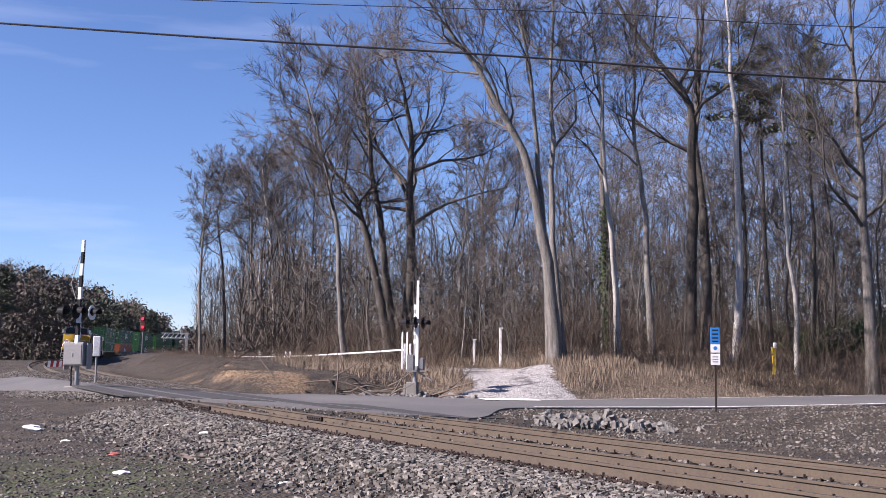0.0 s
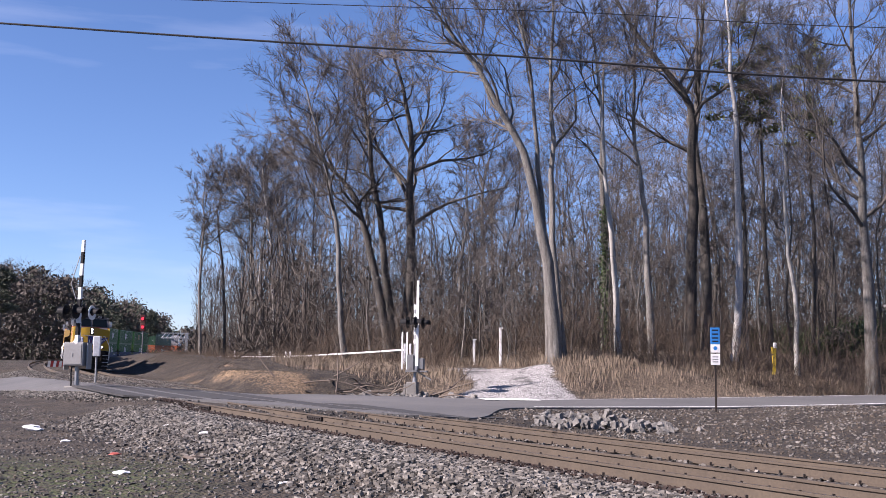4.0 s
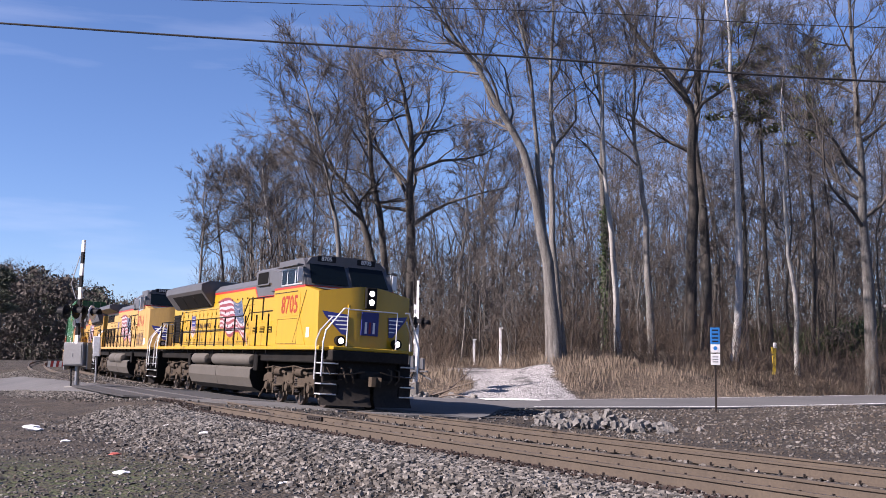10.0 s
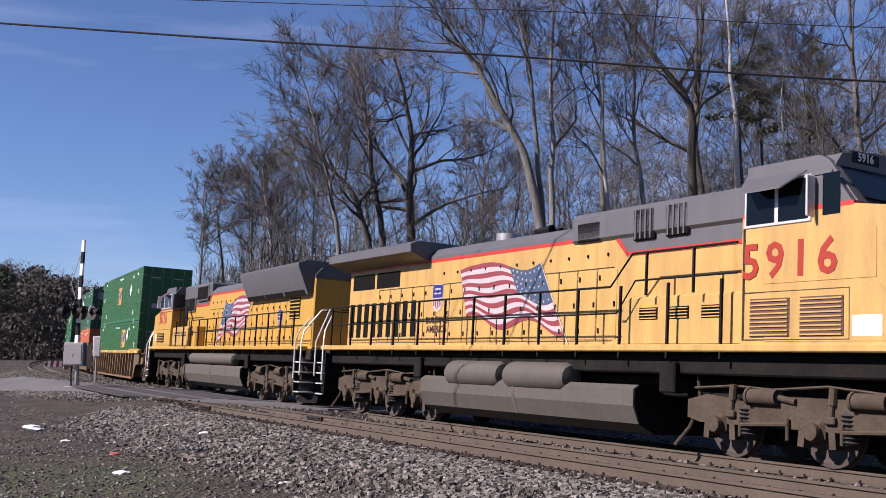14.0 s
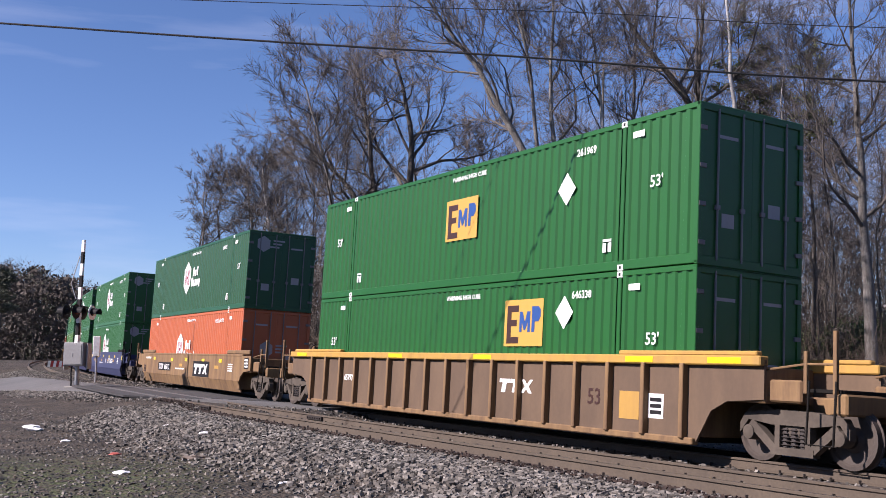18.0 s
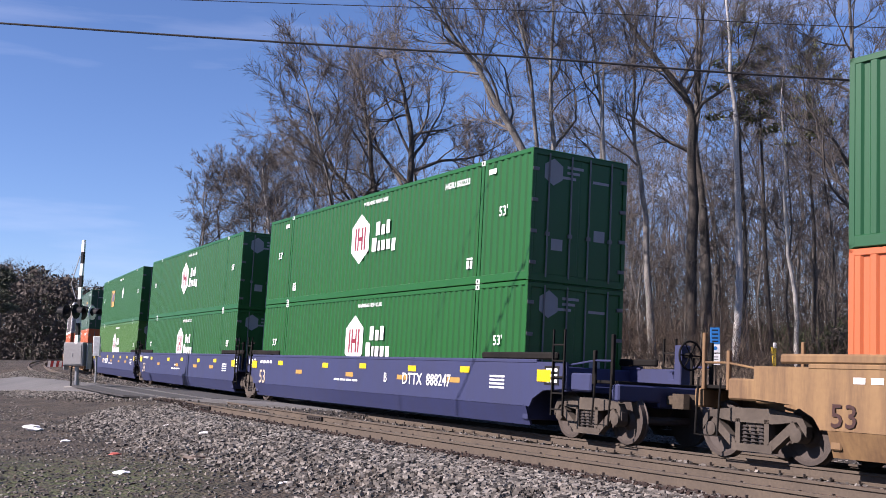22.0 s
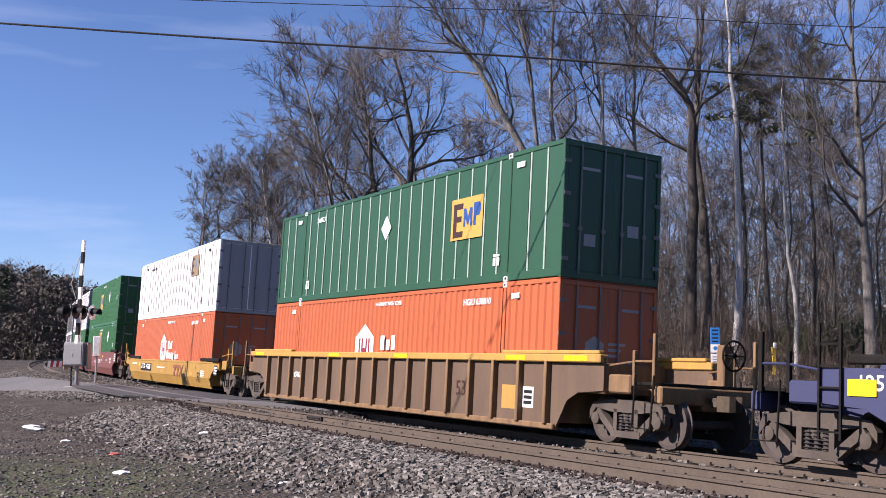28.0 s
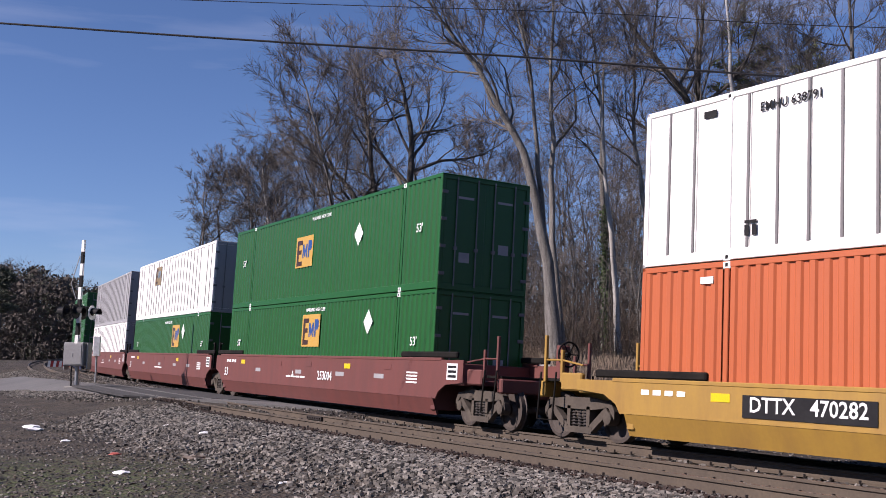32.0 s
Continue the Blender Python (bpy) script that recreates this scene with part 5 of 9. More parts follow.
        part("arm_stripe", Shape().prism([(x0 - w, za), (x0 + w, za), (x1 + w - 0.003, zb), (x1 - w + 0.003, zb)], -0.30 if cabinet else -0.24, -0.19), MAT["white" if k % 2 == 0 or not cabinet else "black"], ga)
    part("arm_lamp", Shape().box(0.2, 0.3, -0.26, -0.17, arm_top * 0.82, arm_top * 0.82 + 0.14, 0.02).box(0.2, 0.3, -0.26, -0.17, arm_top * 0.94, arm_top * 0.94 + 0.14, 0.02), MAT["black"], ga)
    if cabinet:
        part("stay_wire", Shape().tube([(0.08, -0.21, arm_top * 0.9), (-0.35, -0.2, arm_top * 0.72), (-0.05, -0.2, arm_top * 0.62)], 0.02, 5), MAT["galv"], ga)
    return ob


def build_trackside():
    crossing_signal(pose(-15.06, 44.3, -0.036, 0, 0, -22) @ Matrix.Scale(0.951, 4), "crossing signal with raised striped gate arm and grey box", 98, 6.75, True, 3.0)
    crossing_signal(pose(-1.30, 52.0, 0.119, 0, 0, -10) @ Matrix.Scale(0.8966, 4), "crossing signal with a raised white gate arm among debris", 82, 5.9, False, 0.6)
    # small relay cabinet behind the first signal
    rb = thing("relay_cabinet", pose(-16.6, 51.5, ground_at(-16.6, 51.5), 0, 0, 10), "narrow white relay cabinet on a post", "cabinet")
    part("post", Shape().cyl((0, 0, -0.3), (0, 0, 1.6), 0.05, 8), MAT["galv"], rb)
    part("case", Shape().box(-0.16, 0.16, -0.14, 0.14, 1.3, 2.25, 0.02), MAT["white"], rb)
    # fence of white pipe rail on posts
    fence = thing("rail_fence", Matrix(), "white pipe rail fence on paired white posts", "fence")
    posts = [(-2.0, 62.0), (-11.8, 82.0), (-24.9, 129.5), (-33.0, 152.0)]
    tops = []
    for i, (x, y) in enumerate(posts):
        z = ground_at(x, y)
        h = (2.5, 2.1, 2.45, 2.4)[i] - z
        for dx in (-0.16, 0.16):
            part("post", Shape().box(x + dx - 0.06, x + dx + 0.06, y - 0.05, y + 0.05, z - 0.4, z + h, 0.01), MAT["white"], fence)
        tops.append(Vector((x, y, (2.15, 1.72, 1.75, 1.9)[i])))
    for a, b in zip(tops[:-1], tops[1:]):
        mid = (a + b) / 2 - Vector((0, 0, 0.03))
        part("pipe_rail", Shape().tube([a, (a + mid) / 2 - Vector((0, 0, 0.01)), mid, (b + mid) / 2 - Vector((0, 0, 0.01)), b], 0.055, 8), MAT["white"], fence)
    # plain white posts beside the drive
    for x, y, h in ((3.55, 65.0, 2.35), (2.1, 70.0, 1.65)):
        z = ground_at(x, y)
        o = thing("marker_post", Matrix.Translation((x, y, z)), "plain white square post beside the gravel drive", "post", "white posts")
        part("post", Shape().box(-0.075, 0.075, -0.075, 0.075, -0.4, h, 0.012), MAT["white"], o)
        part("cap", Shape().box(-0.1, 0.16, -0.09, 0.09, h, h + 0.06, 0.01), MAT["white"], o)
    # notice on a dark pole at the road's edge
    sg = thing("notice_sign", pose(9.85, 38.6, ground_at(9.85, 38.6), 0, 0, -6), "blue and white notice signs on a dark pole", "sign")
    part("pole", Shape().box(-0.035, 0.035, -0.02, 0.02, -0.4, 3.05, 0.006), MAT["spike"], sg)
    panel = part("blue_panel", Shape().box(-0.165, 0.165, -0.045, -0.025, 2.42, 3.02, 0.006), MAT["sign_blue"], sg, "bright blue upper panel")
    part("white_panel", Shape().box(-0.165, 0.165, -0.045, -0.025, 2.12, 2.415, 0.006), MAT["white"], sg, "white middle panel")
    low = part("lower_panel", Shape().box(-0.165, 0.165, -0.045, -0.025, 1.68, 2.08, 0.006), MAT["white"], sg, "white lower panel")
    for z in (2.9, 2.76, 2.62, 2.5):
        part("writing_bar", Shape().box(-0.11, 0.11, -0.049, -0.045, z, z + 0.05), MAT["black"], panel)
    for z in (1.95, 1.86, 1.77):
        part("writing_bar", Shape().box(-0.1, 0.1, -0.049, -0.045, z, z + 0.035), MAT["alu"], low)
    part("writing_bar", Shape().cyl((0, -0.046, 2.28), (0, -0.05, 2.28), 0.07, 16), MAT["sign_blue"], sg)
    # yellow utility marker
    x, y = 19.2, 62.0
    ym = thing("utility_marker", pose(x, y, ground_at(x, y), 0, 2, 0) @ Matrix.Scale(1.15, 4), "yellow upright utility marker with a white top", "marker post")
    part("post", Shape().box(-0.09, 0.09, -0.04, 0.04, -0.3, 1.35, 0.015), MAT["marker_yellow"], ym)
    part("cap", Shape().box(-0.06, 0.10, -0.045, 0.045, 1.35, 1.62, 0.015), MAT["white"], ym)
    part("clamp", Shape().box(-0.17, -0.05, -0.06, 0.06, 1.05, 1.4, 0.02), MAT["marker_yellow"], ym)
    # distant railway signal with two red lamps, and a signal bridge
    rs = thing("railway_signal", pose(-42.0, 150.0, ground_at(-42, 150.0), 0, 0, 0), "distant railway signal showing two red lamps", "railway signal")
    part("mast", Shape().cyl((0, 0, -0.3), (0, 0, 5.2), 0.08, 8), MAT["alu"], rs)
    for z in (3.7, 4.85):
        # head boxes are tinted red for the spilled glow of their lamps
        hd = part("signal_head", Shape().box(-0.34, 0.34, -0.25, 0.05, z - 0.55, z + 0.55, 0.05), MAT["dark_red"], rs)
        part("lamp", Shape().cyl((0, -0.27, z), (0, -0.30, z), 0.2, 16), MAT["red_lamp"], hd, "glowing red lamp")
    gx, gy = -64.8, 260.0
    gz = ground_at(gx, gy)
    gb = thing("signal_bridge", Matrix.Translation((gx, gy, 0)), "distant grey lattice signal bridge over the line", "signal bridge")
    part("chord", Shape().box(-3.4, 3.2, -0.4, 0.4, 6.1, 6.35).box(-3.4, 3.2, -0.4, 0.4, 7.3, 7.5), MAT["galv"], gb)
    for k in range(6):
        part("brace", Shape().cyl((-3.3 + 1.08 * k, 0, 6.3), (-2.5 + 1.08 * k, 0, 7.35), 0.12, 5), MAT["white"], gb)
    part("mast", Shape().box(2.4, 3.0, -0.3, 0.3, gz - 0.5, 7.3), MAT["galv"], gb)
    # striped barrier in the distance
    bx, by = -39.3, 110.0
    bz = ground_at(bx, by)
    br = thing("barricade", pose(bx, by, bz, 0, 0, 15), "low red and white striped barricade by the track", "barricade")
    part("foot", Shape().box(-1.0, -0.85, -0.3, 0.3, -0.1, 0.1, 0.01).box(0.85, 1.0, -0.3, 0.3, -0.1, 0.1, 0.01), MAT["galv"], br)
    for k in range(8):
        part("striped_board", Shape().prism([(-1.1 + 0.275 * k, 0.1), (-0.84 + 0.275 * k, 0.1), (-0.74 + 0.275 * k, 0.72), (-1.0 + 0.275 * k, 0.72)], -0.03, 0.03), MAT["red" if k % 2 else "white"], br)
    # corner of a white carport at the end of the wood
    cx, cy = 37.2, 88.0
    cz = ground_at(cx, cy)
    cp = thing("carport", Matrix.Translation((cx, cy, cz)), "flat white carport roof on posts behind the trees", "carport")
    ztop = 6.45 - cz
    part("roof", Shape().box(-0.9, 6, -3, 3, ztop - 0.28, ztop, 0.02), MAT["white"], cp)
    part("fascia", Shape().box(-0.2, 6, -3.3, -3.02, ztop - 0.75, ztop - 0.45, 0.02), MAT["white"], cp)
    for x in (0.0, 5.6):
        for y in (-2.8, 2.8):
            part("post", Shape().box(x - 0.07, x + 0.07, y - 0.07, y + 0.07, -0.3, ztop - 0.28, 0.01), MAT["alu"], cp)
    # overhead cables
    for pts, r, label in (([(-60, 25.5, 13.0), (-30, 23.2, 10.25), (-7.5, 21.4, 8.30), (1.1, 20.7, 7.62), (10, 20.0, 6.92), (30, 18.5, 6.1), (60, 16, 6.0)], 0.021, "thick black overhead cable"),
                          ([(-60, 27, 12.4), (-30, 24.9, 10.8), (-6.3, 23.0, 9.50), (3, 22.3, 9.05), (9.3, 21.8, 8.62), (30, 20, 7.7), (60, 18, 7.4)], 0.009, "thin black overhead wire")):
        cu = [Vector(q) for q in pts]
        fine = []
        for i in range(len(cu) - 1):
            a, b, c, d = cu[max(i - 1, 0)], cu[i], cu[i + 1], cu[min(i + 2, len(cu) - 1)]
            for k in range(8):
                t = k / 8
                fine.append(0.5 * ((2 * b) + (c - a) * t + (2 * a - 5 * b + 4 * c - d) * t * t + (3 * b - a - 3 * c + d) * t ** 3))
        fine.append(cu[-1])
        solo("overhead_cable", Shape().tube(fine, r, 6), MAT["cable"], label + " strung across the tracks", "cable", group="overhead cables")


def rock_mesh(seed):
    """A broken stone: a cube with its corners pushed about and cut."""
    rng = np.random.default_rng(seed)
    bm = bmesh.new()
    bmesh.ops.create_cube(bm, size=1.6)
    bmesh.ops.bevel(bm, geom=list(bm.edges), offset=0.22, segments=1, affect="EDGES")
    for v in bm.verts:
        v.co *= rng.uniform(0.72, 1.22)
    bmesh.ops.triangulate(bm, faces=list(bm.faces))
    me = bpy.data.meshes.new("rock")
    bm.to_mesh(me)
    bm.free()
    me.materials.append(MAT["rock"])
    return me


def build_rocks():
    kits = [rock_mesh(k) for k in range(6)]
    pile = thing("rock_pile", Matrix(), "heap of broken grey rocks between track and road", "rocks")
    rng = random.Random(14)
    for i in range(190):
        t = rng.random()
        x = 2.9 + 3.6 * t + rng.gauss(0, 0.3)
        y = 29.0 + 2.3 * rng.random() ** 0.8 + 0.8 * (1 - t) + rng.gauss(0, 0.2)
        r = rng.uniform(0.06, 0.16)
        o = new("rock", kits[rng.randrange(6)])
        o.parent = pile
        o.matrix_basis = Matrix.Translation((x, y, ground_at(x, y) + r * 0.25 + 0.25 * rng.random() * (1 - abs(2 * t - 1)))) @ Euler((rng.uniform(0, 6), rng.uniform(0, 6), rng.uniform(0, 6))).to_matrix().to_4x4() @ Matrix.Diagonal((r, r * rng.uniform(0.7, 1), r * rng.uniform(0.6, 0.9), 1))
    pile2 = thing("rubble_pile", Matrix(), "pale broken rubble at the foot of the crossing signal", "rocks")
    for i in range(110):
        x, y = -2.0 + rng.gauss(0, 1.3), 51.3 + rng.gauss(0, 0.8)
        r = rng.uniform(0.07, 0.24)
        o = new("rock", kits[rng.randrange(6)])
        o.parent = pile2
        o.matrix_basis = Matrix.Translation((x, y, ground_at(x, y) + r * 0.3)) @ Euler((rng.uniform(0, 6), rng.uniform(0, 6), rng.uniform(0, 6))).to_matrix().to_4x4() @ Matrix.Diagonal((r, r, r * 0.7, 1))
    # dead branches lying by the signal
    wd = Wood()
    nr = np.random.default_rng(3)
    for i in range(26):
        x, y = -4.2 + nr.normal(0, 2.0), 53.0 + nr.normal(0, 1.0)
        p = np.array([x, y, ground_at(x, y) + 0.1])
        d = np.array([nr.normal(0, 1), nr.normal(0, 0.5), abs(nr.normal(0, 0.35))])
        wd.add(wander(nr, p, d / np.linalg.norm(d), nr.uniform(1.0, 3.2), 5, 0.15, -0.02), np.linspace(0.05, 0.012, 5), 5)
    solo("fallen_branches", wd.mesh("fallen_branches", MAT["driftwood"]), None, "dead fallen branches lying about the crossing signal", "branches", "stuff")


def build_litter():
    rng = random.Random(21)
    spots = [(-10.3, 27.1, 0.17, "litter"), (-9.9, 26.3, 0.15, "litter"), (-8.0, 23.0, 0.08, "litter"), (-5.9, 19.6, 0.09, "litter_red"), (-4.9, 16.6, 0.10, "litter"), (-4.8, 22.0, 0.10, "litter"), (-2.2, 15.4, 0.08, "litter"), (-6.2, 24.4, 0.07, "litter"), (-4.3, 18.9, 0.16, "driftwood")]
    for x, y, r, mat in spots:
        nr = np.random.default_rng(int(abs(x) * 100))
        bm = bmesh.new()
        bmesh.ops.create_icosphere(bm, subdivisions=2, radius=1.0)
        for v in bm.verts:
            v.co *= nr.uniform(0.6, 1.1)
            v.co.x *= 1.5
            v.co.z *= 0.35
        me = bpy.data.meshes.new("litter")
        bm.to_mesh(me)
        bm.free()
        me.materials.append(MAT[mat])
        o = tagged(new("litter", me), "crumpled scrap of litter lying on the dirt", "litter", "litter on the dirt")
        o.matrix_basis = pose(x, y, ground_at(x, y) + r * 0.2, 0, 0, rng.uniform(-30, 30)) @ Matrix.Scale(r, 4)


build_trackside()
build_rocks()
build_litter()
# ballast: loose stones of both tracks and their shoulder, and gravel on the dirt
_rng = np.random.default_rng(4)
scatter_stones("ballast", 34000, (-13.2, 12), (4.75, 9.2), 0.041, _rng, "grey crushed-stone ballast on the track's shoulder", MAT["stone"], 0.0, lambda s, l: smooth(9.2, 6.6, l))
scatter_stones("ballast", 4500, (-70, -27), (4.75, 8.0), 0.04, _rng, "grey crushed-stone ballast beside the far track", MAT["stone"])
scatter_stones("track_ballast", 14000, (-60, 13), (-2.6, 6.0), 0.034, _rng, "brown-grey ballast between the rails and ties", MAT["stone"], 0.02, lambda s, l: np.where((s > -27.5) & (s < -12.5), 0.0, 1.0))
scatter_stones("clay_clods", 8000, (-95, -28), (-9.5, -2.6), 0.032, _rng, "clods and stones on the cut bank beside the track", MAT["clod"], 0.0)
scatter_stones("bank_clods", 5500, (-16, 10), (-24, -2.8), 0.034, _rng, "brown clods and leaf litter on the bank between track and road", MAT["clod"], 0.0)
scatter_stones("roadside_gravel", 4500, (0, 1), (0, 1), 0.04, _rng, "grey gravel along the road's near edge", MAT["stone"], 0.01, None, RN[30:72])
scatter_stones("bank_gravel", 9500, (-16, 10), (-24, -2.8), 0.036, _rng, "loose gravel on the bank between track and road", MAT["stone"], 0.0, lambda s, l: 0.5 + 0.5 * (wob(s, l, 0.8) > 0))
scatter_stones("rust_scrap", 2600, (-15.5, 12), (GAP + 0.86, GAP + 1.28), 0.03, _rng, "dark rusty flakes and spikes along the near rail", MAT["scrap"], 0.03)
scatter_stones("dirt_clods", 4500, (-24, 6), (8.0, 20), 0.018, _rng, "dark clods and debris on the bare dirt", MAT["clod"], 0.0, lambda s, l: 0.2 + 0.8 * (wob(s, l, 0.7, 2) > 0))
scatter_stones("dirt_gravel", 11000, (-24, 6), (8.2, 19), 0.026, _rng, "scattered small stones on the brown dirt", MAT["stone"], 0.0, lambda s, l: 0.25 + 0.75 * (wob(s, l, 0.55, 1) > 0.0))
# ---------------------------------------------------------------- train: materials
def paint(name, color, dirt, amount=0.35, rough=0.45, streak=2.5):
    return material(name, color, rough, 0.0, dirt, amount, 14, 1.3, 0.03, 0.004, streak=streak, fine=0.15)


MAT.update(
    loco_yellow=paint("armour_yellow_clean", (0.397, 0.24, 0.00557), (0.278, 0.167, 0.0209), 0.3, 0.35),
    loco_cream=paint("armour_yellow_faded", (0.418, 0.268, 0.0731), (0.209, 0.118, 0.0418), 0.6, 0.5),
    loco_amber=paint("armour_yellow_worn", (0.397, 0.23, 0.0313), (0.251, 0.146, 0.0313), 0.45, 0.45),
    loco_grey=paint("harbour_grey", (0.08, 0.0814, 0.087), (0.0487, 0.0473, 0.0452), 0.4, 0.5),
    loco_red=paint("red_stripe", (0.383, 0.0244, 0.0139), (0.209, 0.0278, 0.0209), 0.3),
    number_red=paint("number_red", (0.27, 0.020, 0.005), (0.17, 0.016, 0.006), 0.3),
    loco_blue=paint("emblem_blue", (0.0139, 0.0209, 0.153), (0.0209, 0.0278, 0.125), 0.3),
    flag_blue=paint("flag_blue", (0.0418, 0.0661, 0.118), (0.0244, 0.0383, 0.0696), 0.3),
    flag_red=paint("flag_red", (0.195, 0.0348, 0.0418), (0.139, 0.0348, 0.0418), 0.3),
    flag_white=paint("flag_white", (0.376, 0.341, 0.348), (0.264, 0.23, 0.244), 0.3),
    truck_grey=material("dusty_truck_steel", (0.0682, 0.0536, 0.039), 0.9, 0.0, (0.0167, 0.0132, 0.0104), 0.55, 16, 1.6, 0.25, 0.01),
    tank_grey=material("fuel_tank_grey", (0.068, 0.061, 0.050), 0.8, 0.0, (0.040, 0.034, 0.027), 0.4, 10, 1.0, 0.1, 0.006, streak=1.5),
    under_black=material("underframe_black", (0.00696, 0.00661, 0.00626), 0.85, 0.0, (0.0209, 0.0181, 0.0153), 0.5, 16, 2.0, 0.2),
    wheel=material("wheel_steel", (0.0592, 0.0466, 0.0383), 0.7, 0.3, (0.0418, 0.0348, 0.0313), 0.5, 16, 3.0, 0.1),
    rail_silver=material("grab_iron_silver", (0.62, 0.62, 0.61), 0.4, 0.5, (0.278, 0.278, 0.278), 0.3),
    window=glass("cab_window", (0.0032, 0.0056, 0.0072)),
    seam=material("panel_seam", (0.0348, 0.0209, 0.00557), 0.8, 0, (0.0139, 0.00974, 0.00557), 0.4),
    pilot=material("pilot_black", (0.0181, 0.016, 0.0146), 0.7, 0.0, (0.0348, 0.0292, 0.0237), 0.6, 12, 1.5, 0.3),
    headlight=material("headlight_glow", (0.4, 0.4, 0.38), 0.3, emit=(1.0, 0.95, 0.85), strength=5.0),
    ditch=material("ditch_light_glow", (0.4, 0.4, 0.38), 0.3, emit=(1.0, 0.95, 0.9), strength=3.0),
    grille=material("black_grille", (0.00348, 0.00348, 0.00348), 0.95, 0, (0.00835, 0.00835, 0.00835), 0.4, 40, 3.0, 0.4, 0.01),
    shade_brown=paint("sunshade_brown", (0.0905, 0.0418, 0.0278), (0.0557, 0.0348, 0.0278)),
    c_green=paint("container_green", (0.0045, 0.078, 0.0100), (0.0060, 0.050, 0.0105), 0.35, 0.42, 1.2),
    c_green_dark=paint("container_deep_green", (0.00557, 0.0612, 0.0181), (0.00696, 0.0418, 0.0153), 0.35, 0.42, 1.2),
    c_green_light=paint("container_light_green", (0.0383, 0.115, 0.0139), (0.0278, 0.0766, 0.0139), 0.35, 0.42, 1.2),
    c_green_flat=paint("container_sheet_green", (0.0118, 0.0612, 0.0264), (0.0104, 0.0418, 0.0209), 0.4, 0.45, 1.2),
    c_orange=paint("container_orange", (0.362, 0.0887, 0.0264), (0.264, 0.0612, 0.0209), 0.3, 0.45, 1.2),
    c_white=paint("container_white", (0.78, 0.78, 0.76), (0.32, 0.299, 0.271), 0.35, 0.5, 1.5),
    c_grey=paint("container_grey", (0.278, 0.278, 0.285), (0.188, 0.181, 0.174), 0.35, 0.5, 1.5),
    c_seam_pale=paint("container_seam_pale", (0.261, 0.322, 0.278), (0.174, 0.226, 0.191), 0.4),
    c_seam=paint("container_seam_grey", (0.139, 0.132, 0.132), (0.0835, 0.0766, 0.0766), 0.4),
    c_mark=paint("stencil_white", (0.72, 0.73, 0.72), (0.348, 0.348, 0.348), 0.25),
    stencil_cream=paint("stencil_cream", (0.418, 0.348, 0.251), (0.292, 0.244, 0.181), 0.25),
    logo_yellow=paint("logo_yellow", (0.42, 0.25, 0.045), (0.30, 0.19, 0.05), 0.25),
    faded_gold=paint("faded_gold", (0.209, 0.146, 0.0626), (0.139, 0.104, 0.0557), 0.4),
    faded_red=paint("faded_red", (0.155, 0.040, 0.018), (0.20, 0.10, 0.03), 0.6, 0.6),
    faded_blue=paint("faded_blue", (0.111, 0.188, 0.264), (0.139, 0.167, 0.181), 0.4),
    logo_dark=paint("logo_dark_brown", (0.0348, 0.0125, 0.00835), (0.0278, 0.0139, 0.0139), 0.2),
    logo_blue=paint("logo_blue", (0.014, 0.055, 0.20), (0.015, 0.05, 0.15), 0.25),
    logo_red=paint("logo_red", (0.167, 0.00974, 0.0209), (0.174, 0.0139, 0.0348), 0.2),
    car_brown=paint("well_car_brown", (0.174, 0.104, 0.0418), (0.0696, 0.0362, 0.0174), 0.95, 0.75, 2.6),
    # stained side sheet, darkened further for the shade between the ribbed car's posts
    car_panel=paint("well_car_dirt_and_shade_panel", (0.098, 0.063, 0.036), (0.048, 0.030, 0.019), 0.7, 0.8, 1.0),
    car_yellow=paint("well_car_yellow", (0.278, 0.164, 0.0244), (0.167, 0.0905, 0.0244), 0.55, 0.6, 1.6),
    car_blue=paint("well_car_blue", (0.018, 0.024, 0.076), (0.018, 0.020, 0.046), 0.5, 0.6, 1.8),
    car_red=paint("well_car_red_brown", (0.115, 0.0327, 0.0264), (0.0626, 0.0244, 0.0209), 0.5, 0.65, 1.6),
    chord_yellow=paint("chord_yellow", (0.348, 0.202, 0.0348), (0.195, 0.118, 0.0418), 0.5, 0.6),
    reflector=paint("reflector_yellow", (0.557, 0.418, 0), (0.418, 0.313, 0.0139), 0.2, 0.35),
    freight_steel=material("freight_truck_steel", (0.066, 0.053, 0.040), 0.9, 0.0, (0.018, 0.014, 0.011), 0.6, 16, 1.6, 0.25, 0.01),
    spring=material("spring_steel", (0.0487, 0.0418, 0.0383), 0.7, 0.3),
)

for _n in ("under_black", "pilot", "black", "grille", "truck_grey"):
    MAT[_n].node_tree.nodes["Principled BSDF"].inputs["Specular IOR Level"].default_value = 0.12

MESHES = {}


def cached(key, make, mat):
    """The mesh for key, made once, with its material."""
    if key not in MESHES:
        me = make().mesh(key[0])
        me.materials.append(mat)
        MESHES[key] = me
    return MESHES[key]


WHEELS = []


def top_of(ob):
    while ob.parent:
        ob = ob.parent
    return ob


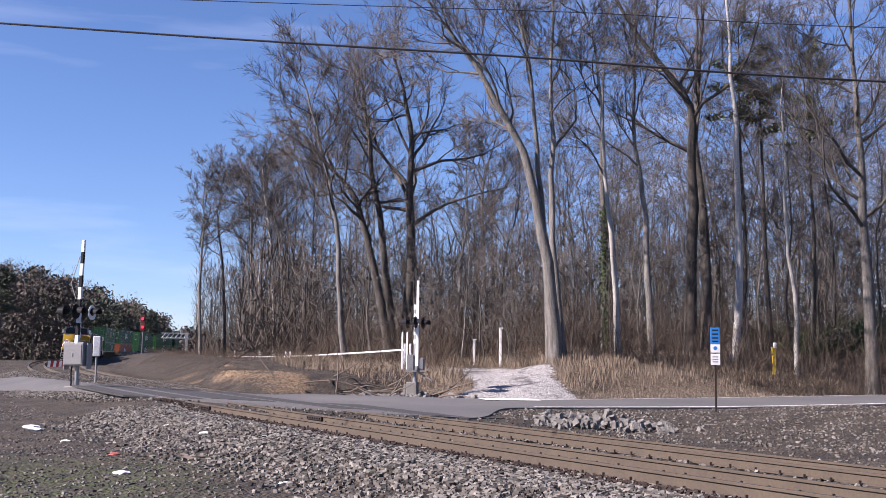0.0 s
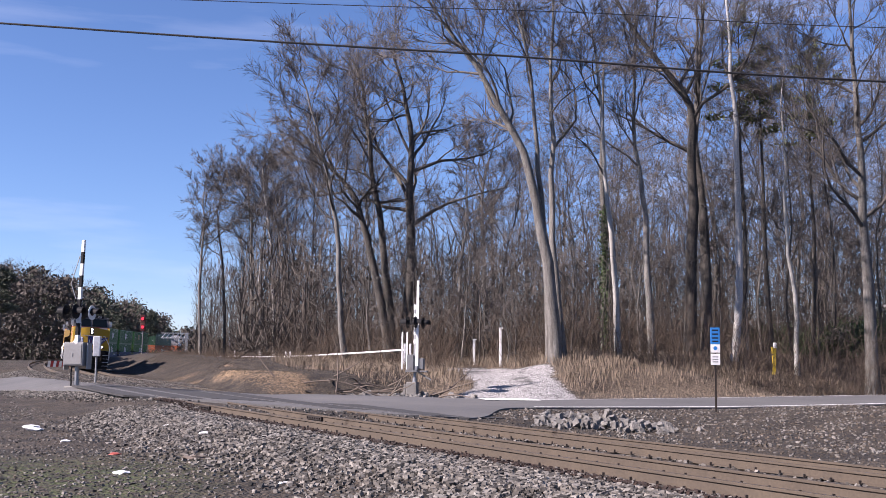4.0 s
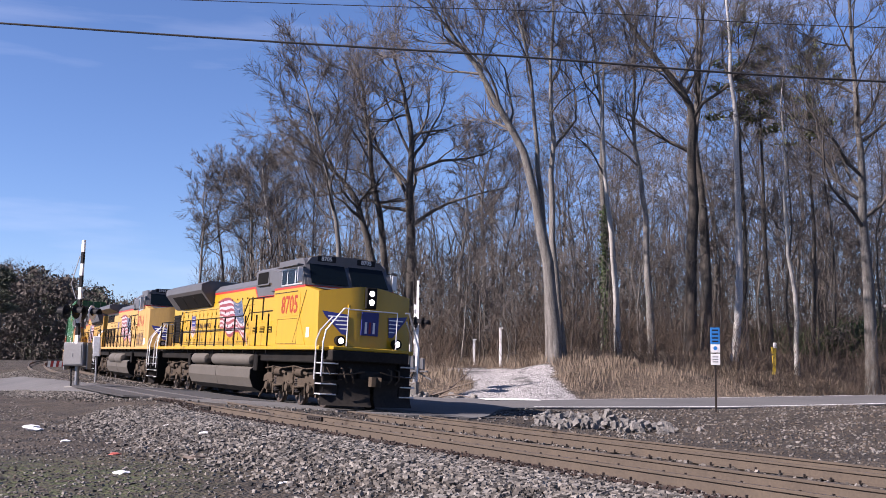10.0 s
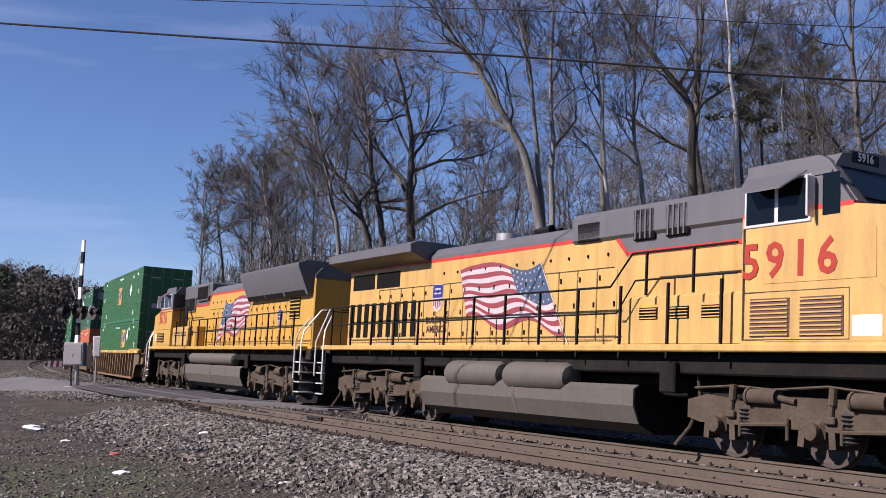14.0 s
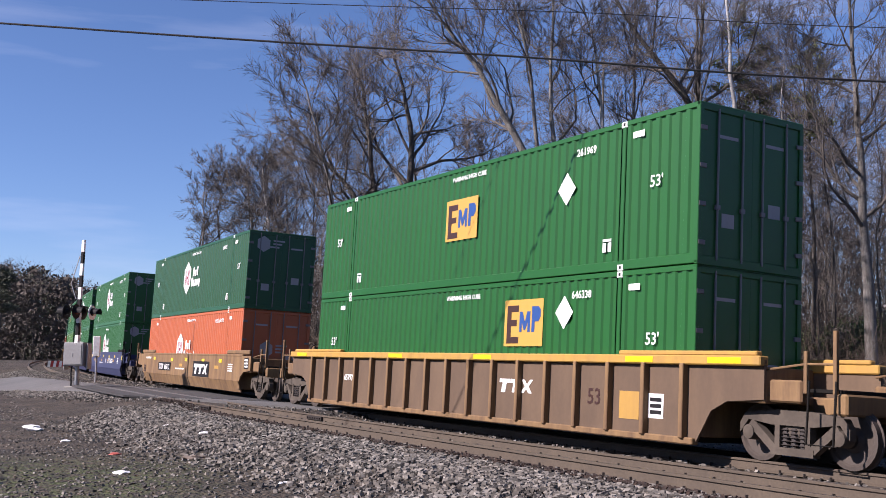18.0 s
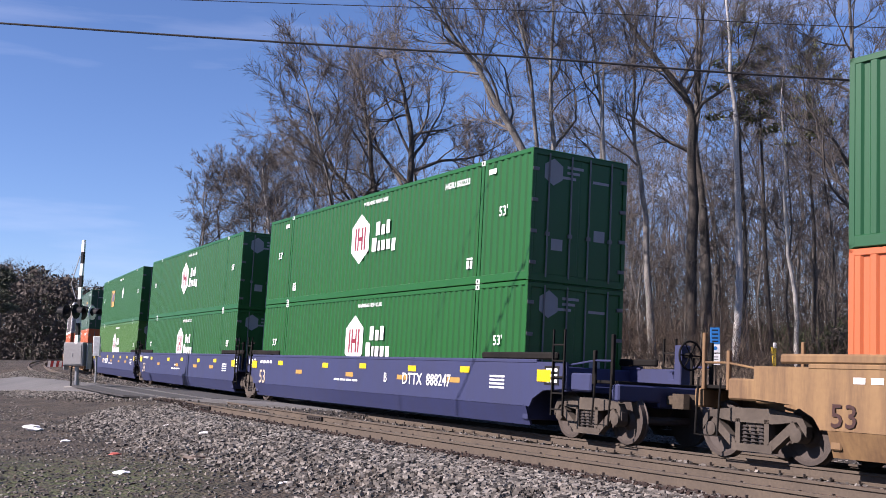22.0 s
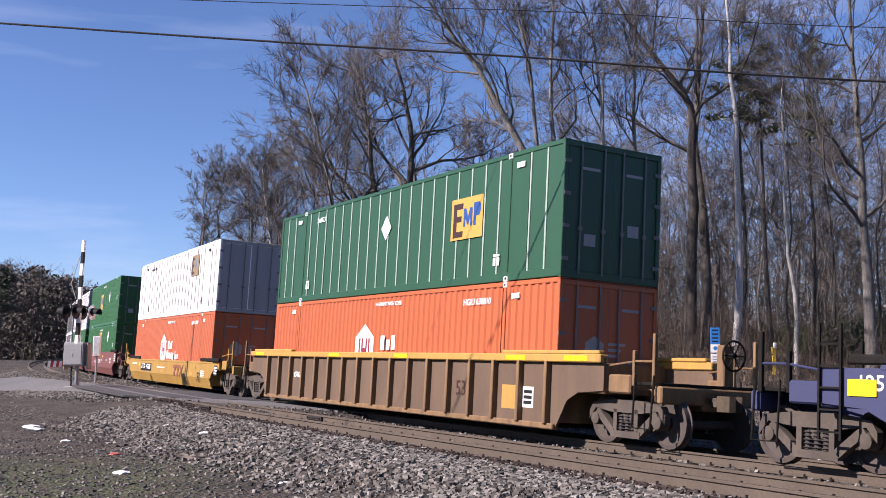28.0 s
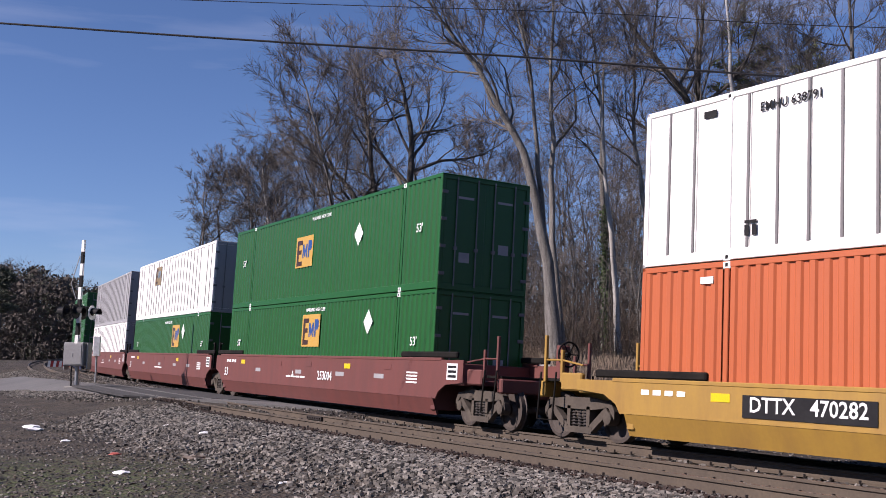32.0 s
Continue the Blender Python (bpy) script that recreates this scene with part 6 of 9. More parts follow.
def wheelset(parent, x, r, gauge_half=0.755):
    def make():
        sh = Shape().cyl((0, -0.72, 0), (0, 0.72, 0), 0.085, 10)
        for sy in (-1, 1):
            y = sy * gauge_half
            sh.lathe([(0.08, y + sy * 0.075), (0.13, y + sy * 0.09), (r * 0.42, y + sy * 0.02), (r * 0.80, y + sy * 0.035), (r * 0.86, y + sy * 0.07), (r, y + sy * 0.065), (r + 0.004, y - sy * 0.03), (r + 0.028, y - sy * 0.045), (r + 0.024, y - sy * 0.07), (r * 0.8, y - sy * 0.07), (r * 0.45, y - sy * 0.06), (0.08, y - sy * 0.07)], 28)
        return sh
    o = part("wheelset", cached(("wheelset", r), make, MAT["wheel"]), None, parent, "steel wheels on their axle")
    o.matrix_parent_inverse = Matrix.Translation((x, 0, r))
    WHEELS.append((o, r, top_of(parent)))
    return o


def bar(sh, x0, z0, x1, z1, w, y0, y1):
    """A straight bar of width w in the x-z plane."""
    d = math.hypot(x1 - x0, z1 - z0)
    nx, nz = -(z1 - z0) / d * w / 2, (x1 - x0) / d * w / 2
    return sh.prism([(x0 + nx, z0 + nz), (x1 + nx, z1 + nz), (x1 - nx, z1 - nz), (x0 - nx, z0 - nz)], y0, y1)


def freight_truck(parent, x):
    """Two-axle freight truck with cast side frames and coil springs."""
    o = part("truck", cached(("bolster",), lambda: Shape().box(-0.2, 0.2, -1.05, 1.05, 0.42, 0.72, 0.03).cyl((0, 0, 0.7), (0, 0, 0.86), 0.2, 12), MAT["freight_steel"]), None, parent, "grey steel truck under the well car")
    o.matrix_basis = Matrix.Translation((x, 0, 0))
    for sy in (-1, 1):
        def frame_shape():
            sh = Shape()
            a, b = sorted((sy * 0.96, sy * 1.10))
            sh.prism([(-1.08, 0.60), (-1.08, 0.44), (-0.90, 0.66), (-0.42, 0.60), (0.42, 0.60), (0.90, 0.66), (1.08, 0.44), (1.08, 0.60), (0.98, 0.76), (0.30, 0.84), (-0.30, 0.84), (-0.98, 0.76)], a, b)
            bar(sh, -0.86, 0.62, -0.36, 0.22, 0.14, a, b)
            bar(sh, 0.86, 0.62, 0.36, 0.22, 0.14, a, b)
            bar(sh, -0.42, 0.20, 0.42, 0.20, 0.12, a - 0.01, b + 0.01)
            bar(sh, -0.30, 0.22, -0.30, 0.66, 0.10, a, b)
            bar(sh, 0.30, 0.22, 0.30, 0.66, 0.10, a, b)
            return sh
        f = part("side_frame", cached(("side_frame", sy), frame_shape, MAT["freight_steel"]), None, o)
        for dx in (-0.17, 0.0, 0.17):
            def coil():
                sh = Shape().cyl((0, 0, 0.27), (0, 0, 0.56), 0.055, 8)
                for k in range(5):
                    sh.lathe([(0.055, 0.285 + 0.058 * k), (0.082, 0.30 + 0.058 * k), (0.055, 0.315 + 0.058 * k)], 10, axis="z")
                return sh
            c = part("spring", cached(("spring",), coil, MAT["spring"]), None, f)
            c.matrix_basis = Matrix.Translation((dx, sy * 1.03, 0))
        for dx in (-0.889, 0.889):
            c = part("bearing", cached(("bearing", sy), lambda: Shape().lathe([(0.06, sy * 1.14), (0.115, sy * 1.12), (0.13, sy * 1.02), (0.13, sy * 0.9)] if sy > 0 else [(0.13, -0.9), (0.13, -1.02), (0.115, -1.12), (0.06, -1.14)], 14), MAT["freight_steel"]), None, f)
            c.matrix_basis = Matrix.Translation((dx, 0, 0.46))
    for dx in (-0.889, 0.889):
        wheelset(o, dx, 0.457)
    return o


def loco_truck(parent, x, boxy):
    """Three-axle locomotive truck."""
    o = part("truck", cached(("loco_bolster",), lambda: Shape().box(-0.5, 0.5, -0.9, 0.9, 0.55, 1.0, 0.04).cyl((0, 0, 1.0), (0, 0, 1.4), 0.35, 14), MAT["under_black"]), None, parent, "dusty grey three-axle locomotive truck")
    o.matrix_basis = Matrix.Translation((x, 0, 0))
    for sy in (-1, 1):
        a, b = sorted((sy * 0.98, sy * 1.18))

        def frame_shape():
            sh = Shape()
            if boxy:
                sh.prism([(-2.75, 0.92), (-2.75, 0.62), (-2.45, 0.55), (2.45, 0.55), (2.75, 0.62), (2.75, 0.92), (2.3, 1.02), (1.4, 0.92), (0.6, 1.04), (-0.6, 1.04), (-1.4, 0.92), (-2.3, 1.02)], a, b)
            else:
                sh.prism([(-2.7, 0.86), (-2.7, 0.66), (-2.3, 0.72), (-1.75, 0.72), (-1.5, 0.60), (-0.55, 0.60), (-0.3, 0.74), (0.3, 0.74), (0.55, 0.60), (1.5, 0.60), (1.75, 0.72), (2.3, 0.72), (2.7, 0.66), (2.7, 0.86), (2.3, 0.98), (1.6, 0.96), (1.0, 0.86), (0.4, 1.0), (-0.4, 1.0), (-1.0, 0.86), (-1.6, 0.96), (-2.3, 0.98)], a, b)
            for q in (-2.0, 0.0, 2.0):
                bar(sh, q - 0.30, 0.3, q - 0.26, 0.75, 0.12, a, b)
                bar(sh, q + 0.30, 0.3, q + 0.26, 0.75, 0.12, a, b)
            return sh
        f = part("side_frame", cached(("loco_frame", sy, boxy), frame_shape, MAT["truck_grey"]), None, o)
        for dx in (-2.0, 0.0, 2.0):
            c = part("journal_box", cached(("journal_box", sy), lambda: Shape().box(-0.17, 0.17, *sorted((sy * 1.0, sy * 1.24)), 0.38, 0.72, 0.06).lathe([(0.14, sy * 1.26), (0.13, sy * 1.33), (0.06, sy * 1.35)] if sy > 0 else [(0.06, -1.35), (0.13, -1.33), (0.14, -1.26)], 14, (0, 0, 0.54)), MAT["truck_grey"]), None, f)
            c.matrix_basis = Matrix.Translation((dx, 0, 0))
        for dx in (-1.0, 1.0):
            def coil():
                sh = Shape()
                for k in range(7):
                    sh.lathe([(0.10, 0.40 + 0.065 * k), (0.15, 0.42 + 0.065 * k), (0.10, 0.44 + 0.065 * k)], 12, axis="z")
                return sh.cyl((0, 0, 0.38), (0, 0, 0.88), 0.10, 8)
            c = part("coil_spring", cached(("coil_spring",), coil, MAT["spring"]), None, f)
            c.matrix_basis = Matrix.Translation((dx - 0.45, sy * 1.1, 0))
            c = part("brake_cylinder", cached(("brake_cylinder",), lambda: Shape().cyl((-0.28, 0, 0), (0.28, 0, 0), 0.13, 12).cyl((0.28, 0, 0), (0.62, 0, -0.05), 0.05, 8).cyl((-0.33, 0, 0), (-0.28, 0, 0), 0.15, 12), MAT["truck_grey"]), None, f)
            c.matrix_basis = Matrix.Translation((dx, sy * 1.2, 1.02))
            c = part("brake_rigging", cached(("brake_rigging",), lambda: Shape().cyl((-0.5, 0, 0), (0.5, 0, 0.06), 0.035, 6).box(-0.53, -0.47, -0.03, 0.03, -0.2, 0.12, 0.02).box(0.45, 0.51, -0.03, 0.03, -0.2, 0.16, 0.02), MAT["truck_grey"]), None, f)
            c.matrix_basis = Matrix.Translation((dx, sy * 1.22, 0.56))
        c = part("sand_pipe", cached(("sand_pipe",), lambda: Shape().tube([(0, 0, 1.4), (0.05, 0.05, 0.9), (-0.15, 0, 0.45), (-0.4, -0.1, 0.12)], 0.03, 6).tube([(5.2, 0, 1.4), (5.2, 0.05, 0.9), (5.4, 0, 0.45), (5.6, -0.1, 0.12)], 0.03, 6), MAT["truck_grey"]), None, f)
        c.matrix_basis = Matrix.Translation((-2.6, sy * 1.12, 0))
        for dx in (-2.0, 0.0, 2.0):
            c = part("damper", cached(("damper",), lambda: Shape().cyl((0, 0, 0.74), (0.05, 0, 1.18), 0.045, 8).cyl((0.03, 0, 0.95), (0.05, 0, 1.2), 0.065, 8).box(-0.1, 0.1, -0.05, 0.05, 0.66, 0.78, 0.02), MAT["truck_grey"]), None, f)
            c.matrix_basis = Matrix.Translation((dx + 0.28, sy * 1.2, 0))
        c = part("brake_pipe", cached(("brake_pipe",), lambda: Shape().tube([(-2.6, 0, 1.12), (-1.7, 0, 1.18), (-0.9, 0.02, 1.14), (0.2, 0, 1.22), (1.2, 0.02, 1.14), (2.5, 0, 1.2)], 0.022, 5), MAT["truck_grey"]), None, f)
        c.matrix_basis = Matrix.Translation((0, sy * 1.16, 0))
    for dx in (-1.25, 0.75):
        c = part("traction_motor", cached(("traction_motor",), lambda: Shape().box(-0.5, 0.5, -0.6, 0.6, 0.25, 0.89, 0.08), MAT["under_black"]), None, o)
        c.matrix_basis = Matrix.Translation((dx, 0, 0))
    part("transom", cached(("transom",), lambda: Shape().box(-2.9, 2.9, -0.85, 0.85, 0.9, 1.3, 0.03), MAT["under_black"]), None, o)
    for dx in (-2.0, 0.0, 2.0):
        wheelset(o, dx, 0.533)
    return o


def coupler(parent, x, sx):
    def make():
        sh = Shape().box(-0.9, 0.0, -0.09, 0.09, 0.78, 0.96, 0.02)
        sh.prism([(-0.05, -0.12), (0.12, -0.17), (0.30, -0.16), (0.34, -0.05), (0.22, -0.02), (0.20, 0.06), (0.30, 0.15), (0.16, 0.19), (-0.05, 0.13)], 0.72, 1.0, "z")
        return sh
    o = part("coupler", cached(("coupler",), make, MAT["truck_grey"]), None, parent)
    o.matrix_basis = Matrix.Translation((x, 0, 0)) @ Matrix.Rotation(0 if sx > 0 else math.pi, 4, "Z")


def sign_on(parent, me, mat, x, z, y, side, name="lettering", label=""):
    """Fixes flat lettering or shapes on a side wall: side -1 is the right side, +1 the left."""
    if not me.materials:
        me.materials.append(mat)
    o = part(name, me, None, parent, label)
    turn = Matrix(((1, 0, 0, 0), (0, 0, -1, 0), (0, 1, 0, 0), (0, 0, 0, 1)))
    if side > 0:
        turn = Matrix.Rotation(math.pi, 4, "Z") @ turn
    o.matrix_basis = Matrix.Translation((x, y, z)) @ turn
    return o


def plate(w, h, d=0.004):
    return Shape().box(-w / 2, w / 2, -h / 2, h / 2, 0, d)


def wavy_flag(parent, x_pole, side, y, length=3.75):
    """A painted flag: wavy red and white stripes flying back from a star field near the cab."""
    reds, whites, blue, stars = Shape(), Shape(), Shape(), Shape()
    n = 26

    def at(u, v):
        x = x_pole + 0.95 * (v - 0.15) * (1 - u * 0.6) - length * u
        z = 3.80 - 0.22 * u - 0.20 * math.sin(5.2 * u + 0.7) - v * (1.42 - 0.08 * u) - (0.05 + 0.17 * v) * math.sin(9.5 * u + 0.6 + 1.2 * v)
        return x, z
    for k in range(13):
        sh = reds if k % 2 == 0 else whites
        v0, v1 = k / 13, (k + 1) / 13
        base = len(sh.v)
        u0 = 0.36 if k < 7 else 0.0
        for i in range(n + 1):
            u = u0 + (1 - u0) * i / n
            for v in (v0, v1):
                x, z = at(u, v)
                sh.v.append((x, y - side * -0.004, z))
        sh.f += [(base + 2 * i, base + 2 * i + 1, base + 2 * i + 3, base + 2 * i + 2) for i in range(n)]
    m = 8
    for i in range(m + 1):
        for j in range(5):
            x, z = at(0.36 * i / m, 7 / 13 * j / 4)
            blue.v.append((x, y + side * 0.004, z))
    blue.f += [(i * 5 + j, i * 5 + j + 1, i * 5 + j + 6, i * 5 + j + 5) for i in range(m) for j in range(4)]
    for i in range(7):
        for j in range(5):
            x, z = at(0.36 * (i + 0.5 + 0.25 * (j % 2)) / 7.3, 7 / 13 * (j + 0.5) / 5)
            c = len(stars.v)
            for a in range(10):
                r = 0.040 if a % 2 == 0 else 0.017
                stars.v.append((x + r * math.sin(a * math.pi / 5), y + side * 0.008, z + r * math.cos(a * math.pi / 5)))
            stars.f.append(tuple(range(c, c + 10)))
    part("flag_stripes", reds, MAT["flag_red"], parent, "painted wavy red flag stripes")
    part("flag_stripes", whites, MAT["flag_white"], parent, "painted wavy white flag stripes")
    part("flag_field", blue, MAT["flag_blue"], parent, "painted blue star field")
    part("flag_stars", stars, MAT["flag_white"], parent, smooth=False)
    pole = Shape()
    (xa, za), (xb, zb) = at(0, -0.02), at(0, 1.1)
    bar(pole, xa + 0.03, za, xb + 0.05, zb, 0.03, y + side * 0.003, y + side * 0.006)
    part("flag_pole", pole, MAT["flag_white"], parent)


def shield(parent, x, z, side, y, s=1.0):
    """A plain blue and white shield with red bars."""
    out = [(-0.36, 0.40), (-0.30, 0.50), (0.30, 0.50), (0.36, 0.40), (0.36, -0.20), (0.20, -0.42), (0.0, -0.50), (-0.20, -0.42), (-0.36, -0.20)]
    sign_on(parent, Shape().prism([(a * s, b * s) for a, b in out], 0, 0.004, "z").mesh("shield"), MAT["flag_white"], x, z, y, side, "shield", "painted shield with red bars and blue top")
    sign_on(parent, Shape().prism([(a * s * 0.95, b * s * 0.96) for a, b in [(-0.36, 0.40), (-0.30, 0.50), (0.30, 0.50), (0.36, 0.40), (0.36, 0.02), (-0.36, 0.02)]], 0, 0.004, "z").mesh("shield_top"), MAT["loco_blue"], x, z, y + side * 0.005, side, "shield_top")
    for zz, w in ((0.33, 0.40), (0.17, 0.46)):
        sign_on(parent, plate(w * s, 0.055 * s).mesh("shield_bar"), MAT["flag_white"], x, z + zz * s, y + side * 0.010, side, "shield_bar")
    for k in range(5):
        h = 0.36 - 0.06 * abs(k - 2)
        sign_on(parent, plate(0.055 * s, h * s).mesh("shield_bar"), MAT["logo_red"], x + (k - 2) * 0.13 * s, z - (0.02 + h / 2) * s, y + side * 0.005, side, "shield_bar")


def louvre(parent, x0, x1, z0, z1, side, y, n=7, mat="grille", frame="loco_yellow"):
    """A framed opening with slats."""
    f = part("louvre", Shape().box(x0, x1, *sorted((y, y + side * 0.012)), z0, z1, 0.004), MAT[mat], parent, "dark louvred opening")
    for k in range(n):
        z = z0 + (z1 - z0) * (k + 0.5) / n
        sh = Shape().box(x0 + 0.02, x1 - 0.02, *sorted((y + side * 0.012, y + side * 0.03)), z - (z1 - z0) / n * 0.22, z + (z1 - z0) / n * 0.12)
        part("slat", sh, MAT[frame], f)


def locomotive(kind, number, yellow, label):
    """kind 0: new wide-nosed unit with flared rear radiators; 1: unit with a thin radiator wing; 2: older unit."""
    Y = MAT[yellow]
    ob = thing("locomotive", Matrix(), label, "locomotive", "locomotives of the train")
    xr, xf = (-10.3, 10.2) if kind == 0 else (-10.3, 9.9) if kind == 1 else (-10.4, 10.3)
    part("underframe", Shape().box(xr, xf, -1.30, 1.30, 1.34, 1.71, 0.03).box(xr + 1, xf - 1, -0.8, 0.8, 0.95, 1.3, 0.03), MAT["under_black"], ob)
    part("deck", Shape().box(xr - 0.2, xf + 0.2, -1.55, 1.55, 1.715, 1.84, 0.02), Y, ob, "yellow walkway deck with its edge sill")
    for sx in (-1, 1):
        loco_truck(ob, sx * 7.15, kind == 1)
        coupler(ob, sx * 10.95, sx)
    # fuel tank and reservoirs
    sec = [(-1.35, 1.12), (-1.47, 1.04), (-1.47, 0.74), (-1.33, 0.42), (-0.95, 0.24), (0.95, 0.24), (1.33, 0.42), (1.47, 0.74), (1.47, 1.04), (1.35, 1.12)]
    t1 = 3.75 if kind != 1 else 3.3
    tank = part("fuel_tank", Shape().prism(sec, -4.55, t1, "x"), MAT["tank_grey"], ob, "grey slab-sided fuel tank", smooth=False)
    for x in (-4.57, t1):
        part("tank_end", Shape().prism([(a * 0.99, b) for a, b in sec], x, x + 0.02, "x"), MAT["under_black"], tank)
    for x in (-0.6,):
        part("tank_strap", Shape().prism([(a * 1.006, b + (0.006 if b > 0.7 else -0.006)) for a, b in sec], x, x + 0.10, "x"), MAT["tank_grey"], tank)
    for sy in (-1, 1):
        for a, b in (((-4.3, -2.2), (-1.3, 3.6)) if kind == 0 else ((-3.4, -1.1), (-0.95, 1.3)) if kind == 1 else ((-3.4, 2.9),)):
            r = 0.22 if kind != 1 else 0.30
            part("air_reservoir", Shape().lathe([(0.05, a), (r * 0.8, a + 0.06), (r, a + 0.2), (r, b - 0.2), (r * 0.8, b - 0.06), (0.05, b)], 16, (0, sy * 1.30, 1.36 if kind != 1 else 1.20), "x"), MAT["tank_grey"], ob)
        part("valve_box", Shape().box(3.9, 4.3, *sorted((sy * 1.15, sy * 1.42)), 1.0, 1.55, 0.03), MAT["under_black"], ob)
        part("valve_box", Shape().box(-5.1, -4.75, *sorted((sy * 1.1, sy * 1.4)), 1.05, 1.55, 0.03), MAT["under_black"], ob)
    # long hood
    cab0 = 5.9 if kind != 2 else 6.4
    hz = 4.02
    part("hood", Shape().box(xr + 0.25, cab0, -0.93, 0.93, 1.84, hz, 0.03), Y, ob, "yellow engine hood with doors")
    roofp = [(-0.93, hz), (-0.93, hz + 0.10), (-0.72, hz + 0.32), (0.72, hz + 0.32), (0.93, hz + 0.10), (0.93, hz)]
    part("hood_roof", Shape().prism(roofp, xr + 0.25, cab0, "x"), MAT["loco_grey"], ob, "grey rounded hood roof")
    for side in (-1, 1):
        y = side * 0.93
        part("stripe", Shape().box(xr + 0.3, 1.9, *sorted((y, y + side * 0.004)), hz - 0.05, hz + 0.03), MAT["loco_red"], ob, "thin red stripe")
        part("stripe", Shape().prism([(1.9, hz + 0.03), (2.35, 3.60), (2.45, 3.60), (2.05, hz + 0.03)], *sorted((y + side * 0.009, y + side * 0.014))), MAT["loco_red"], ob)
        part("stripe", Shape().box(2.35, cab0, *sorted((y + side * 0.009, y + side * 0.014)), 3.58, 3.66), MAT["loco_red"], ob)
        part("grey_band", Shape().prism([(2.0, hz), (2.4, 3.66), (cab0, 3.66), (cab0, hz)], *sorted((y, y + side * 0.008))), MAT["loco_grey"], ob, "grey upper hood panel")
        # hood doors with hinges and latches
        x = xr + 2.2
        k = 0
        while x < 2.0:
            w = 0.62
            d = part("hood_door", cached(("hood_door", yellow, side), lambda: Shape().box(0, 0.60, *sorted((0, side * 0.010)), 1.98, 3.36, 0.006), Y), None, ob)
            d.matrix_basis = Matrix.Translation((x, y, 0))
            h = part("latch", cached(("latch", side), lambda: Shape().box(0.05, 0.09, *sorted((side * 0.010, side * 0.03)), 2.1, 2.2).box(0.05, 0.09, *sorted((side * 0.010, side * 0.03)), 3.15, 3.25).box(0.52, 0.56, *sorted((side * 0.010, side * 0.03)), 2.62, 2.72), MAT["under_black"]), None, d)
            if kind != 1 or x > -5.5:
                lift = part("lift_eye", cached(("lift_eye", side), lambda: Shape().box(0.29, 0.325, *sorted((0, side * 0.03)), 3.63, 3.69), MAT["under_black"]), None, ob)
                lift.matrix_basis = Matrix.Translation((x, y, 0))
            sm = part("door_seam", cached(("door_seam", side), lambda: Shape().box(-0.016, -0.004, *sorted((0.001 * side, side * 0.012)), 1.95, 3.40), MAT["seam"]), None, ob)
            sm.matrix_basis = Matrix.Translation((x, y, 0))
            x += w + 0.02
            k += 1
        part("panel_seam", Shape().box(xr + 2.2, 2.0, *sorted((y, y + side * 0.011)), 3.385, 3.40), MAT["seam"], ob)
        part("panel_seam", Shape().box(xr + 0.5, 2.0, *sorted((y, y + side * 0.011)), 1.945, 1.96), MAT["seam"], ob)
        # equipment cabinets behind the cab
        part("cabinet", Shape().box(2.7, cab0, *sorted((side * 0.93, side * 1.30)), 1.84, 2.72, 0.03), Y, ob, "low yellow equipment cabinet on the walkway")
        for cx in (3.2, 4.0, 4.8):
            louvre(ob, cx, cx + 0.5, 2.30, 2.52, side, side * 1.30, 4, "grille", yellow)
        # walkway handrails
        end = cab0 - 0.1
        posts = list(np.arange(xr + 0.4, end, 1.28))
        for q in posts:
            o = part("handrail_post", cached(("handrail_post",), lambda: Shape().box(-0.022, 0.022, -0.022, 0.022, 1.6, 2.92), MAT["under_black"]), None, ob)
            o.matrix_basis = Matrix.Translation((q, side * 1.50, 0))
        top = [(posts[0], side * 1.5, 2.92), (2.6, side * 1.5, 2.92), (3.2, side * 1.5, 3.5), (end, side * 1.5, 3.5)]
        part("handrail", Shape().tube(top, 0.022, 6), MAT["under_black"], ob, "black walkway handrail")
        part("handrail", Shape().tube([(posts[0], side * 1.5, 2.42), (2.8, side * 1.5, 2.42), (3.3, side * 1.5, 3.0), (end, side * 1.5, 3.0)], 0.018, 6), MAT["under_black"], ob)
        for q in (3.6, 4.8):
            part("handrail_post", Shape().box(q - 0.02, q + 0.02, *sorted((side * 1.48, side * 1.52)), 2.72, 3.5), MAT["under_black"], ob)
        # flag, shield, slogan
        xp = 0.55 if kind == 0 else -0.35 if kind == 1 else -0.1
        wavy_flag(ob, xp, side, y + side * 0.016, 3.1 if kind == 0 else 3.4)
        xs = -6.4 if kind == 0 else -4.85 if kind == 1 else -7.0
        zs = 2.72 if kind == 0 else 3.05 if kind == 1 else 2.75
        shield(ob, xs, zs, side, y + side * 0.014, 0.95 if kind == 0 else 0.7)
        if kind == 0:
            sign_on(ob, lettering("BUILDING AMERICA", 0.20, 0.004), MAT["logo_dark"], -4.84, 2.73, y + side * 0.016, side, "slogan", "dark lettering")
        elif kind == 1:
            sign_on(ob, lettering("BUILDING", 0.17, 0.004), MAT["logo_dark"], -4.85, 2.50, y + side * 0.016, side, "slogan", "dark lettering")
            sign_on(ob, lettering("AMERICA", 0.17, 0.004), MAT["logo_dark"], -4.85, 2.27, y + side * 0.016, side, "slogan", "dark lettering")
        # radiators
        if kind == 0:
            for a, b in ((-8.75, -7.1), (-7.05, -5.4), (-5.35, -3.72)):
                sh = Shape()
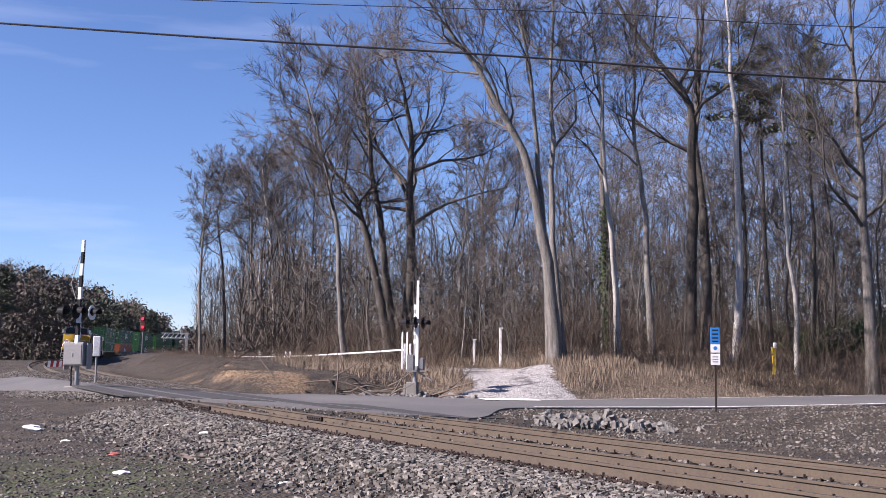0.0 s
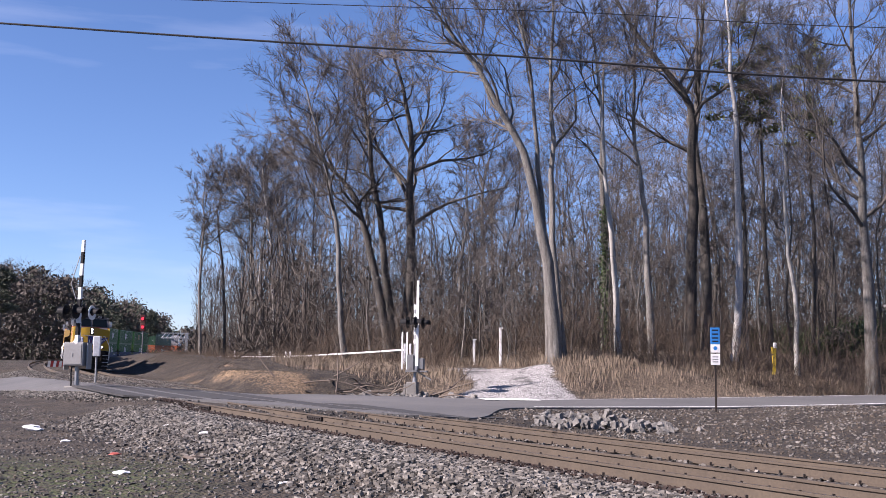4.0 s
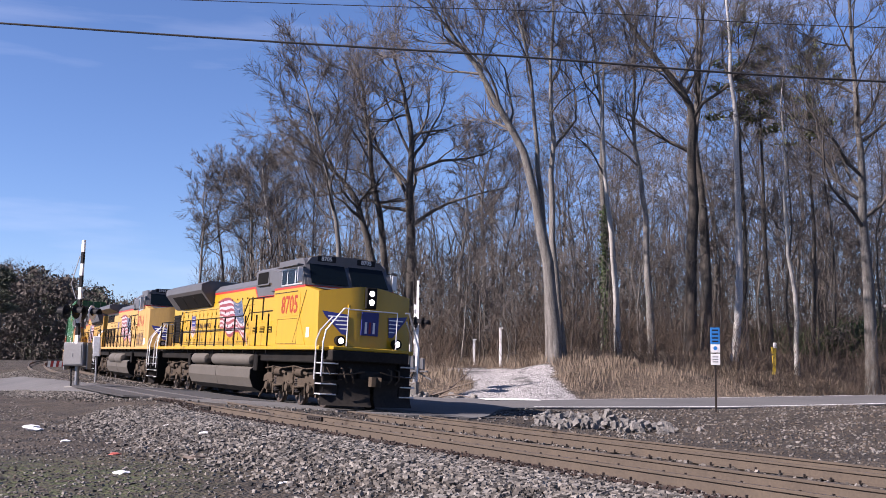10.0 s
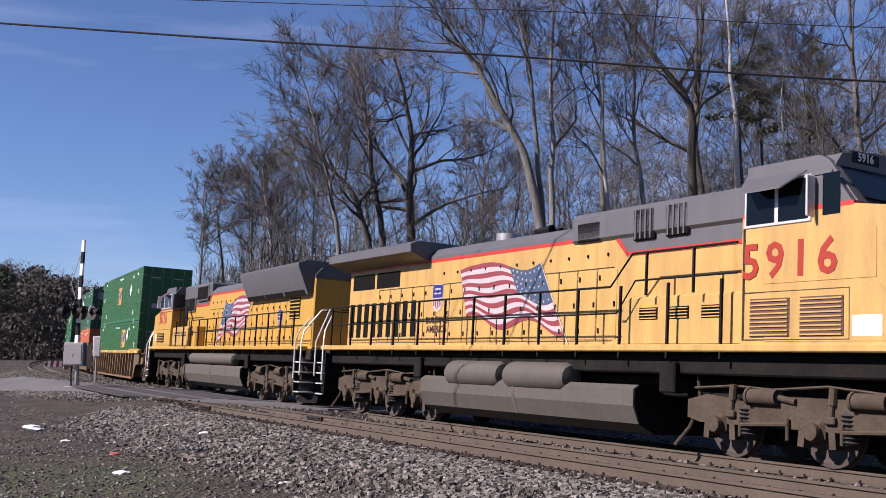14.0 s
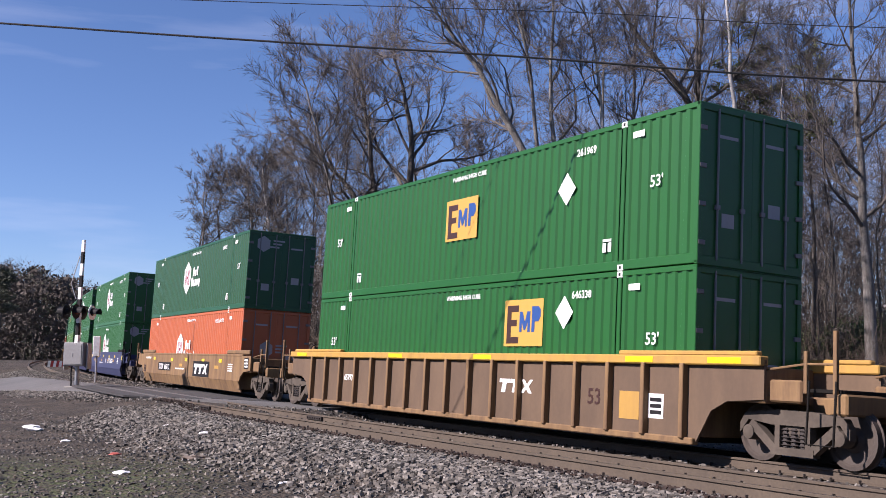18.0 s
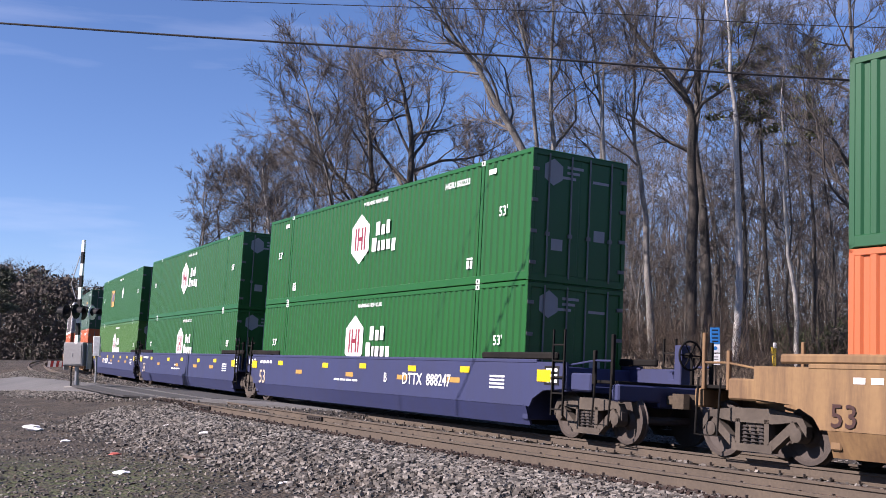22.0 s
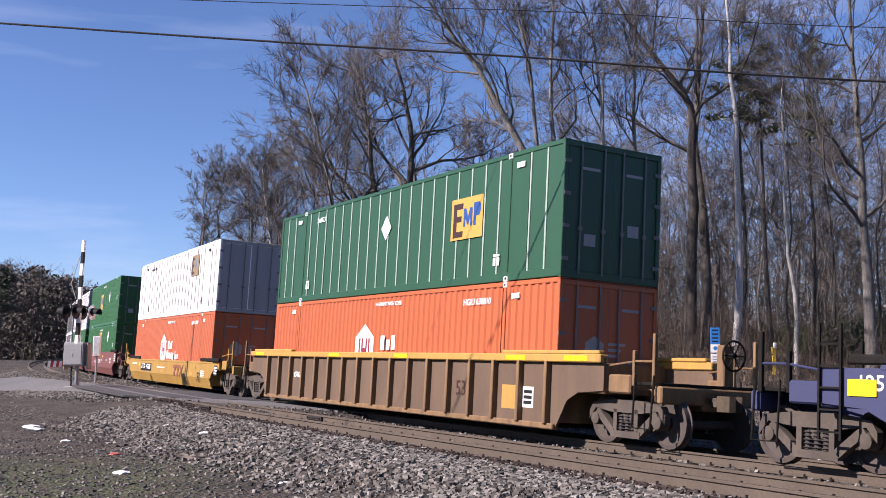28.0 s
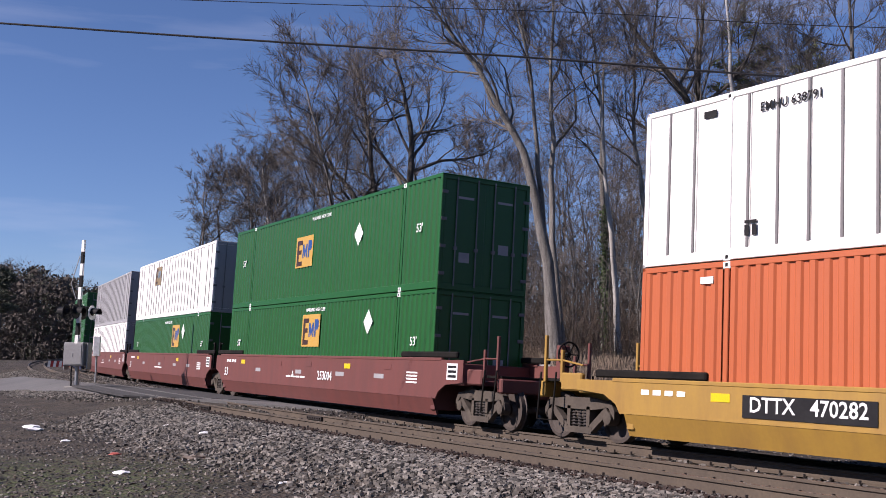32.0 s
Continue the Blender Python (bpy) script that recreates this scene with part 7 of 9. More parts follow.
                sh.v = [(a, side * 1.46, 4.12), (b, side * 1.46, 4.12), (b, side * 1.02, 3.52), (a + 0.25 * (a < -8), side * 1.02, 3.52), (a, side * 1.40, 4.14), (b, side * 1.40, 4.14), (b, side * 0.96, 3.54), (a + 0.25 * (a < -8), side * 0.96, 3.54)]
                sh.f = [(0, 1, 2, 3), (7, 6, 5, 4), (0, 4, 5, 1), (1, 5, 6, 2), (2, 6, 7, 3), (3, 7, 4, 0)]
                part("radiator_grille", sh, MAT["grille"], ob, "black mesh radiator intake")
            louvre(ob, -9.95, -8.75, 2.02, 3.30, side, y, 9, "grille", "under_black")
            part("fan_wheel", Shape().lathe([(0.42, 0.0), (0.45, 0.02), (0.42, 0.04)], 20, (-8.2, y + side * 0.02, 2.98)).cyl((-8.2, y, 2.98), (-8.2, y + side * 0.07, 2.98), 0.10, 10), Y, ob)
            part("handbrake_spokes", Shape().box(-8.62, -7.78, *sorted((y + side * 0.03, y + side * 0.05)), 2.95, 3.01).box(-8.23, -8.17, *sorted((y + side * 0.03, y + side * 0.05)), 2.56, 3.40), Y, ob)
            part("recess", Shape().box(-8.7, -7.7, *sorted((y, y + side * 0.006)), 2.0, 3.42), MAT["under_black"], ob)
        elif kind == 1:
            for k in range(9):
                part("side_vent", Shape().box(-9.9 + 0.46 * k, -9.64 + 0.46 * k, *sorted((y, y + side * 0.02)), 2.1, 3.05, 0.01), MAT["grille"], ob, "dark upright vent")
            for a in (-9.8, -8.3):
                part("radiator_grille", Shape().box(a, a + 1.35, *sorted((y, y + side * 0.02)), 3.45, 3.88, 0.01), MAT["grille"], ob, "black mesh radiator intake")
        else:
            for a in (-9.8, -7.7, -5.7):
                sh = Shape()
                b = a + 1.95
                sh.v = [(a, side * 1.44, 4.36), (b, side * 1.44, 4.36), (b, side * 1.10, 3.48), (a, side * 1.10, 3.48), (a, side * 1.38, 4.38), (b, side * 1.38, 4.38), (b, side * 1.04, 3.50), (a, side * 1.04, 3.50)]
                sh.f = [(0, 1, 2, 3), (7, 6, 5, 4), (0, 4, 5, 1), (1, 5, 6, 2), (2, 6, 7, 3), (3, 7, 4, 0)]
                part("radiator_grille", sh, MAT["grille"], ob, "black mesh radiator intake")
            louvre(ob, -8.9, -7.9, 2.75, 3.45, side, y, 6)
        # blower housings and vents of the upper hood
        if kind == 0:
            gp = part("blower_grille", Shape().box(2.45, 3.75, *sorted((side * 0.98, side * 1.02)), 4.02, 4.55, 0.015), MAT["loco_grey"], ob, "framed black upper hood grille")
            part("mesh_panel", Shape().box(2.52, 3.68, *sorted((side * 1.02, side * 1.026)), 4.08, 4.49), MAT["grille"], gp)
            part("roof_hatch", Shape().box(4.1, 4.9, *sorted((side * 0.95, side * 1.03)), 3.75, 4.5, 0.02), MAT["loco_grey"], ob)
        elif kind == 1:
            part("upper_vent", Shape().box(0.85, 1.6, *sorted((side * 0.95, side * 1.0)), 3.95, 4.35, 0.02), MAT["grille"], ob)
            for a in (2.6, 3.5):
                part("upper_vent", Shape().box(a, a + 0.6, *sorted((side * 0.95, side * 1.0)), 3.85, 4.45, 0.02), MAT["grille"], ob)
                for k in range(4):
                    part("slat", Shape().box(a + 0.06 + 0.14 * k, a + 0.1 + 0.14 * k, *sorted((side * 1.0, side * 1.02)), 3.87, 4.43), MAT["loco_grey"], ob)
        else:
            gp = part("blower_grille", Shape().box(2.25, 4.05, *sorted((side * 1.0, side * 1.03)), 3.80, 4.46, 0.015), MAT["loco_grey"], ob, "framed black upper hood grille")
            part("mesh_panel", Shape().box(2.32, 3.98, *sorted((side * 1.03, side * 1.036)), 3.86, 4.40), MAT["grille"], gp)
            for q in range(8):
                part("slat", Shape().box(2.32, 3.98, *sorted((side * 1.036, side * 1.046)), 3.90 + 0.064 * q, 3.912 + 0.064 * q), MAT["under_black"], gp)
            gp = part("side_grille", Shape().box(4.45, 5.65, *sorted((side * 0.95, side * 0.99)), 3.38, 4.08, 0.015), MAT["loco_grey"], ob, "framed black grille panel")
            part("mesh_panel", Shape().box(4.52, 5.58, *sorted((side * 0.99, side * 0.996)), 3.44, 4.02), MAT["grille"], gp)
            # no opening here: a flat black plate paints the door recess's shade
            part("cab_passage", Shape().box(5.75, 6.39, *sorted((side * 0.95, side * 0.975)), 2.3, 4.42, 0.01), MAT["under_black"], ob, "dark doorway behind the cab")
            part("walkway_box", Shape().box(3.6, 4.88, *sorted((side * 0.95, side * 1.46)), 1.86, 2.68, 0.05), MAT["loco_cream"], ob, "pale yellow battery box with slots")
            part("walkway_box", Shape().box(4.92, 6.2, *sorted((side * 0.95, side * 1.46)), 1.86, 2.68, 0.05), MAT["loco_cream"], ob, "yellow battery box with slots")
            for cx in (3.75, 4.95):
                for k in range(4):
                    part("slot", Shape().box(cx + 0.25 * k, cx + 0.2 + 0.25 * k, *sorted((side * 1.455, side * 1.467)), 2.40, 2.46), MAT["seam"], ob)
                    part("slot", Shape().box(cx + 0.25 * k, cx + 0.2 + 0.25 * k, *sorted((side * 1.455, side * 1.467)), 2.29, 2.35), MAT["seam"], ob)
    # roof equipment
    if kind == 0:
        part("radiator_housing", Shape().prism([(-1.5, 4.16), (-1.5, 4.40), (-1.15, 4.56), (1.15, 4.56), (1.5, 4.40), (1.5, 4.16), (1.0, 3.55), (-1.0, 3.55)], -9.6, -3.45, "x"), MAT["loco_grey"], ob, "flared grey radiator housing")
        part("dynamic_brake", Shape().box(2.2, cab0, -1.0, 1.0, 4.0, 4.62, 0.08), MAT["loco_grey"], ob, "grey raised hood section behind the cab")
        part("exhaust", Shape().box(-0.6, 0.6, -0.35, 0.35, 4.3, 4.55, 0.03), MAT["under_black"], ob)
        part("horn", Shape().cyl((2.9, -0.3, 4.62), (2.9, -0.3, 4.78), 0.03, 6).cyl((2.7, -0.3, 4.8), (3.3, -0.3, 4.8), 0.07, 8, 0.11).cyl((2.7, -0.1, 4.8), (3.2, -0.1, 4.8), 0.06, 8, 0.1), MAT["under_black"], ob)
    elif kind == 1:
        part("radiator_wing", Shape().prism([(-1.5, 4.22), (-1.5, 4.42), (-1.3, 4.52), (1.3, 4.52), (1.5, 4.42), (1.5, 4.22), (0.95, 4.02), (-0.95, 4.02)], -10.4, -5.4, "x"), MAT["loco_grey"], ob, "thin overhanging grey radiator wing")
        part("upper_hood", Shape().box(0.6, cab0, -1.0, 1.0, 3.9, 4.55, 0.10), MAT["loco_grey"], ob, "grey raised hood section behind the cab")
        part("exhaust", Shape().cyl((-3.2, 0, 4.3), (-3.2, 0, 4.62), 0.3, 16), MAT["galv"], ob)
        part("horn", Shape().cyl((-1.6, -0.3, 4.5), (-1.0, -0.3, 4.5), 0.07, 8, 0.11).cyl((-1.6, -0.1, 4.46), (-0.9, -0.1, 4.46), 0.06, 8, 0.1), MAT["under_black"], ob)
    else:
        part("radiator_housing", Shape().prism([(-1.48, 4.36), (-1.48, 4.46), (-1.2, 4.56), (1.2, 4.56), (1.48, 4.46), (1.48, 4.36), (1.1, 3.5), (-1.1, 3.5)], -10.0, -3.7, "x"), MAT["loco_grey"], ob, "flared grey radiator housing")
        part("upper_hood", Shape().box(2.0, cab0, -1.0, 1.0, 3.9, 4.56, 0.08), MAT["loco_grey"], ob, "grey raised hood section behind the cab")
    # cab
    cf = 8.8 if kind == 0 else 8.05 if kind == 1 else 8.7
    zt = 4.62 if kind == 0 else 4.72 if kind == 1 else 4.52
    belt = 3.66 if kind == 0 else 3.86 if kind == 1 else 3.46
    w = 1.5
    part("cab_lower", Shape().prism([(cab0, 1.84), (cf, 1.84), (cf, belt), (cab0, belt)], -w, w), Y, ob, "yellow lower cab wall")
    part("cab_stripe", Shape().box(cab0 - 0.003, cf + 0.003, -w - 0.003, w + 0.003, belt, belt + 0.07), MAT["loco_red"], ob)
    up = [(cab0, belt + 0.07), (cf, belt + 0.07), (cf - 0.52, zt - 0.10), (cf - 0.7, zt), (cab0, zt)]
    part("cab_upper", Shape().prism(up, -w + 0.10, w - 0.10).prism([(cab0, belt + 0.07), (cf - 0.03, belt + 0.07), (cf - 0.35, zt - 0.35), (cab0, zt - 0.35)], -w, w), MAT["loco_grey"], ob, "grey upper cab and roof")
    part("cab_roof", Shape().prism([(-w + 0.05, zt - 0.32), (-w + 0.3, zt + 0.02), (-0.5, zt + 0.12), (0.5, zt + 0.12), (w - 0.3, zt + 0.02), (w - 0.05, zt - 0.32)], cab0 - 0.1, cf - 0.45, "x"), MAT["loco_grey"], ob)
    for side in (-1, 1):
        y = side * w
        ws = ((6.65, 7.1), (7.2, 7.85), (7.95, 8.45)) if kind == 0 else ((6.0, 6.58), (6.66, 7.24)) if kind == 1 else ((6.75, 7.15), (7.25, 7.95), (8.1, 8.5))
        wz = belt + 0.15 if kind != 1 else belt - 0.12
        for a, b in ws:
            fr = part("window_frame", Shape().box(a - 0.05, b + 0.05, *sorted((y, y + side * 0.02)), wz - 0.05, zt - 0.30, 0.01), MAT["rail_silver"], ob, "silver cab window frame")
            part("pane", Shape().box(a, b, *sorted((y + side * 0.02, y + side * 0.026)), wz, zt - 0.35), MAT["window"], fr)
        if kind == 0:
            part("sunshade", Shape().box(ws[0][0] - 0.1, ws[-1][1] + 0.1, *sorted((y, y + side * 0.22)), zt - 0.28, zt - 0.24), MAT["loco_grey"], ob)
        else:
            a, b = (5.95, 7.2) if kind == 1 else (7.1, 8.1)
            aw = Shape().add([(a, y, zt - 0.22), (b, y, zt - 0.22), (b - 0.22, y + side * 0.34, zt - 0.50), (a + 0.22, y + side * 0.34, zt - 0.50), (a, y, zt - 0.25), (b, y, zt - 0.25), (b - 0.22, y + side * 0.34, zt - 0.53), (a + 0.22, y + side * 0.34, zt - 0.53)], [(0, 1, 2, 3), (7, 6, 5, 4), (0, 4, 5, 1), (1, 5, 6, 2), (2, 6, 7, 3), (3, 7, 4, 0)])
            part("awning", aw, MAT["shade_brown" if kind == 2 else "loco_grey"], ob, "sloping sunshade over the cab window", smooth=False)
        if kind == 1:
            part("quarter_window", Shape().box(7.50, 7.82, *sorted((y, y + side * 0.012)), wz + 0.02, zt - 0.33, 0.01), MAT["window"], ob, "dark rounded cab window")
        part("mirror", Shape().box(ws[-1][1] + 0.1, ws[-1][1] + 0.14, *sorted((y + side * 0.03, y + side * 0.2)), wz, zt - 0.35, 0.01), MAT["rail_silver"], ob)
        sign_on(ob, lettering(number, 0.55, 0.016, 1.28 if kind == 1 else 1.0), MAT["number_red"], 7.5 if kind == 0 else 6.85 if kind == 1 else 8.05, 3.12, y + side * 0.012, side, "road_number", "dark red road number")
        for sx0, sx1, sz0, sz1 in ((6.4, 8.3, 1.9, 2.7), (6.0, 8.2, 3.54, 3.57)) if kind == 0 else ((5.95, 8.0, 1.9, 2.66), (5.93, 5.97, 1.9, 3.7)) if kind == 1 else ((6.45, 8.9, 1.9, 2.62), (6.5, 8.9, 3.40, 3.43)):
            fr = Shape()
            for a0, a1, b0, b1 in ((sx0, sx1, sz0, sz0 + 0.014), (sx0, sx1, sz1 - 0.014, sz1), (sx0, sx0 + 0.014, sz0 + 0.014, sz1 - 0.014), (sx1 - 0.014, sx1, sz0 + 0.014, sz1 - 0.014)):
                fr.box(a0, a1, *sorted((y + side * 0.004, y + side * 0.0105)), b0, b1)
            part("panel_seam", fr, MAT["seam"], ob, "dark seam round a cab panel")
        if kind == 0:
            dg = Shape()
            bar(dg, 8.0, 1.95, 8.95, 3.55, 0.022, *sorted((y + side * 0.004, y + side * 0.012)))
            part("panel_seam", dg, MAT["seam"], ob)
        part("cab_door", Shape().box(6.35, 8.45, *sorted((y, y + side * 0.008)), 2.78, 3.50, 0.004), Y, ob)
        part("lower_panel", Shape().prism([(6.4, 1.88), (9.1, 1.88), (8.5, 2.7), (6.4, 2.7)], *sorted((y, y + side * 0.008))), Y, ob)
        part("notice", Shape().box(9.15, 9.4, *sorted((y + side * 0.004, y + side * 0.012)), 2.1, 2.4) if kind != 1 else Shape().box(8.05, 8.55, *sorted((y, y + side * 0.012)), 1.95, 2.25), MAT["c_mark"], ob)
        if kind == 1:
            for gx in (6.2, 7.2):
                louvre(ob, gx - 0.1, gx + 0.7, 1.95, 2.55, side, y + side * 0.008, 9, "shade_brown", yellow)
        if kind == 2:
            louvre(ob, 7.6, 9.0, 2.0, 2.45, side, y + side * 0.008, 6, "grille", yellow)
    # nose
    nz = belt - 0.02
    nf = 10.45 if kind == 0 else 9.8 if kind == 1 else 10.2
    nose = [(cf, -1.5), (nf - 0.30, -1.5), (nf - 0.03, -0.66), (nf + 0.06, -0.3), (nf + 0.06, 0.3), (nf - 0.03, 0.66), (nf - 0.30, 1.5), (cf, 1.5)]
    tops = [nz + 0.04, nz - 0.16, nz - 0.02, nz + 0.03, nz + 0.03, nz - 0.02, nz - 0.16, nz + 0.04]
    k = len(nose)
    sh = Shape()
    sh.v = [(x, y, 1.84) for x, y in nose] + [(x - (0.14 if x > cf else 0.0), y, h) for (x, y), h in zip(nose, tops)]
    sh.f = [tuple(range(k - 1, -1, -1)), (k, k + 1, k + 6, k + 7), (k + 1, k + 2, k + 5, k + 6), (k + 2, k + 3, k + 4, k + 5)] + [(i, (i + 1) % k, (i + 1) % k + k, i + k) for i in range(k)]
    nose_ob = part("nose", sh, Y, ob, "blunt yellow nose with angled corners")
    part("anti_glare", Shape().add([(cf + 0.02, -1.3, nz + 0.048), (nf - 0.6, -1.3, nz - 0.08), (nf - 0.6, 1.3, nz - 0.08), (cf + 0.02, 1.3, nz + 0.048)], [(0, 1, 2, 3)]), MAT["loco_grey"], nose_ob, "grey anti-glare panel on the nose top")
    # windshields on the sloping front
    for side in (-1, 1):
        gl = Shape()
        p0, p1 = Vector((cf + 0.012, 0, belt + 0.14)), Vector((cf - 0.50, 0, zt - 0.14))
        for a, b in ((0.07, 1.30),):
            q = [(p0.x, side * a, p0.z), (p0.x, side * b, p0.z), (p1.x + 0.02, side * (b - 0.06), p1.z), (p1.x + 0.02, side * a, p1.z)]
            n0 = len(gl.v)
            gl.v += q + [(x - 0.02, y, z - 0.01) for x, y, z in q]
            gl.f += [tuple(n0 + i for i in f) for f in ((0, 1, 2, 3), (7, 6, 5, 4), (0, 4, 5, 1), (1, 5, 6, 2), (2, 6, 7, 3), (3, 7, 4, 0))]
        part("windshield", gl, MAT["window"], ob, "dark windshield panes")
        nb = part("number_board", Shape().box(cf - 0.72, cf - 0.44, *sorted((side * 0.35, side * 1.0)), zt - 0.10, zt + 0.10, 0.02), MAT["black"], ob, "black number board")
        me = lettering(number, 0.13, 0.003)
        me.materials.append(MAT["c_mark"])
        o = part("board_number", me, None, nb)
        o.matrix_basis = Matrix.Translation((cf - 0.435, side * 0.68, zt)) @ Matrix(((0, 0, 1, 0), (1, 0, 0, 0), (0, 1, 0, 0), (0, 0, 0, 1)))
        # painted wing on the nose, lying on the angled corner face
        ax = Vector((0.27, side * -0.84, 0)).normalized()
        nv = Vector((0.84, side * 0.27, 0)).normalized()
        wing = part("wing_emblem", Shape().prism([(0.10, 0.34), (0.88, 0.26), (0.88, -0.34), (0.72, -0.34), (0.60, -0.22), (0.48, -0.10), (0.34, 0.04), (0.20, 0.18)], 0, 0.006, "z"), MAT["loco_blue"], ob, "painted blue wing with white stripes")
        wm = Matrix((ax, Vector((0, 0, 1)), nv)).transposed().to_4x4()
        wm.translation = Vector((nf - 0.345, side * 1.5, 2.55)) + nv * 0.012
        wing.matrix_basis = wm @ Matrix.Rotation(radians(-4.5), 4, "X")
        for j in range(4):
            part("wing_stripe", Shape().box(0.28 + 0.12 * j, 0.86, 0.17 - 0.12 * j, 0.205 - 0.12 * j, 0.006, 0.009), MAT["c_mark"], wing)
        dl = part("ditch_light", Shape().cyl((xf + 0.18, side * 0.92, 2.02), (xf + 0.36, side * 0.92, 2.02), 0.15, 16).box(xf + 0.2, xf + 0.3, *sorted((side * 0.86, side * 0.98)), 1.8, 2.0), MAT["under_black"], ob, "ditch light on the front deck")
        part("lens", Shape().cyl((xf + 0.362, side * 0.92, 2.02), (xf + 0.372, side * 0.92, 2.02), 0.085, 16), MAT["ditch"] if kind == 0 else MAT["c_grey"], dl)
        # steps, end handrails
        for sx, xe in ((1, xf), (-1, xr)):
            st = part("step_well", Shape().box(*sorted((xe - sx * 0.05, xe + sx * 0.50)), *sorted((side * 0.95, side * 1.0)), 0.40, 1.64, 0.01).box(*sorted((xe - sx * 0.09, xe - sx * 0.05)), *sorted((side * 0.98, side * 1.5)), 0.40, 1.64, 0.01), MAT["under_black"], ob, "black boarding steps")
            for q in range(4):
                part("tread", Shape().box(*sorted((xe + sx * 0.0, xe + sx * 0.48)), *sorted((side * 1.0, side * 1.52)), 0.42 + 0.30 * q, 0.46 + 0.30 * q, 0.008), MAT["rail_silver"], st)
            for q in (0.0, 0.55):
                part("grab_rail", Shape().tube([(xe + sx * q, side * 1.55, 0.95), (xe + sx * q, side * 1.55, 1.95), (xe + sx * (q - 0.08), side * 1.45, 2.3), (xe + sx * (q - 0.30 + 0.55), side * 1.05, 2.95), (xe + sx * (q - 0.25 + 0.55), side * 0.9, 2.95)] if q else [(xe, side * 1.55, 0.85), (xe, side * 1.55, 2.0), (xe + sx * 0.1, side * 1.48, 2.3), (xe + sx * 0.32, side * 1.2, 2.72)], 0.026, 6), MAT["rail_silver"], ob, "silver bent grab rail")
    hl = part("headlight", Shape().box(nf - 0.08, nf + 0.09, -0.17, 0.17, nz - 0.62, nz + 0.02, 0.02), MAT["under_black"], ob, "twin headlight in a black surround")
    for dz in (-0.42, -0.16):
        part("lens", Shape().cyl((nf + 0.092, 0, nz + dz), (nf + 0.10, 0, nz + dz), 0.085, 16), MAT["headlight"] if kind == 0 else MAT["c_grey"], hl)
    part("nose_hinge", Shape().box(nf - 0.05, nf + 0.03, -0.70, -0.64, 2.1, 2.2).box(nf - 0.08, nf + 0.02, -0.70, -0.64, 3.0, 3.1), Y, ob)
    np_ = part("nose_panel", Shape().box(nf + 0.02, nf + 0.07, -0.28, 0.28, 2.22, 2.92, 0.01), MAT["loco_blue"], ob, "blue shield on the nose")
    for q in range(3):
        part("shield_bar", Shape().box(nf + 0.07, nf + 0.076, -0.17 + 0.13 * q, -0.10 + 0.13 * q, 2.28, 2.62), MAT["c_mark" if q != 1 else "logo_red"], np_)
    for sx, xe in ((1, xf), (-1, xr)):
        part("anticlimber", Shape().box(*sorted((xe + sx * 0.1, xe + sx * 0.55)), -1.25, 1.25, 1.42, 1.74, 0.03), MAT["pilot"], ob)
        part("deck_end", Shape().box(*sorted((xe + sx * 0.1, xe + sx * 0.53)), -1.22, 1.22, 1.742, 1.85, 0.02), Y, ob)
        part("pilot", Shape().box(*sorted((xe + sx * 0.22, xe + sx * 0.34)), -1.42, 1.42, 0.50, 1.45, 0.03), MAT["pilot"], ob, "black end sheet")
        part("coupler_pocket", Shape().box(*sorted((xe + sx * 0.34, xe + sx * 0.62)), -0.36, 0.36, 0.62, 1.16, 0.05), MAT["pilot"], ob, "coupler pocket in the end sheet")
        for sy in (-1, 1):
            # each blade sweeps back from the middle and curls forward at its foot
            bl = Shape()
            prof = [(0.02, 0.92), (-0.05, 0.74), (-0.06, 0.52), (0.0, 0.30), (0.12, 0.13)]
            for y_, x_ in ((0.06, 0.80), (0.75, 0.62), (1.46, 0.36)):
                top_cut = 0.0 if y_ < 1 else 0.16
                bl.v += [(xe + sx * (x_ + dx), sy * y_, z - top_cut * (z - 0.13)) for dx, z in prof] + [(xe + sx * (x_ + dx - 0.05), sy * y_, z - top_cut * (z - 0.13)) for dx, z in prof]
            for c in range(2):
                for q in range(4):
                    for o_ in (0, 5):
                        bl.f.append((c * 10 + o_ + q, c * 10 + o_ + q + 1, c * 10 + 10 + o_ + q + 1, c * 10 + 10 + o_ + q))
                bl.f += [(c * 10, c * 10 + 5, c * 10 + 15, c * 10 + 10), (c * 10 + 4, c * 10 + 9, c * 10 + 19, c * 10 + 14)]
            part("plow_blade", bl, MAT["pilot"], ob, "dusty curved snow-plow blade")
            part("uncoupling_lever", Shape().tube([(xe + sx * 0.60, sy * 1.40, 1.22), (xe + sx * 0.66, sy * 1.30, 1.02), (xe + sx * 0.70, sy * 0.70, 1.05), (xe + sx * 0.72, sy * 0.25, 1.14)], 0.022, 6), MAT["truck_grey"], ob)
        for hy in (-0.7, -0.5, 0.5, 0.7):
            part("air_hose", Shape().tube([(xe + sx * 0.34, hy * 1.3, 1.25), (xe + sx * 0.62, hy * 1.3, 1.2), (xe + sx * 0.72, hy * 1.25, 0.95), (xe + sx * 0.66, hy * 1.1, 0.80)], 0.03, 6), MAT["truck_grey"], ob)
        part("end_rail", Shape().tube([(xe + sx * 0.5, -0.8, 1.86), (xe + sx * 0.5, -0.8, 2.95), (xe + sx * 0.5, 0.8, 2.95), (xe + sx * 0.5, 0.8, 1.86)], 0.022, 6), MAT["rail_silver"] if sx > 0 else MAT["under_black"], ob)
    return ob


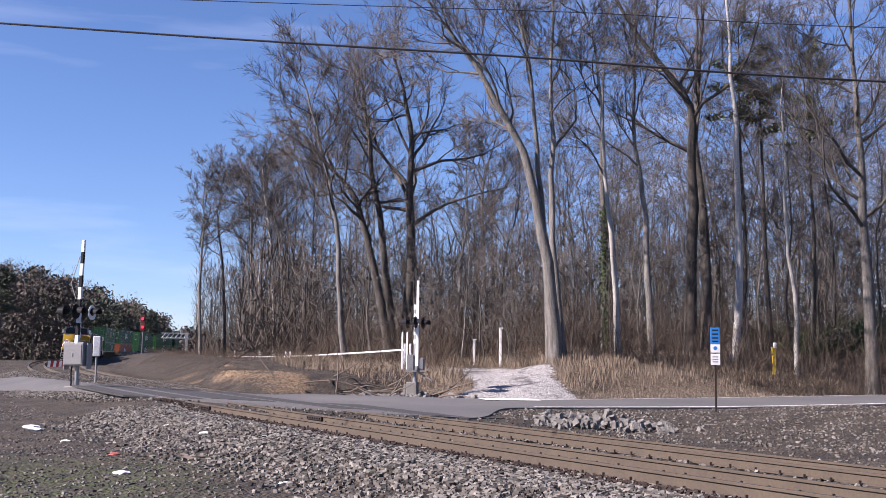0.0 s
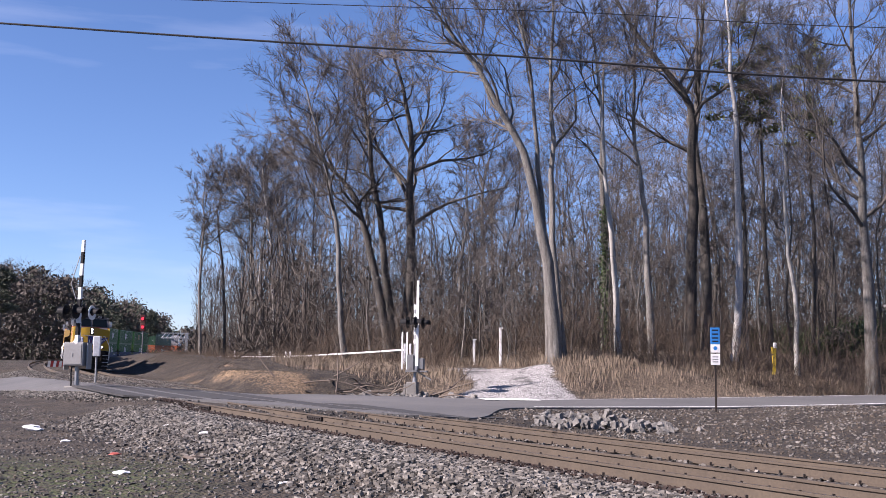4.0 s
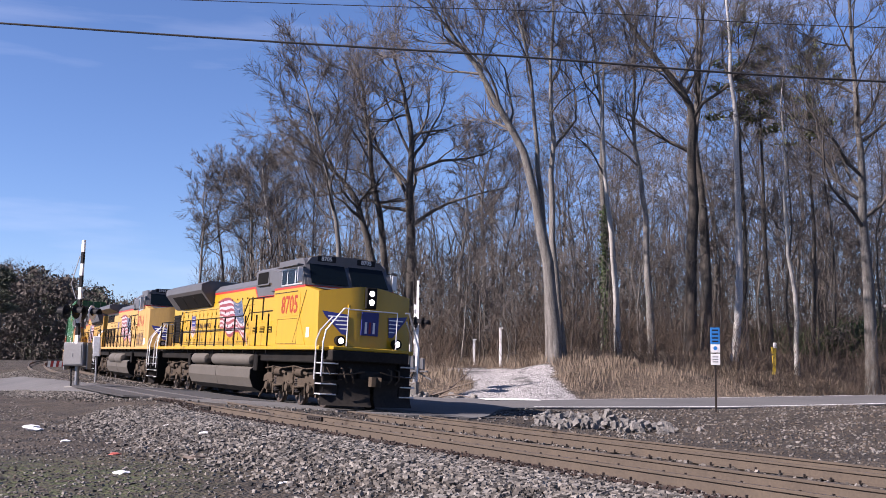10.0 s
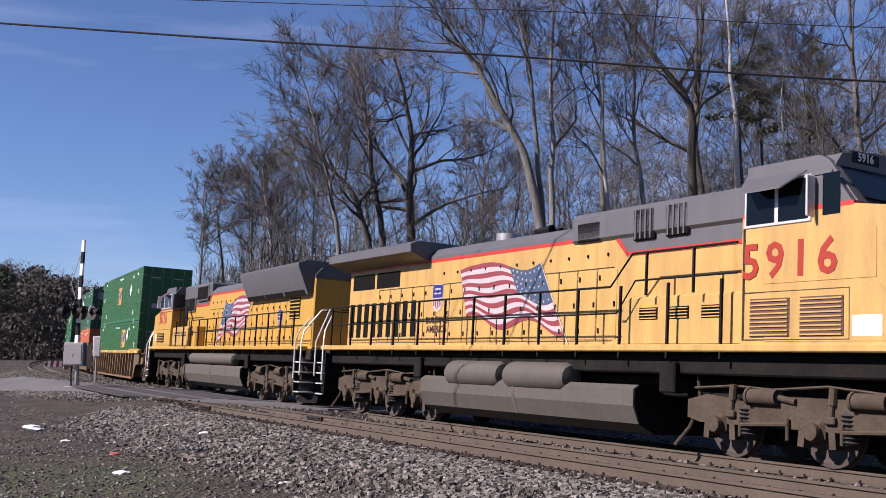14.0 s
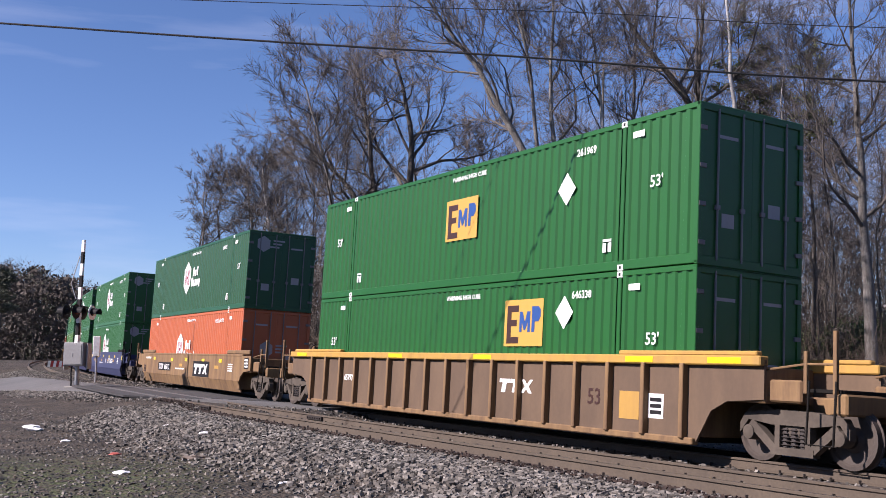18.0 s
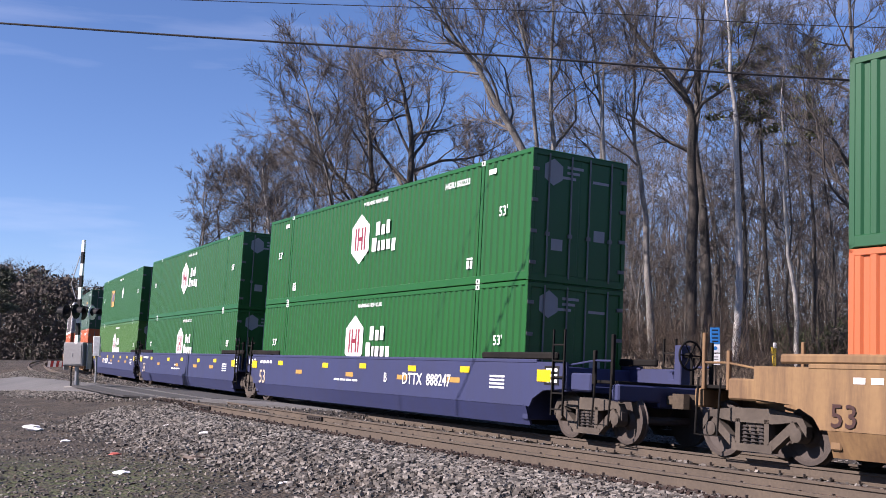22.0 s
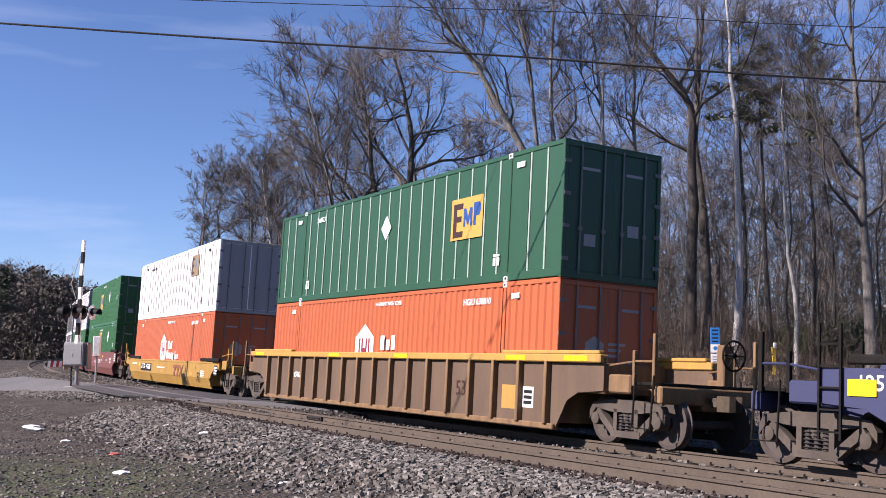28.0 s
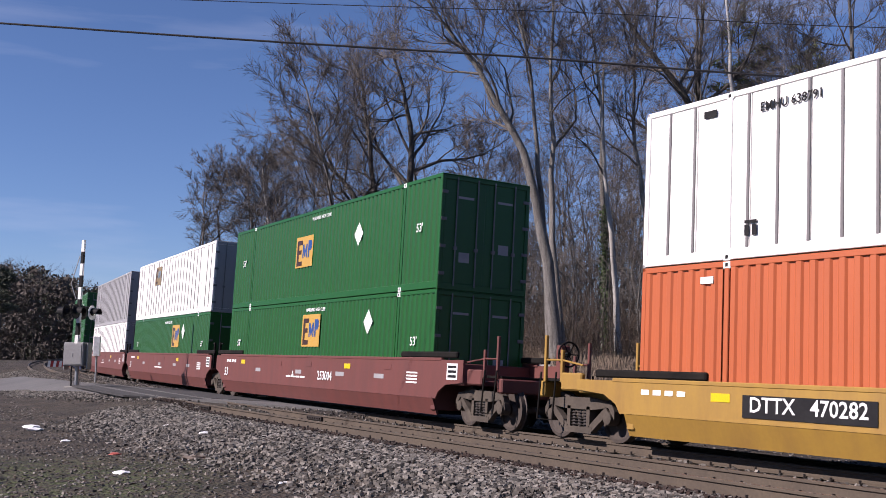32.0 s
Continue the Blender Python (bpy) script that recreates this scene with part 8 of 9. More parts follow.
# ---------------------------------------------------------------- train: well cars and containers
def well_car(style, color, marks, ends, label, logo=None):
    """style 'ribbed' or 'smooth'. ends: truck at +x end, truck at -x end, each 'own', 'shared' (carried here) or ''."""
    C = MAT[color]
    ob = thing("well_car", Matrix(), label, "freight car", "well cars of the train")
    ribbed = style == "ribbed"
    ztop = 1.60 if ribbed else 1.18 if color == "car_yellow" else 1.50
    low = 0.0 if ribbed else ztop - 1.50
    xe = 9.75 if ends[0] == "own" else 9.2
    xe2 = 9.75 if ends[1] == "own" else 9.2
    if ribbed:
        prof = [(-xe2, 0.98), (-8.95, 0.92), (-8.60, 0.75), (-8.25, 0.20), (8.25, 0.20), (8.60, 0.75), (8.95, 0.92), (xe, 0.98), (xe, ztop), (-xe2, ztop)]
    else:
        prof = [(-xe2, 0.98), (-8.95, 0.92), (-8.60, 0.75), (-8.48, 0.58), (8.48, 0.58), (8.60, 0.75), (8.95, 0.92), (xe, 0.98), (xe, ztop), (-xe2, ztop)]
    for side in (-1, 1):
        y = side * 1.40
        # ribbed sides take the darker sheet: dirt plus painted shade behind the posts
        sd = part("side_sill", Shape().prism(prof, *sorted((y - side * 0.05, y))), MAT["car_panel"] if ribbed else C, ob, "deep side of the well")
        if ribbed:
            part("top_chord", Shape().box(-xe2, xe, *sorted((y - side * 0.10, y + side * 0.10)), ztop - 0.10, ztop + 0.06, 0.02), MAT["chord_yellow"], ob, "worn yellow top chord")
            part("bottom_chord", Shape().box(-8.25, 8.25, *sorted((y - side * 0.08, y + side * 0.08)), 0.16, 0.28, 0.02), C, ob)
            for k in range(17):
                x = -8.0 + k
                o = part("side_post", cached(("side_post", color), lambda: Shape().box(-0.05, 0.05, -0.10, 0.10, 0.26, 1.52, 0.012), C), None, sd)
                o.matrix_basis = Matrix.Translation((x, y + side * 0.03, 0))
            for a, b in ((-9.6, -6.2), (6.2, 9.6)):
                part("corner_guide", Shape().box(a, b, *sorted((y - side * 0.12, y + side * 0.02)), ztop + 0.06, ztop + 0.14, 0.02), MAT["chord_yellow"], ob)
            for a in (-9.2, -3.0, 1.2, 6.5, 8.6):
                part("reflector", Shape().box(a, a + 0.75, *sorted((y + side * 0.10, y + side * 0.106)), ztop - 0.07, ztop + 0.03), MAT["reflector"], ob, "yellow reflective strip")
        else:
            part("top_chord", Shape().box(-8.7, 8.7, *sorted((y - side * 0.08, y + side * 0.012)), ztop - 0.03, ztop + 0.05, 0.015), C, ob)
            part("lower_fold", Shape().prism([(y, 0.578), (y - side * 0.05, 0.578), (y - side * 0.20, 0.19), (y - side * 0.145, 0.19)], -8.35, 8.35, "x"), C, ob, "lower side plate that slopes inward")
            part("fold_seam", Shape().box(-8.3, 8.3, *sorted((y + side * 0.001, y + side * 0.010)), 0.585, 0.615), C, ob)
            for a, b in ((-9.3, -6.4), (6.4, 9.3)):
                part("corner_guide", Shape().box(a, b, *sorted((y - side * 0.16, y - side * 0.06)), ztop + 0.05, ztop + 0.20, 0.03), MAT["under_black"] if color != "car_brown" else C, ob)
            for sx, xx in ((1, xe), (-1, xe2)) if color == "car_blue" else ():
                ld = Shape()
                for q in (xx - 0.42, xx - 0.04):
                    ld.box(*sorted((sx * q - 0.018, sx * q + 0.018)), *sorted((y + side * 0.02, y + side * 0.055)), 0.45, 2.15)
                for q in range(5):
                    ld.box(*sorted((sx * (xx - 0.42), sx * (xx - 0.04))), *sorted((y + side * 0.022, y + side * 0.05)), 0.55 + 0.32 * q, 0.58 + 0.32 * q)
                part("ladder", ld, MAT["under_black"], ob, "black steel ladder at the car's corner")
                part("reflector", Shape().box(*sorted((sx * (xx - 1.0), sx * (xx - 0.52))), *sorted((y + side * 0.014, y + side * 0.018)), 1.10 + low, 1.34 + low), MAT["reflector"], ob, "large yellow reflective panel")
            for k, a in enumerate((-6.2, -2.5, 0.1, 3.0, 5.6)):
                part("reflector", Shape().box(a, a + 0.42, *sorted((y + side * 0.002, y + side * 0.008)), 1.22 + low - 0.02 * (k % 2), 1.36 + low - 0.02 * (k % 2)), MAT["reflector"] if color in ("car_blue", "car_brown") or k % 3 == 0 else C, ob)
            for a in (-4.6, -0.8, 2.4, 5.0):
                part("patch", Shape().box(a, a + 0.5 + 0.1 * (a > 0), *sorted((y + side * 0.002, y + side * 0.005)), 0.98 + low, 1.10 + low), MAT["chord_yellow" if color != "car_red" else "c_grey"], ob, "faded stencil patch")
            for k in range(4):
                part("writing_bar", Shape().box(-7.9 + 0.3 * k, -7.7 + 0.3 * k, *sorted((y + side * 0.002, y + side * 0.005)), 1.27 + low, 1.36 + low), MAT["c_mark"], ob)
                part("writing_bar", Shape().box(-1.6 + 0.42 * k, -1.25 + 0.42 * k, *sorted((y + side * 0.002, y + side * 0.005)), 0.86, 0.91), MAT["c_mark"], ob)
                part("writing_bar", Shape().box(6.9, 7.5, *sorted((y + side * 0.002, y + side * 0.005)), 1.15 + low - 0.08 * k, 1.19 + low - 0.08 * k), MAT["c_mark"], ob)
        ys = y + side * (0.014 if not ribbed else 0.004)
        if color in ("car_yellow", "car_brown") and not ribbed:
            nx = -4.25 if color == "car_yellow" else -3.75
            sign_on(ob, plate(2.5, 0.36).mesh("number_panel"), MAT["black"], nx if side < 0 else -nx, 0.95 + low * 0.3, y + side * 0.0125, side, "number_panel", "black panel behind the car's number")
            ys = y + side * 0.019
        for text, x, z, h, mat in marks:
            sign_on(ob, lettering(text, h, 0.004), MAT[mat], x if side < 0 else -x, z + low * 0.3, ys, side, "lettering", "stencilled lettering")
        if logo == "dark_plate":
            x = 2.95 if side < 0 else -2.95
            sign_on(ob, plate(2.55, 0.62).mesh("logo_plate"), MAT["black"], x, 0.93, y + side * 0.013, side, "logo_plate", "black plate with three white block shapes")
            for j in range(3):
                dx = (-0.72 + 0.72 * j) * (1 if side < 0 else -1)
                sign_on(ob, (Shape().prism([(-0.34, 0.20), (0.36, 0.20), (0.32, 0.06), (0.12, 0.06), (0.02, -0.20), (-0.24, -0.20), (-0.14, 0.06), (-0.38, 0.06)], 0, 0.004, "z").mesh("logo_block") if j < 2 else Shape().prism([(-0.34, 0.2), (-0.16, 0.2), (0.0, 0.06), (0.2, 0.2), (0.36, 0.2), (0.1, 0.0), (0.30, -0.2), (0.10, -0.2), (-0.04, -0.08), (-0.22, -0.2), (-0.40, -0.2), (-0.12, 0.0)], 0, 0.004, "z").mesh("logo_block")), MAT["c_mark"], x + dx, 0.93, y + side * 0.018, side, "logo_block")
        elif logo == "red_blocks":
            for j in range(3):
                x = (2.25 + 0.62 * j) * (1 if side < 0 else -1)
                sign_on(ob, (Shape().prism([(-0.34, 0.24), (0.36, 0.24), (0.32, 0.10), (0.12, 0.10), (0.02, -0.24), (-0.24, -0.24), (-0.14, 0.10), (-0.38, 0.10)], 0, 0.004, "z").mesh("logo_block") if j < 2 else Shape().prism([(-0.34, 0.24), (-0.16, 0.24), (0.0, 0.06), (0.2, 0.24), (0.36, 0.24), (0.1, 0.0), (0.30, -0.24), (0.10, -0.24), (-0.04, -0.08), (-0.22, -0.24), (-0.40, -0.24), (-0.12, 0.0)], 0, 0.004, "z").mesh("logo_block")), MAT["faded_red"], x, 0.80, y + side * 0.013, side, "logo_block")
        elif logo == "white_blocks":
            for j in range(3):
                x = (2.4 + 0.42 * j) * (1 if side < 0 else -1)
                sign_on(ob, (Shape().prism([(-0.19, 0.14), (0.2, 0.14), (0.18, 0.06), (0.07, 0.06), (0.02, -0.14), (-0.13, -0.14), (-0.08, 0.06), (-0.21, 0.06)], 0, 0.004, "z").mesh("logo_block") if j < 2 else Shape().prism([(-0.2, 0.14), (-0.09, 0.14), (0.0, 0.04), (0.11, 0.14), (0.21, 0.14), (0.06, 0.0), (0.18, -0.14), (0.06, -0.14), (-0.02, -0.05), (-0.12, -0.14), (-0.23, -0.14), (-0.07, 0.0)], 0, 0.004, "z").mesh("logo_block")), MAT["c_mark"], x, 0.98, y + side * 0.004, side, "logo_block")
        if ribbed:
            part("notice_plate", Shape().box(7.05, 7.45, *sorted((y, y + side * 0.006)), 0.55, 0.98), MAT["c_mark"], ob, "white notice plate with dark print")
            for k in range(3):
                part("writing_bar", Shape().box(7.1, 7.4, *sorted((y + side * 0.006, y + side * 0.009)), 0.62 + 0.11 * k, 0.69 + 0.11 * k), MAT["black"], ob)
            part("faded_patch", Shape().box(6.25, 6.8, *sorted((y, y + side * 0.004)), 0.5, 1.0), MAT["chord_yellow"], ob, "faded pale patch")
        else:
            part("data_plate", Shape().box(xe - 0.75, xe - 0.25, *sorted((y + side * 0.001, y + side * 0.008)), 1.04 + low, 1.42 + low), MAT["black" if color != "car_red" else "c_mark"], ob, "small data plate with print")
            for k in range(3):
                part("writing_bar", Shape().box(xe - 0.7, xe - 0.3, *sorted((y + side * 0.008, y + side * 0.011)), 1.09 + low + 0.11 * k, 1.15 + low + 0.11 * k), MAT["c_mark" if color != "car_red" else "black"], ob)
    if color == "car_blue":
        for side in (-1, 1):
            sign_on(ob, lettering("125 T", 0.22, 0.003), MAT["c_mark"], -8.72 if side < 0 else 8.72, 1.28, side * 1.402, side, "lettering", "stencilled lettering")
    part("well_floor", Shape().box(-8.2, 8.2, -1.19, 1.19, 0.20, 0.33, 0.02), MAT["under_black"], ob)
    for sx, xx, e in ((1, xe, ends[0]), (-1, xe2, ends[1])):
        part("bulkhead", Shape().box(*sorted((sx * 8.15, sx * 8.35)), -1.34, 1.34, 0.3, ztop - 0.05, 0.02), C, ob)
        part("end_platform", Shape().box(*sorted((sx * 8.3, sx * xx)), -1.36, 1.36, 0.92, 1.06, 0.02), C, ob)
        if e == "own":
            part("draft_sill", Shape().box(*sorted((sx * 9.4, sx * 11.2)), -0.28, 0.28, 0.70, 1.06, 0.03), C, ob)
            part("end_sill", Shape().box(*sorted((sx * 11.0, sx * 11.2)), -1.25, 1.25, 0.80, 1.12, 0.03), C, ob)
            part("end_walkway", Shape().box(*sorted((sx * 10.2, sx * 11.1)), -1.2, 1.2, 1.12, 1.18, 0.01), MAT["under_black"], ob)
            for side in (-1, 1):
                part("side_step", Shape().tube([(sx * 11.05, side * 1.3, 1.3), (sx * 11.05, side * 1.36, 0.35), (sx * 10.55, side * 1.36, 0.35), (sx * 10.55, side * 1.3, 1.3)], 0.02, 6), MAT["under_black"], ob)
                for q in (10.4, 10.95):
                    part("end_post", Shape().box(*sorted((sx * q, sx * (q + 0.07))), *sorted((side * 1.2, side * 1.27)), 1.1, 2.05 if q > 10.5 else 1.75, 0.01), C if color != "car_blue" else MAT["under_black"], ob)
                part("platform_rail", Shape().tube([(sx * 9.7, side * 1.3, 1.45), (sx * 10.45, side * 1.24, 1.55), (sx * 11.0, side * 1.24, 1.55)], 0.02, 6), C, ob)
                part("platform_wall", Shape().box(*sorted((sx * 9.75, sx * 10.4)), *sorted((side * 1.18, side * 1.3)), 0.95, 1.30, 0.03), C, ob)
            coupler(ob, sx * 11.45, sx)
            freight_truck(ob, sx * 10.05)
            if sx > 0:
                wh = Shape()
                n = 20
                ring = [(11.12, 0.55 + 0.28 * math.cos(2 * math.pi * i / n), 1.75 + 0.28 * math.sin(2 * math.pi * i / n)) for i in range(n + 1)]
                wh.tube(ring, 0.022, 5)
                for i in range(6):
                    a = math.pi * i / 3
                    wh.cyl((11.12, 0.55, 1.75), (11.12, 0.55 + 0.27 * math.cos(a), 1.75 + 0.27 * math.sin(a)), 0.014, 5)
                part("brake_wheel", wh.cyl((10.9, 0.55, 1.75), (11.15, 0.55, 1.75), 0.05, 8), MAT["under_black"], ob, "spoked black handbrake wheel")
                part("brake_stand", Shape().box(10.8, 11.0, 0.42, 0.68, 1.15, 1.95, 0.02), C, ob)
        else:
            part("articulation", Shape().box(*sorted((sx * 9.1, sx * 9.7)), -0.5, 0.5, 0.75, 1.06, 0.04), C, ob)
            for side in (-1, 1):
                part("end_post", Shape().box(*sorted((sx * 9.15, sx * 9.23)), *sorted((side * 1.25, side * 1.33)), 1.0, 2.0, 0.01), MAT["under_black"], ob)
                part("end_rail", Shape().tube([(sx * 8.9, side * 1.28, 1.95), (sx * 9.2, side * 1.28, 1.95)], 0.02, 5), MAT["under_black"], ob)
            if e == "shared":
                freight_truck(ob, sx * 9.62)
    return ob


L53, H53, W53 = 8.077, 2.896, 1.295


def corrugated(x0, x1, z0, z1, side, pitch, depth):
    """A folded sheet wall between x0 and x1."""
    sh = Shape()
    n = max(1, int(round((x1 - x0) / pitch)))
    p = (x1 - x0) / n
    xs = []
    for k in range(n):
        b = x0 + p * k
        xs += [(b, 0), (b + p * 0.36, 0), (b + p * 0.5, 1), (b + p * 0.86, 1)]
    xs.append((x1, 0))
    for x, d in xs:
        y = side * (W53 - 0.006 - depth * d)
        sh.v += [(x, y, z0), (x, y, z1)]
    m = len(xs)
    sh.f = [((2 * i, 2 * i + 2, 2 * i + 3, 2 * i + 1) if side < 0 else (2 * i, 2 * i + 1, 2 * i + 3, 2 * i + 2)) for i in range(m - 1)]
    return sh


def container(color, style, logo, label, code="", mark_x=0.0, tall_rail=True):
    """A 53-foot box. style 'fold' has corrugated walls, 'post' flat sheets with outside posts."""
    C = MAT[color]
    ob = thing("container", Matrix(), label, "shipping container", "containers on the train")
    zb, zt = 0.20 if tall_rail else 0.14, H53 - 0.10
    part("core", cached(("core", color), lambda: Shape().box(-L53 + 0.03, L53 - 0.03, -W53 + 0.05, W53 - 0.05, 0.10, H53 - 0.02), C), None, ob)
    part("roof", cached(("roof", color), lambda: Shape().box(-L53, L53, -W53 + 0.02, W53 - 0.02, H53 - 0.05, H53 - 0.005, 0.01), C), None, ob)
    for side in (-1, 1):
        y = side * W53
        part("top_rail", cached(("top_rail", color, side), lambda: Shape().box(-L53, L53, *sorted((y - side * 0.06, y)), H53 - 0.10, H53, 0.008), C), None, ob)
        part("bottom_rail", cached(("bottom_rail", color, side, zb), lambda: Shape().box(-L53, L53, *sorted((y - side * 0.06, y)), 0.02, zb, 0.01), C), None, ob)
        if style == "fold":
            for a, b, n in ((-L53 + 0.10, -6.10, 0), (-5.92, 5.92, 1), (6.10, L53 - 0.10, 2)):
                part("side_panel", cached(("side_panel", color, side, n, zb), lambda: corrugated(a, b, zb, zt, side, 0.268, 0.034), C), None, ob, "corrugated steel side panel")
        else:
            for n in range(13):
                a = -L53 + 0.08 + n * (2 * L53 - 0.16) / 13
                b = a + (2 * L53 - 0.16) / 13
                o = part("side_panel", cached(("flat_panel", color, side, zb), lambda: Shape().box(0.01, (2 * L53 - 0.16) / 13 - 0.01, *sorted((y - side * 0.05, y - side * 0.022)), zb, zt, 0.004), C), None, ob, "flat riveted side sheet")
                o.matrix_basis = Matrix.Translation((a, 0, 0))
            seam = {"c_green_flat": "c_seam_pale"}.get(color, "c_seam")
            k = 26
            for n in range(1, k):
                if abs(abs(-L53 + n * 2 * L53 / k) - 6.0) < 0.25:
                    continue
                o = part("side_post", cached(("side_post_c", color, side), lambda: Shape().box(-0.028, 0.028, *sorted((y - side * 0.03, y - side * 0.002)), 0.16, zt, 0.006), MAT[seam]), None, ob, "outside post")
                o.matrix_basis = Matrix.Translation((-L53 + n * 2 * L53 / k, 0, 0))
        for x in (-L53 + 0.05, -6.01, 6.01, L53 - 0.05):
            o = part("post", cached(("post", color, side), lambda: Shape().box(-0.055, 0.055, *sorted((y - side * 0.08, y + side * 0.003)), 0.05, H53 - 0.05, 0.012), C), None, ob, "upright corner post")
            o.matrix_basis = Matrix.Translation((x, 0, 0))
        for x in (-6.01, 6.01):
            for z in (0.0, H53 - 0.13):
                def cast():
                    sh = Shape().box(-0.085, 0.085, *sorted((y - side * 0.1, y + side * 0.006)), 0.0, 0.125, 0.012)
                    return sh
                o = part("casting", cached(("casting", side), cast, MAT["c_mark"]), None, ob, "white corner casting")
                o.matrix_basis = Matrix.Translation((x, 0, z + 0.002))
                h = part("casting_hole", cached(("casting_hole", side), lambda: Shape().box(-0.03, 0.03, *sorted((y + side * 0.006, y + side * 0.009)), 0.035, 0.095), MAT["black"]), None, o)
        ys = y + side * 0.006

        def put(me, mat, x, z, lift=0.0, name="marking", lab=""):
            return sign_on(ob, me, MAT[mat], x if side < 0 else -x, z, ys + side * lift, side, name, lab)
        ink = "c_mark" if color not in ("c_white", "c_grey") else "black"
        if style == "fold":
            put(lettering("WARNING HIGH CUBE", 0.105, 0.002), ink, 0.29, H53 - 0.28)
            if color != "c_orange":
                put(lettering("53'", 0.22, 0.003), ink, -6.95, 1.62)
                put(lettering("53'", 0.22, 0.003), ink, 6.98, 1.60)
        if code:
            put(lettering(code, 0.15, 0.003), ink, 4.85 if style == "fold" else -4.7, H53 - 0.40)
            for j, x in enumerate((-5.5, 5.6)):
                put(plate(0.26, 0.05).mesh("writing_bar"), ink, x, 0.62, 0, "writing_bar")
                put(plate(0.10, 0.18).mesh("writing_bar"), ink, x - 0.08, 0.48, 0, "writing_bar")
                put(plate(0.10, 0.18).mesh("writing_bar"), ink, x + 0.08, 0.48, 0, "writing_bar")
            put(plate(0.32, 0.12).mesh("writing_bar"), ink, 6.45, H53 - 0.32, 0, "writing_bar")
            put(plate(0.30, 0.12).mesh("writing_bar"), ink, -6.45, H53 - 0.30, 0, "writing_bar")
        lx = mark_x
        if logo == "square":
            sz = 1.62 if tall_rail else 1.98
            put(plate(1.45, 1.0).mesh("logo_square"), "logo_yellow", lx, sz, 0, "logo_square", "yellow square with dark and blue block letters drawn as shapes")
            E = [(-0.62, 0.38), (-0.18, 0.38), (-0.18, 0.24), (-0.46, 0.24), (-0.46, 0.07), (-0.24, 0.07), (-0.24, -0.07), (-0.46, -0.07), (-0.46, -0.30), (-0.16, -0.30), (-0.16, -0.44), (-0.62, -0.44)]
            put(Shape().prism(E, 0, 0.003, "z").mesh("logo_block"), "logo_dark", lx, sz, 0.005, "logo_block")
            Mz = [(-0.14, -0.20), (-0.14, 0.24), (-0.03, 0.24), (0.06, 0.02), (0.15, 0.24), (0.26, 0.24), (0.26, -0.20), (0.17, -0.20), (0.17, 0.02), (0.09, -0.16), (0.03, -0.16), (-0.05, 0.02), (-0.05, -0.20)]
            put(Shape().prism(Mz, 0, 0.003, "z").mesh("logo_block"), "logo_blue", lx, sz, 0.005, "logo_block")
            Pz = [(0.32, -0.20), (0.32, 0.34), (0.56, 0.34), (0.64, 0.26), (0.64, 0.12), (0.56, 0.02), (0.43, 0.02), (0.43, -0.20)]
            put(Shape().prism(Pz, 0, 0.003, "z").mesh("logo_block"), "logo_blue", lx, sz, 0.005, "logo_block")
            dx = mark_x + (4.2 if mark_x < 1.5 else 1.45)
            if style == "post":
                dx = -0.1
            put(Shape().prism([(-0.30, 0), (0, 0.34), (0.30, 0), (0, -0.34)], 0, 0.004, "z").mesh("placard"), "c_mark", dx, sz + 0.18, 0, "placard", "white diamond placard")
        elif logo == "hex":
            hx = [(-0.58, 0.36), (0, 0.72), (0.58, 0.36), (0.58, -0.36), (0, -0.72), (-0.58, -0.36)]
            put(Shape().prism(hx, 0, 0.003, "z").mesh("hexagon"), "c_mark", lx - 0.6, 1.64 + (-0.26 if color == "c_orange" else 0.0), 0, "hexagon", "white hexagon with upright bars")
            inner, drop = "logo_red", 0.0 if color != "c_orange" else -0.26
            for bx in (-0.30, -0.13, 0.13, 0.30):
                put(plate(0.09, 0.66).mesh("logo_block"), inner, lx - 0.6 + bx, 1.64 + drop, 0.004, "logo_block")
            put(plate(0.30, 0.12).mesh("logo_block"), inner, lx - 0.6, 1.64 + drop, 0.006, "logo_block")
            # two rows of white blocks where the name stands
            for j, (bx, w, h, dz) in enumerate(((0.55, 0.30, 0.52, 0.05), (0.88, 0.26, 0.38, -0.02), (1.18, 0.26, 0.52, 0.05))):
                put(plate(w * 0.78, h * 0.72).mesh("logo_block"), "c_mark", lx + bx - 0.02, 1.80 + dz * 0.8 + drop, 0, "logo_block")
            for j, (bx, w, h, dz) in enumerate(((0.36, 0.36, 0.52, 0.0), (0.66, 0.16, 0.38, -0.06), (0.92, 0.28, 0.38, -0.06), (1.24, 0.28, 0.38, -0.06), (1.56, 0.28, 0.46, -0.10))):
                put(plate(w * 0.78, h * 0.72).mesh("logo_block"), "c_mark", lx + bx - 0.02, 1.40 + dz * 0.8 + drop, 0, "logo_block")
            if color == "c_orange":
                put(plate(0.08, 0.38).mesh("logo_block"), "c_mark", lx + 1.98, 1.38 + drop, 0, "logo_block")
                for bx in (2.18, 2.46):
                    put(plate(0.18, 0.22).mesh("logo_block"), "c_mark", lx + bx, 1.32 + drop, 0, "logo_block")
        elif logo == "grey_panel":
            put(plate(1.35, 0.9).mesh("faded_panel"), "faded_gold", lx, 2.10, 0, "faded_panel", "faded tan panel with a dark and a blue shape")
            E = [(-0.55, 0.36), (-0.10, 0.36), (-0.10, 0.24), (-0.40, 0.24), (-0.40, 0.06), (-0.16, 0.06), (-0.16, -0.06), (-0.40, -0.06), (-0.40, -0.26), (-0.10, -0.26), (-0.10, -0.38), (-0.55, -0.38)]
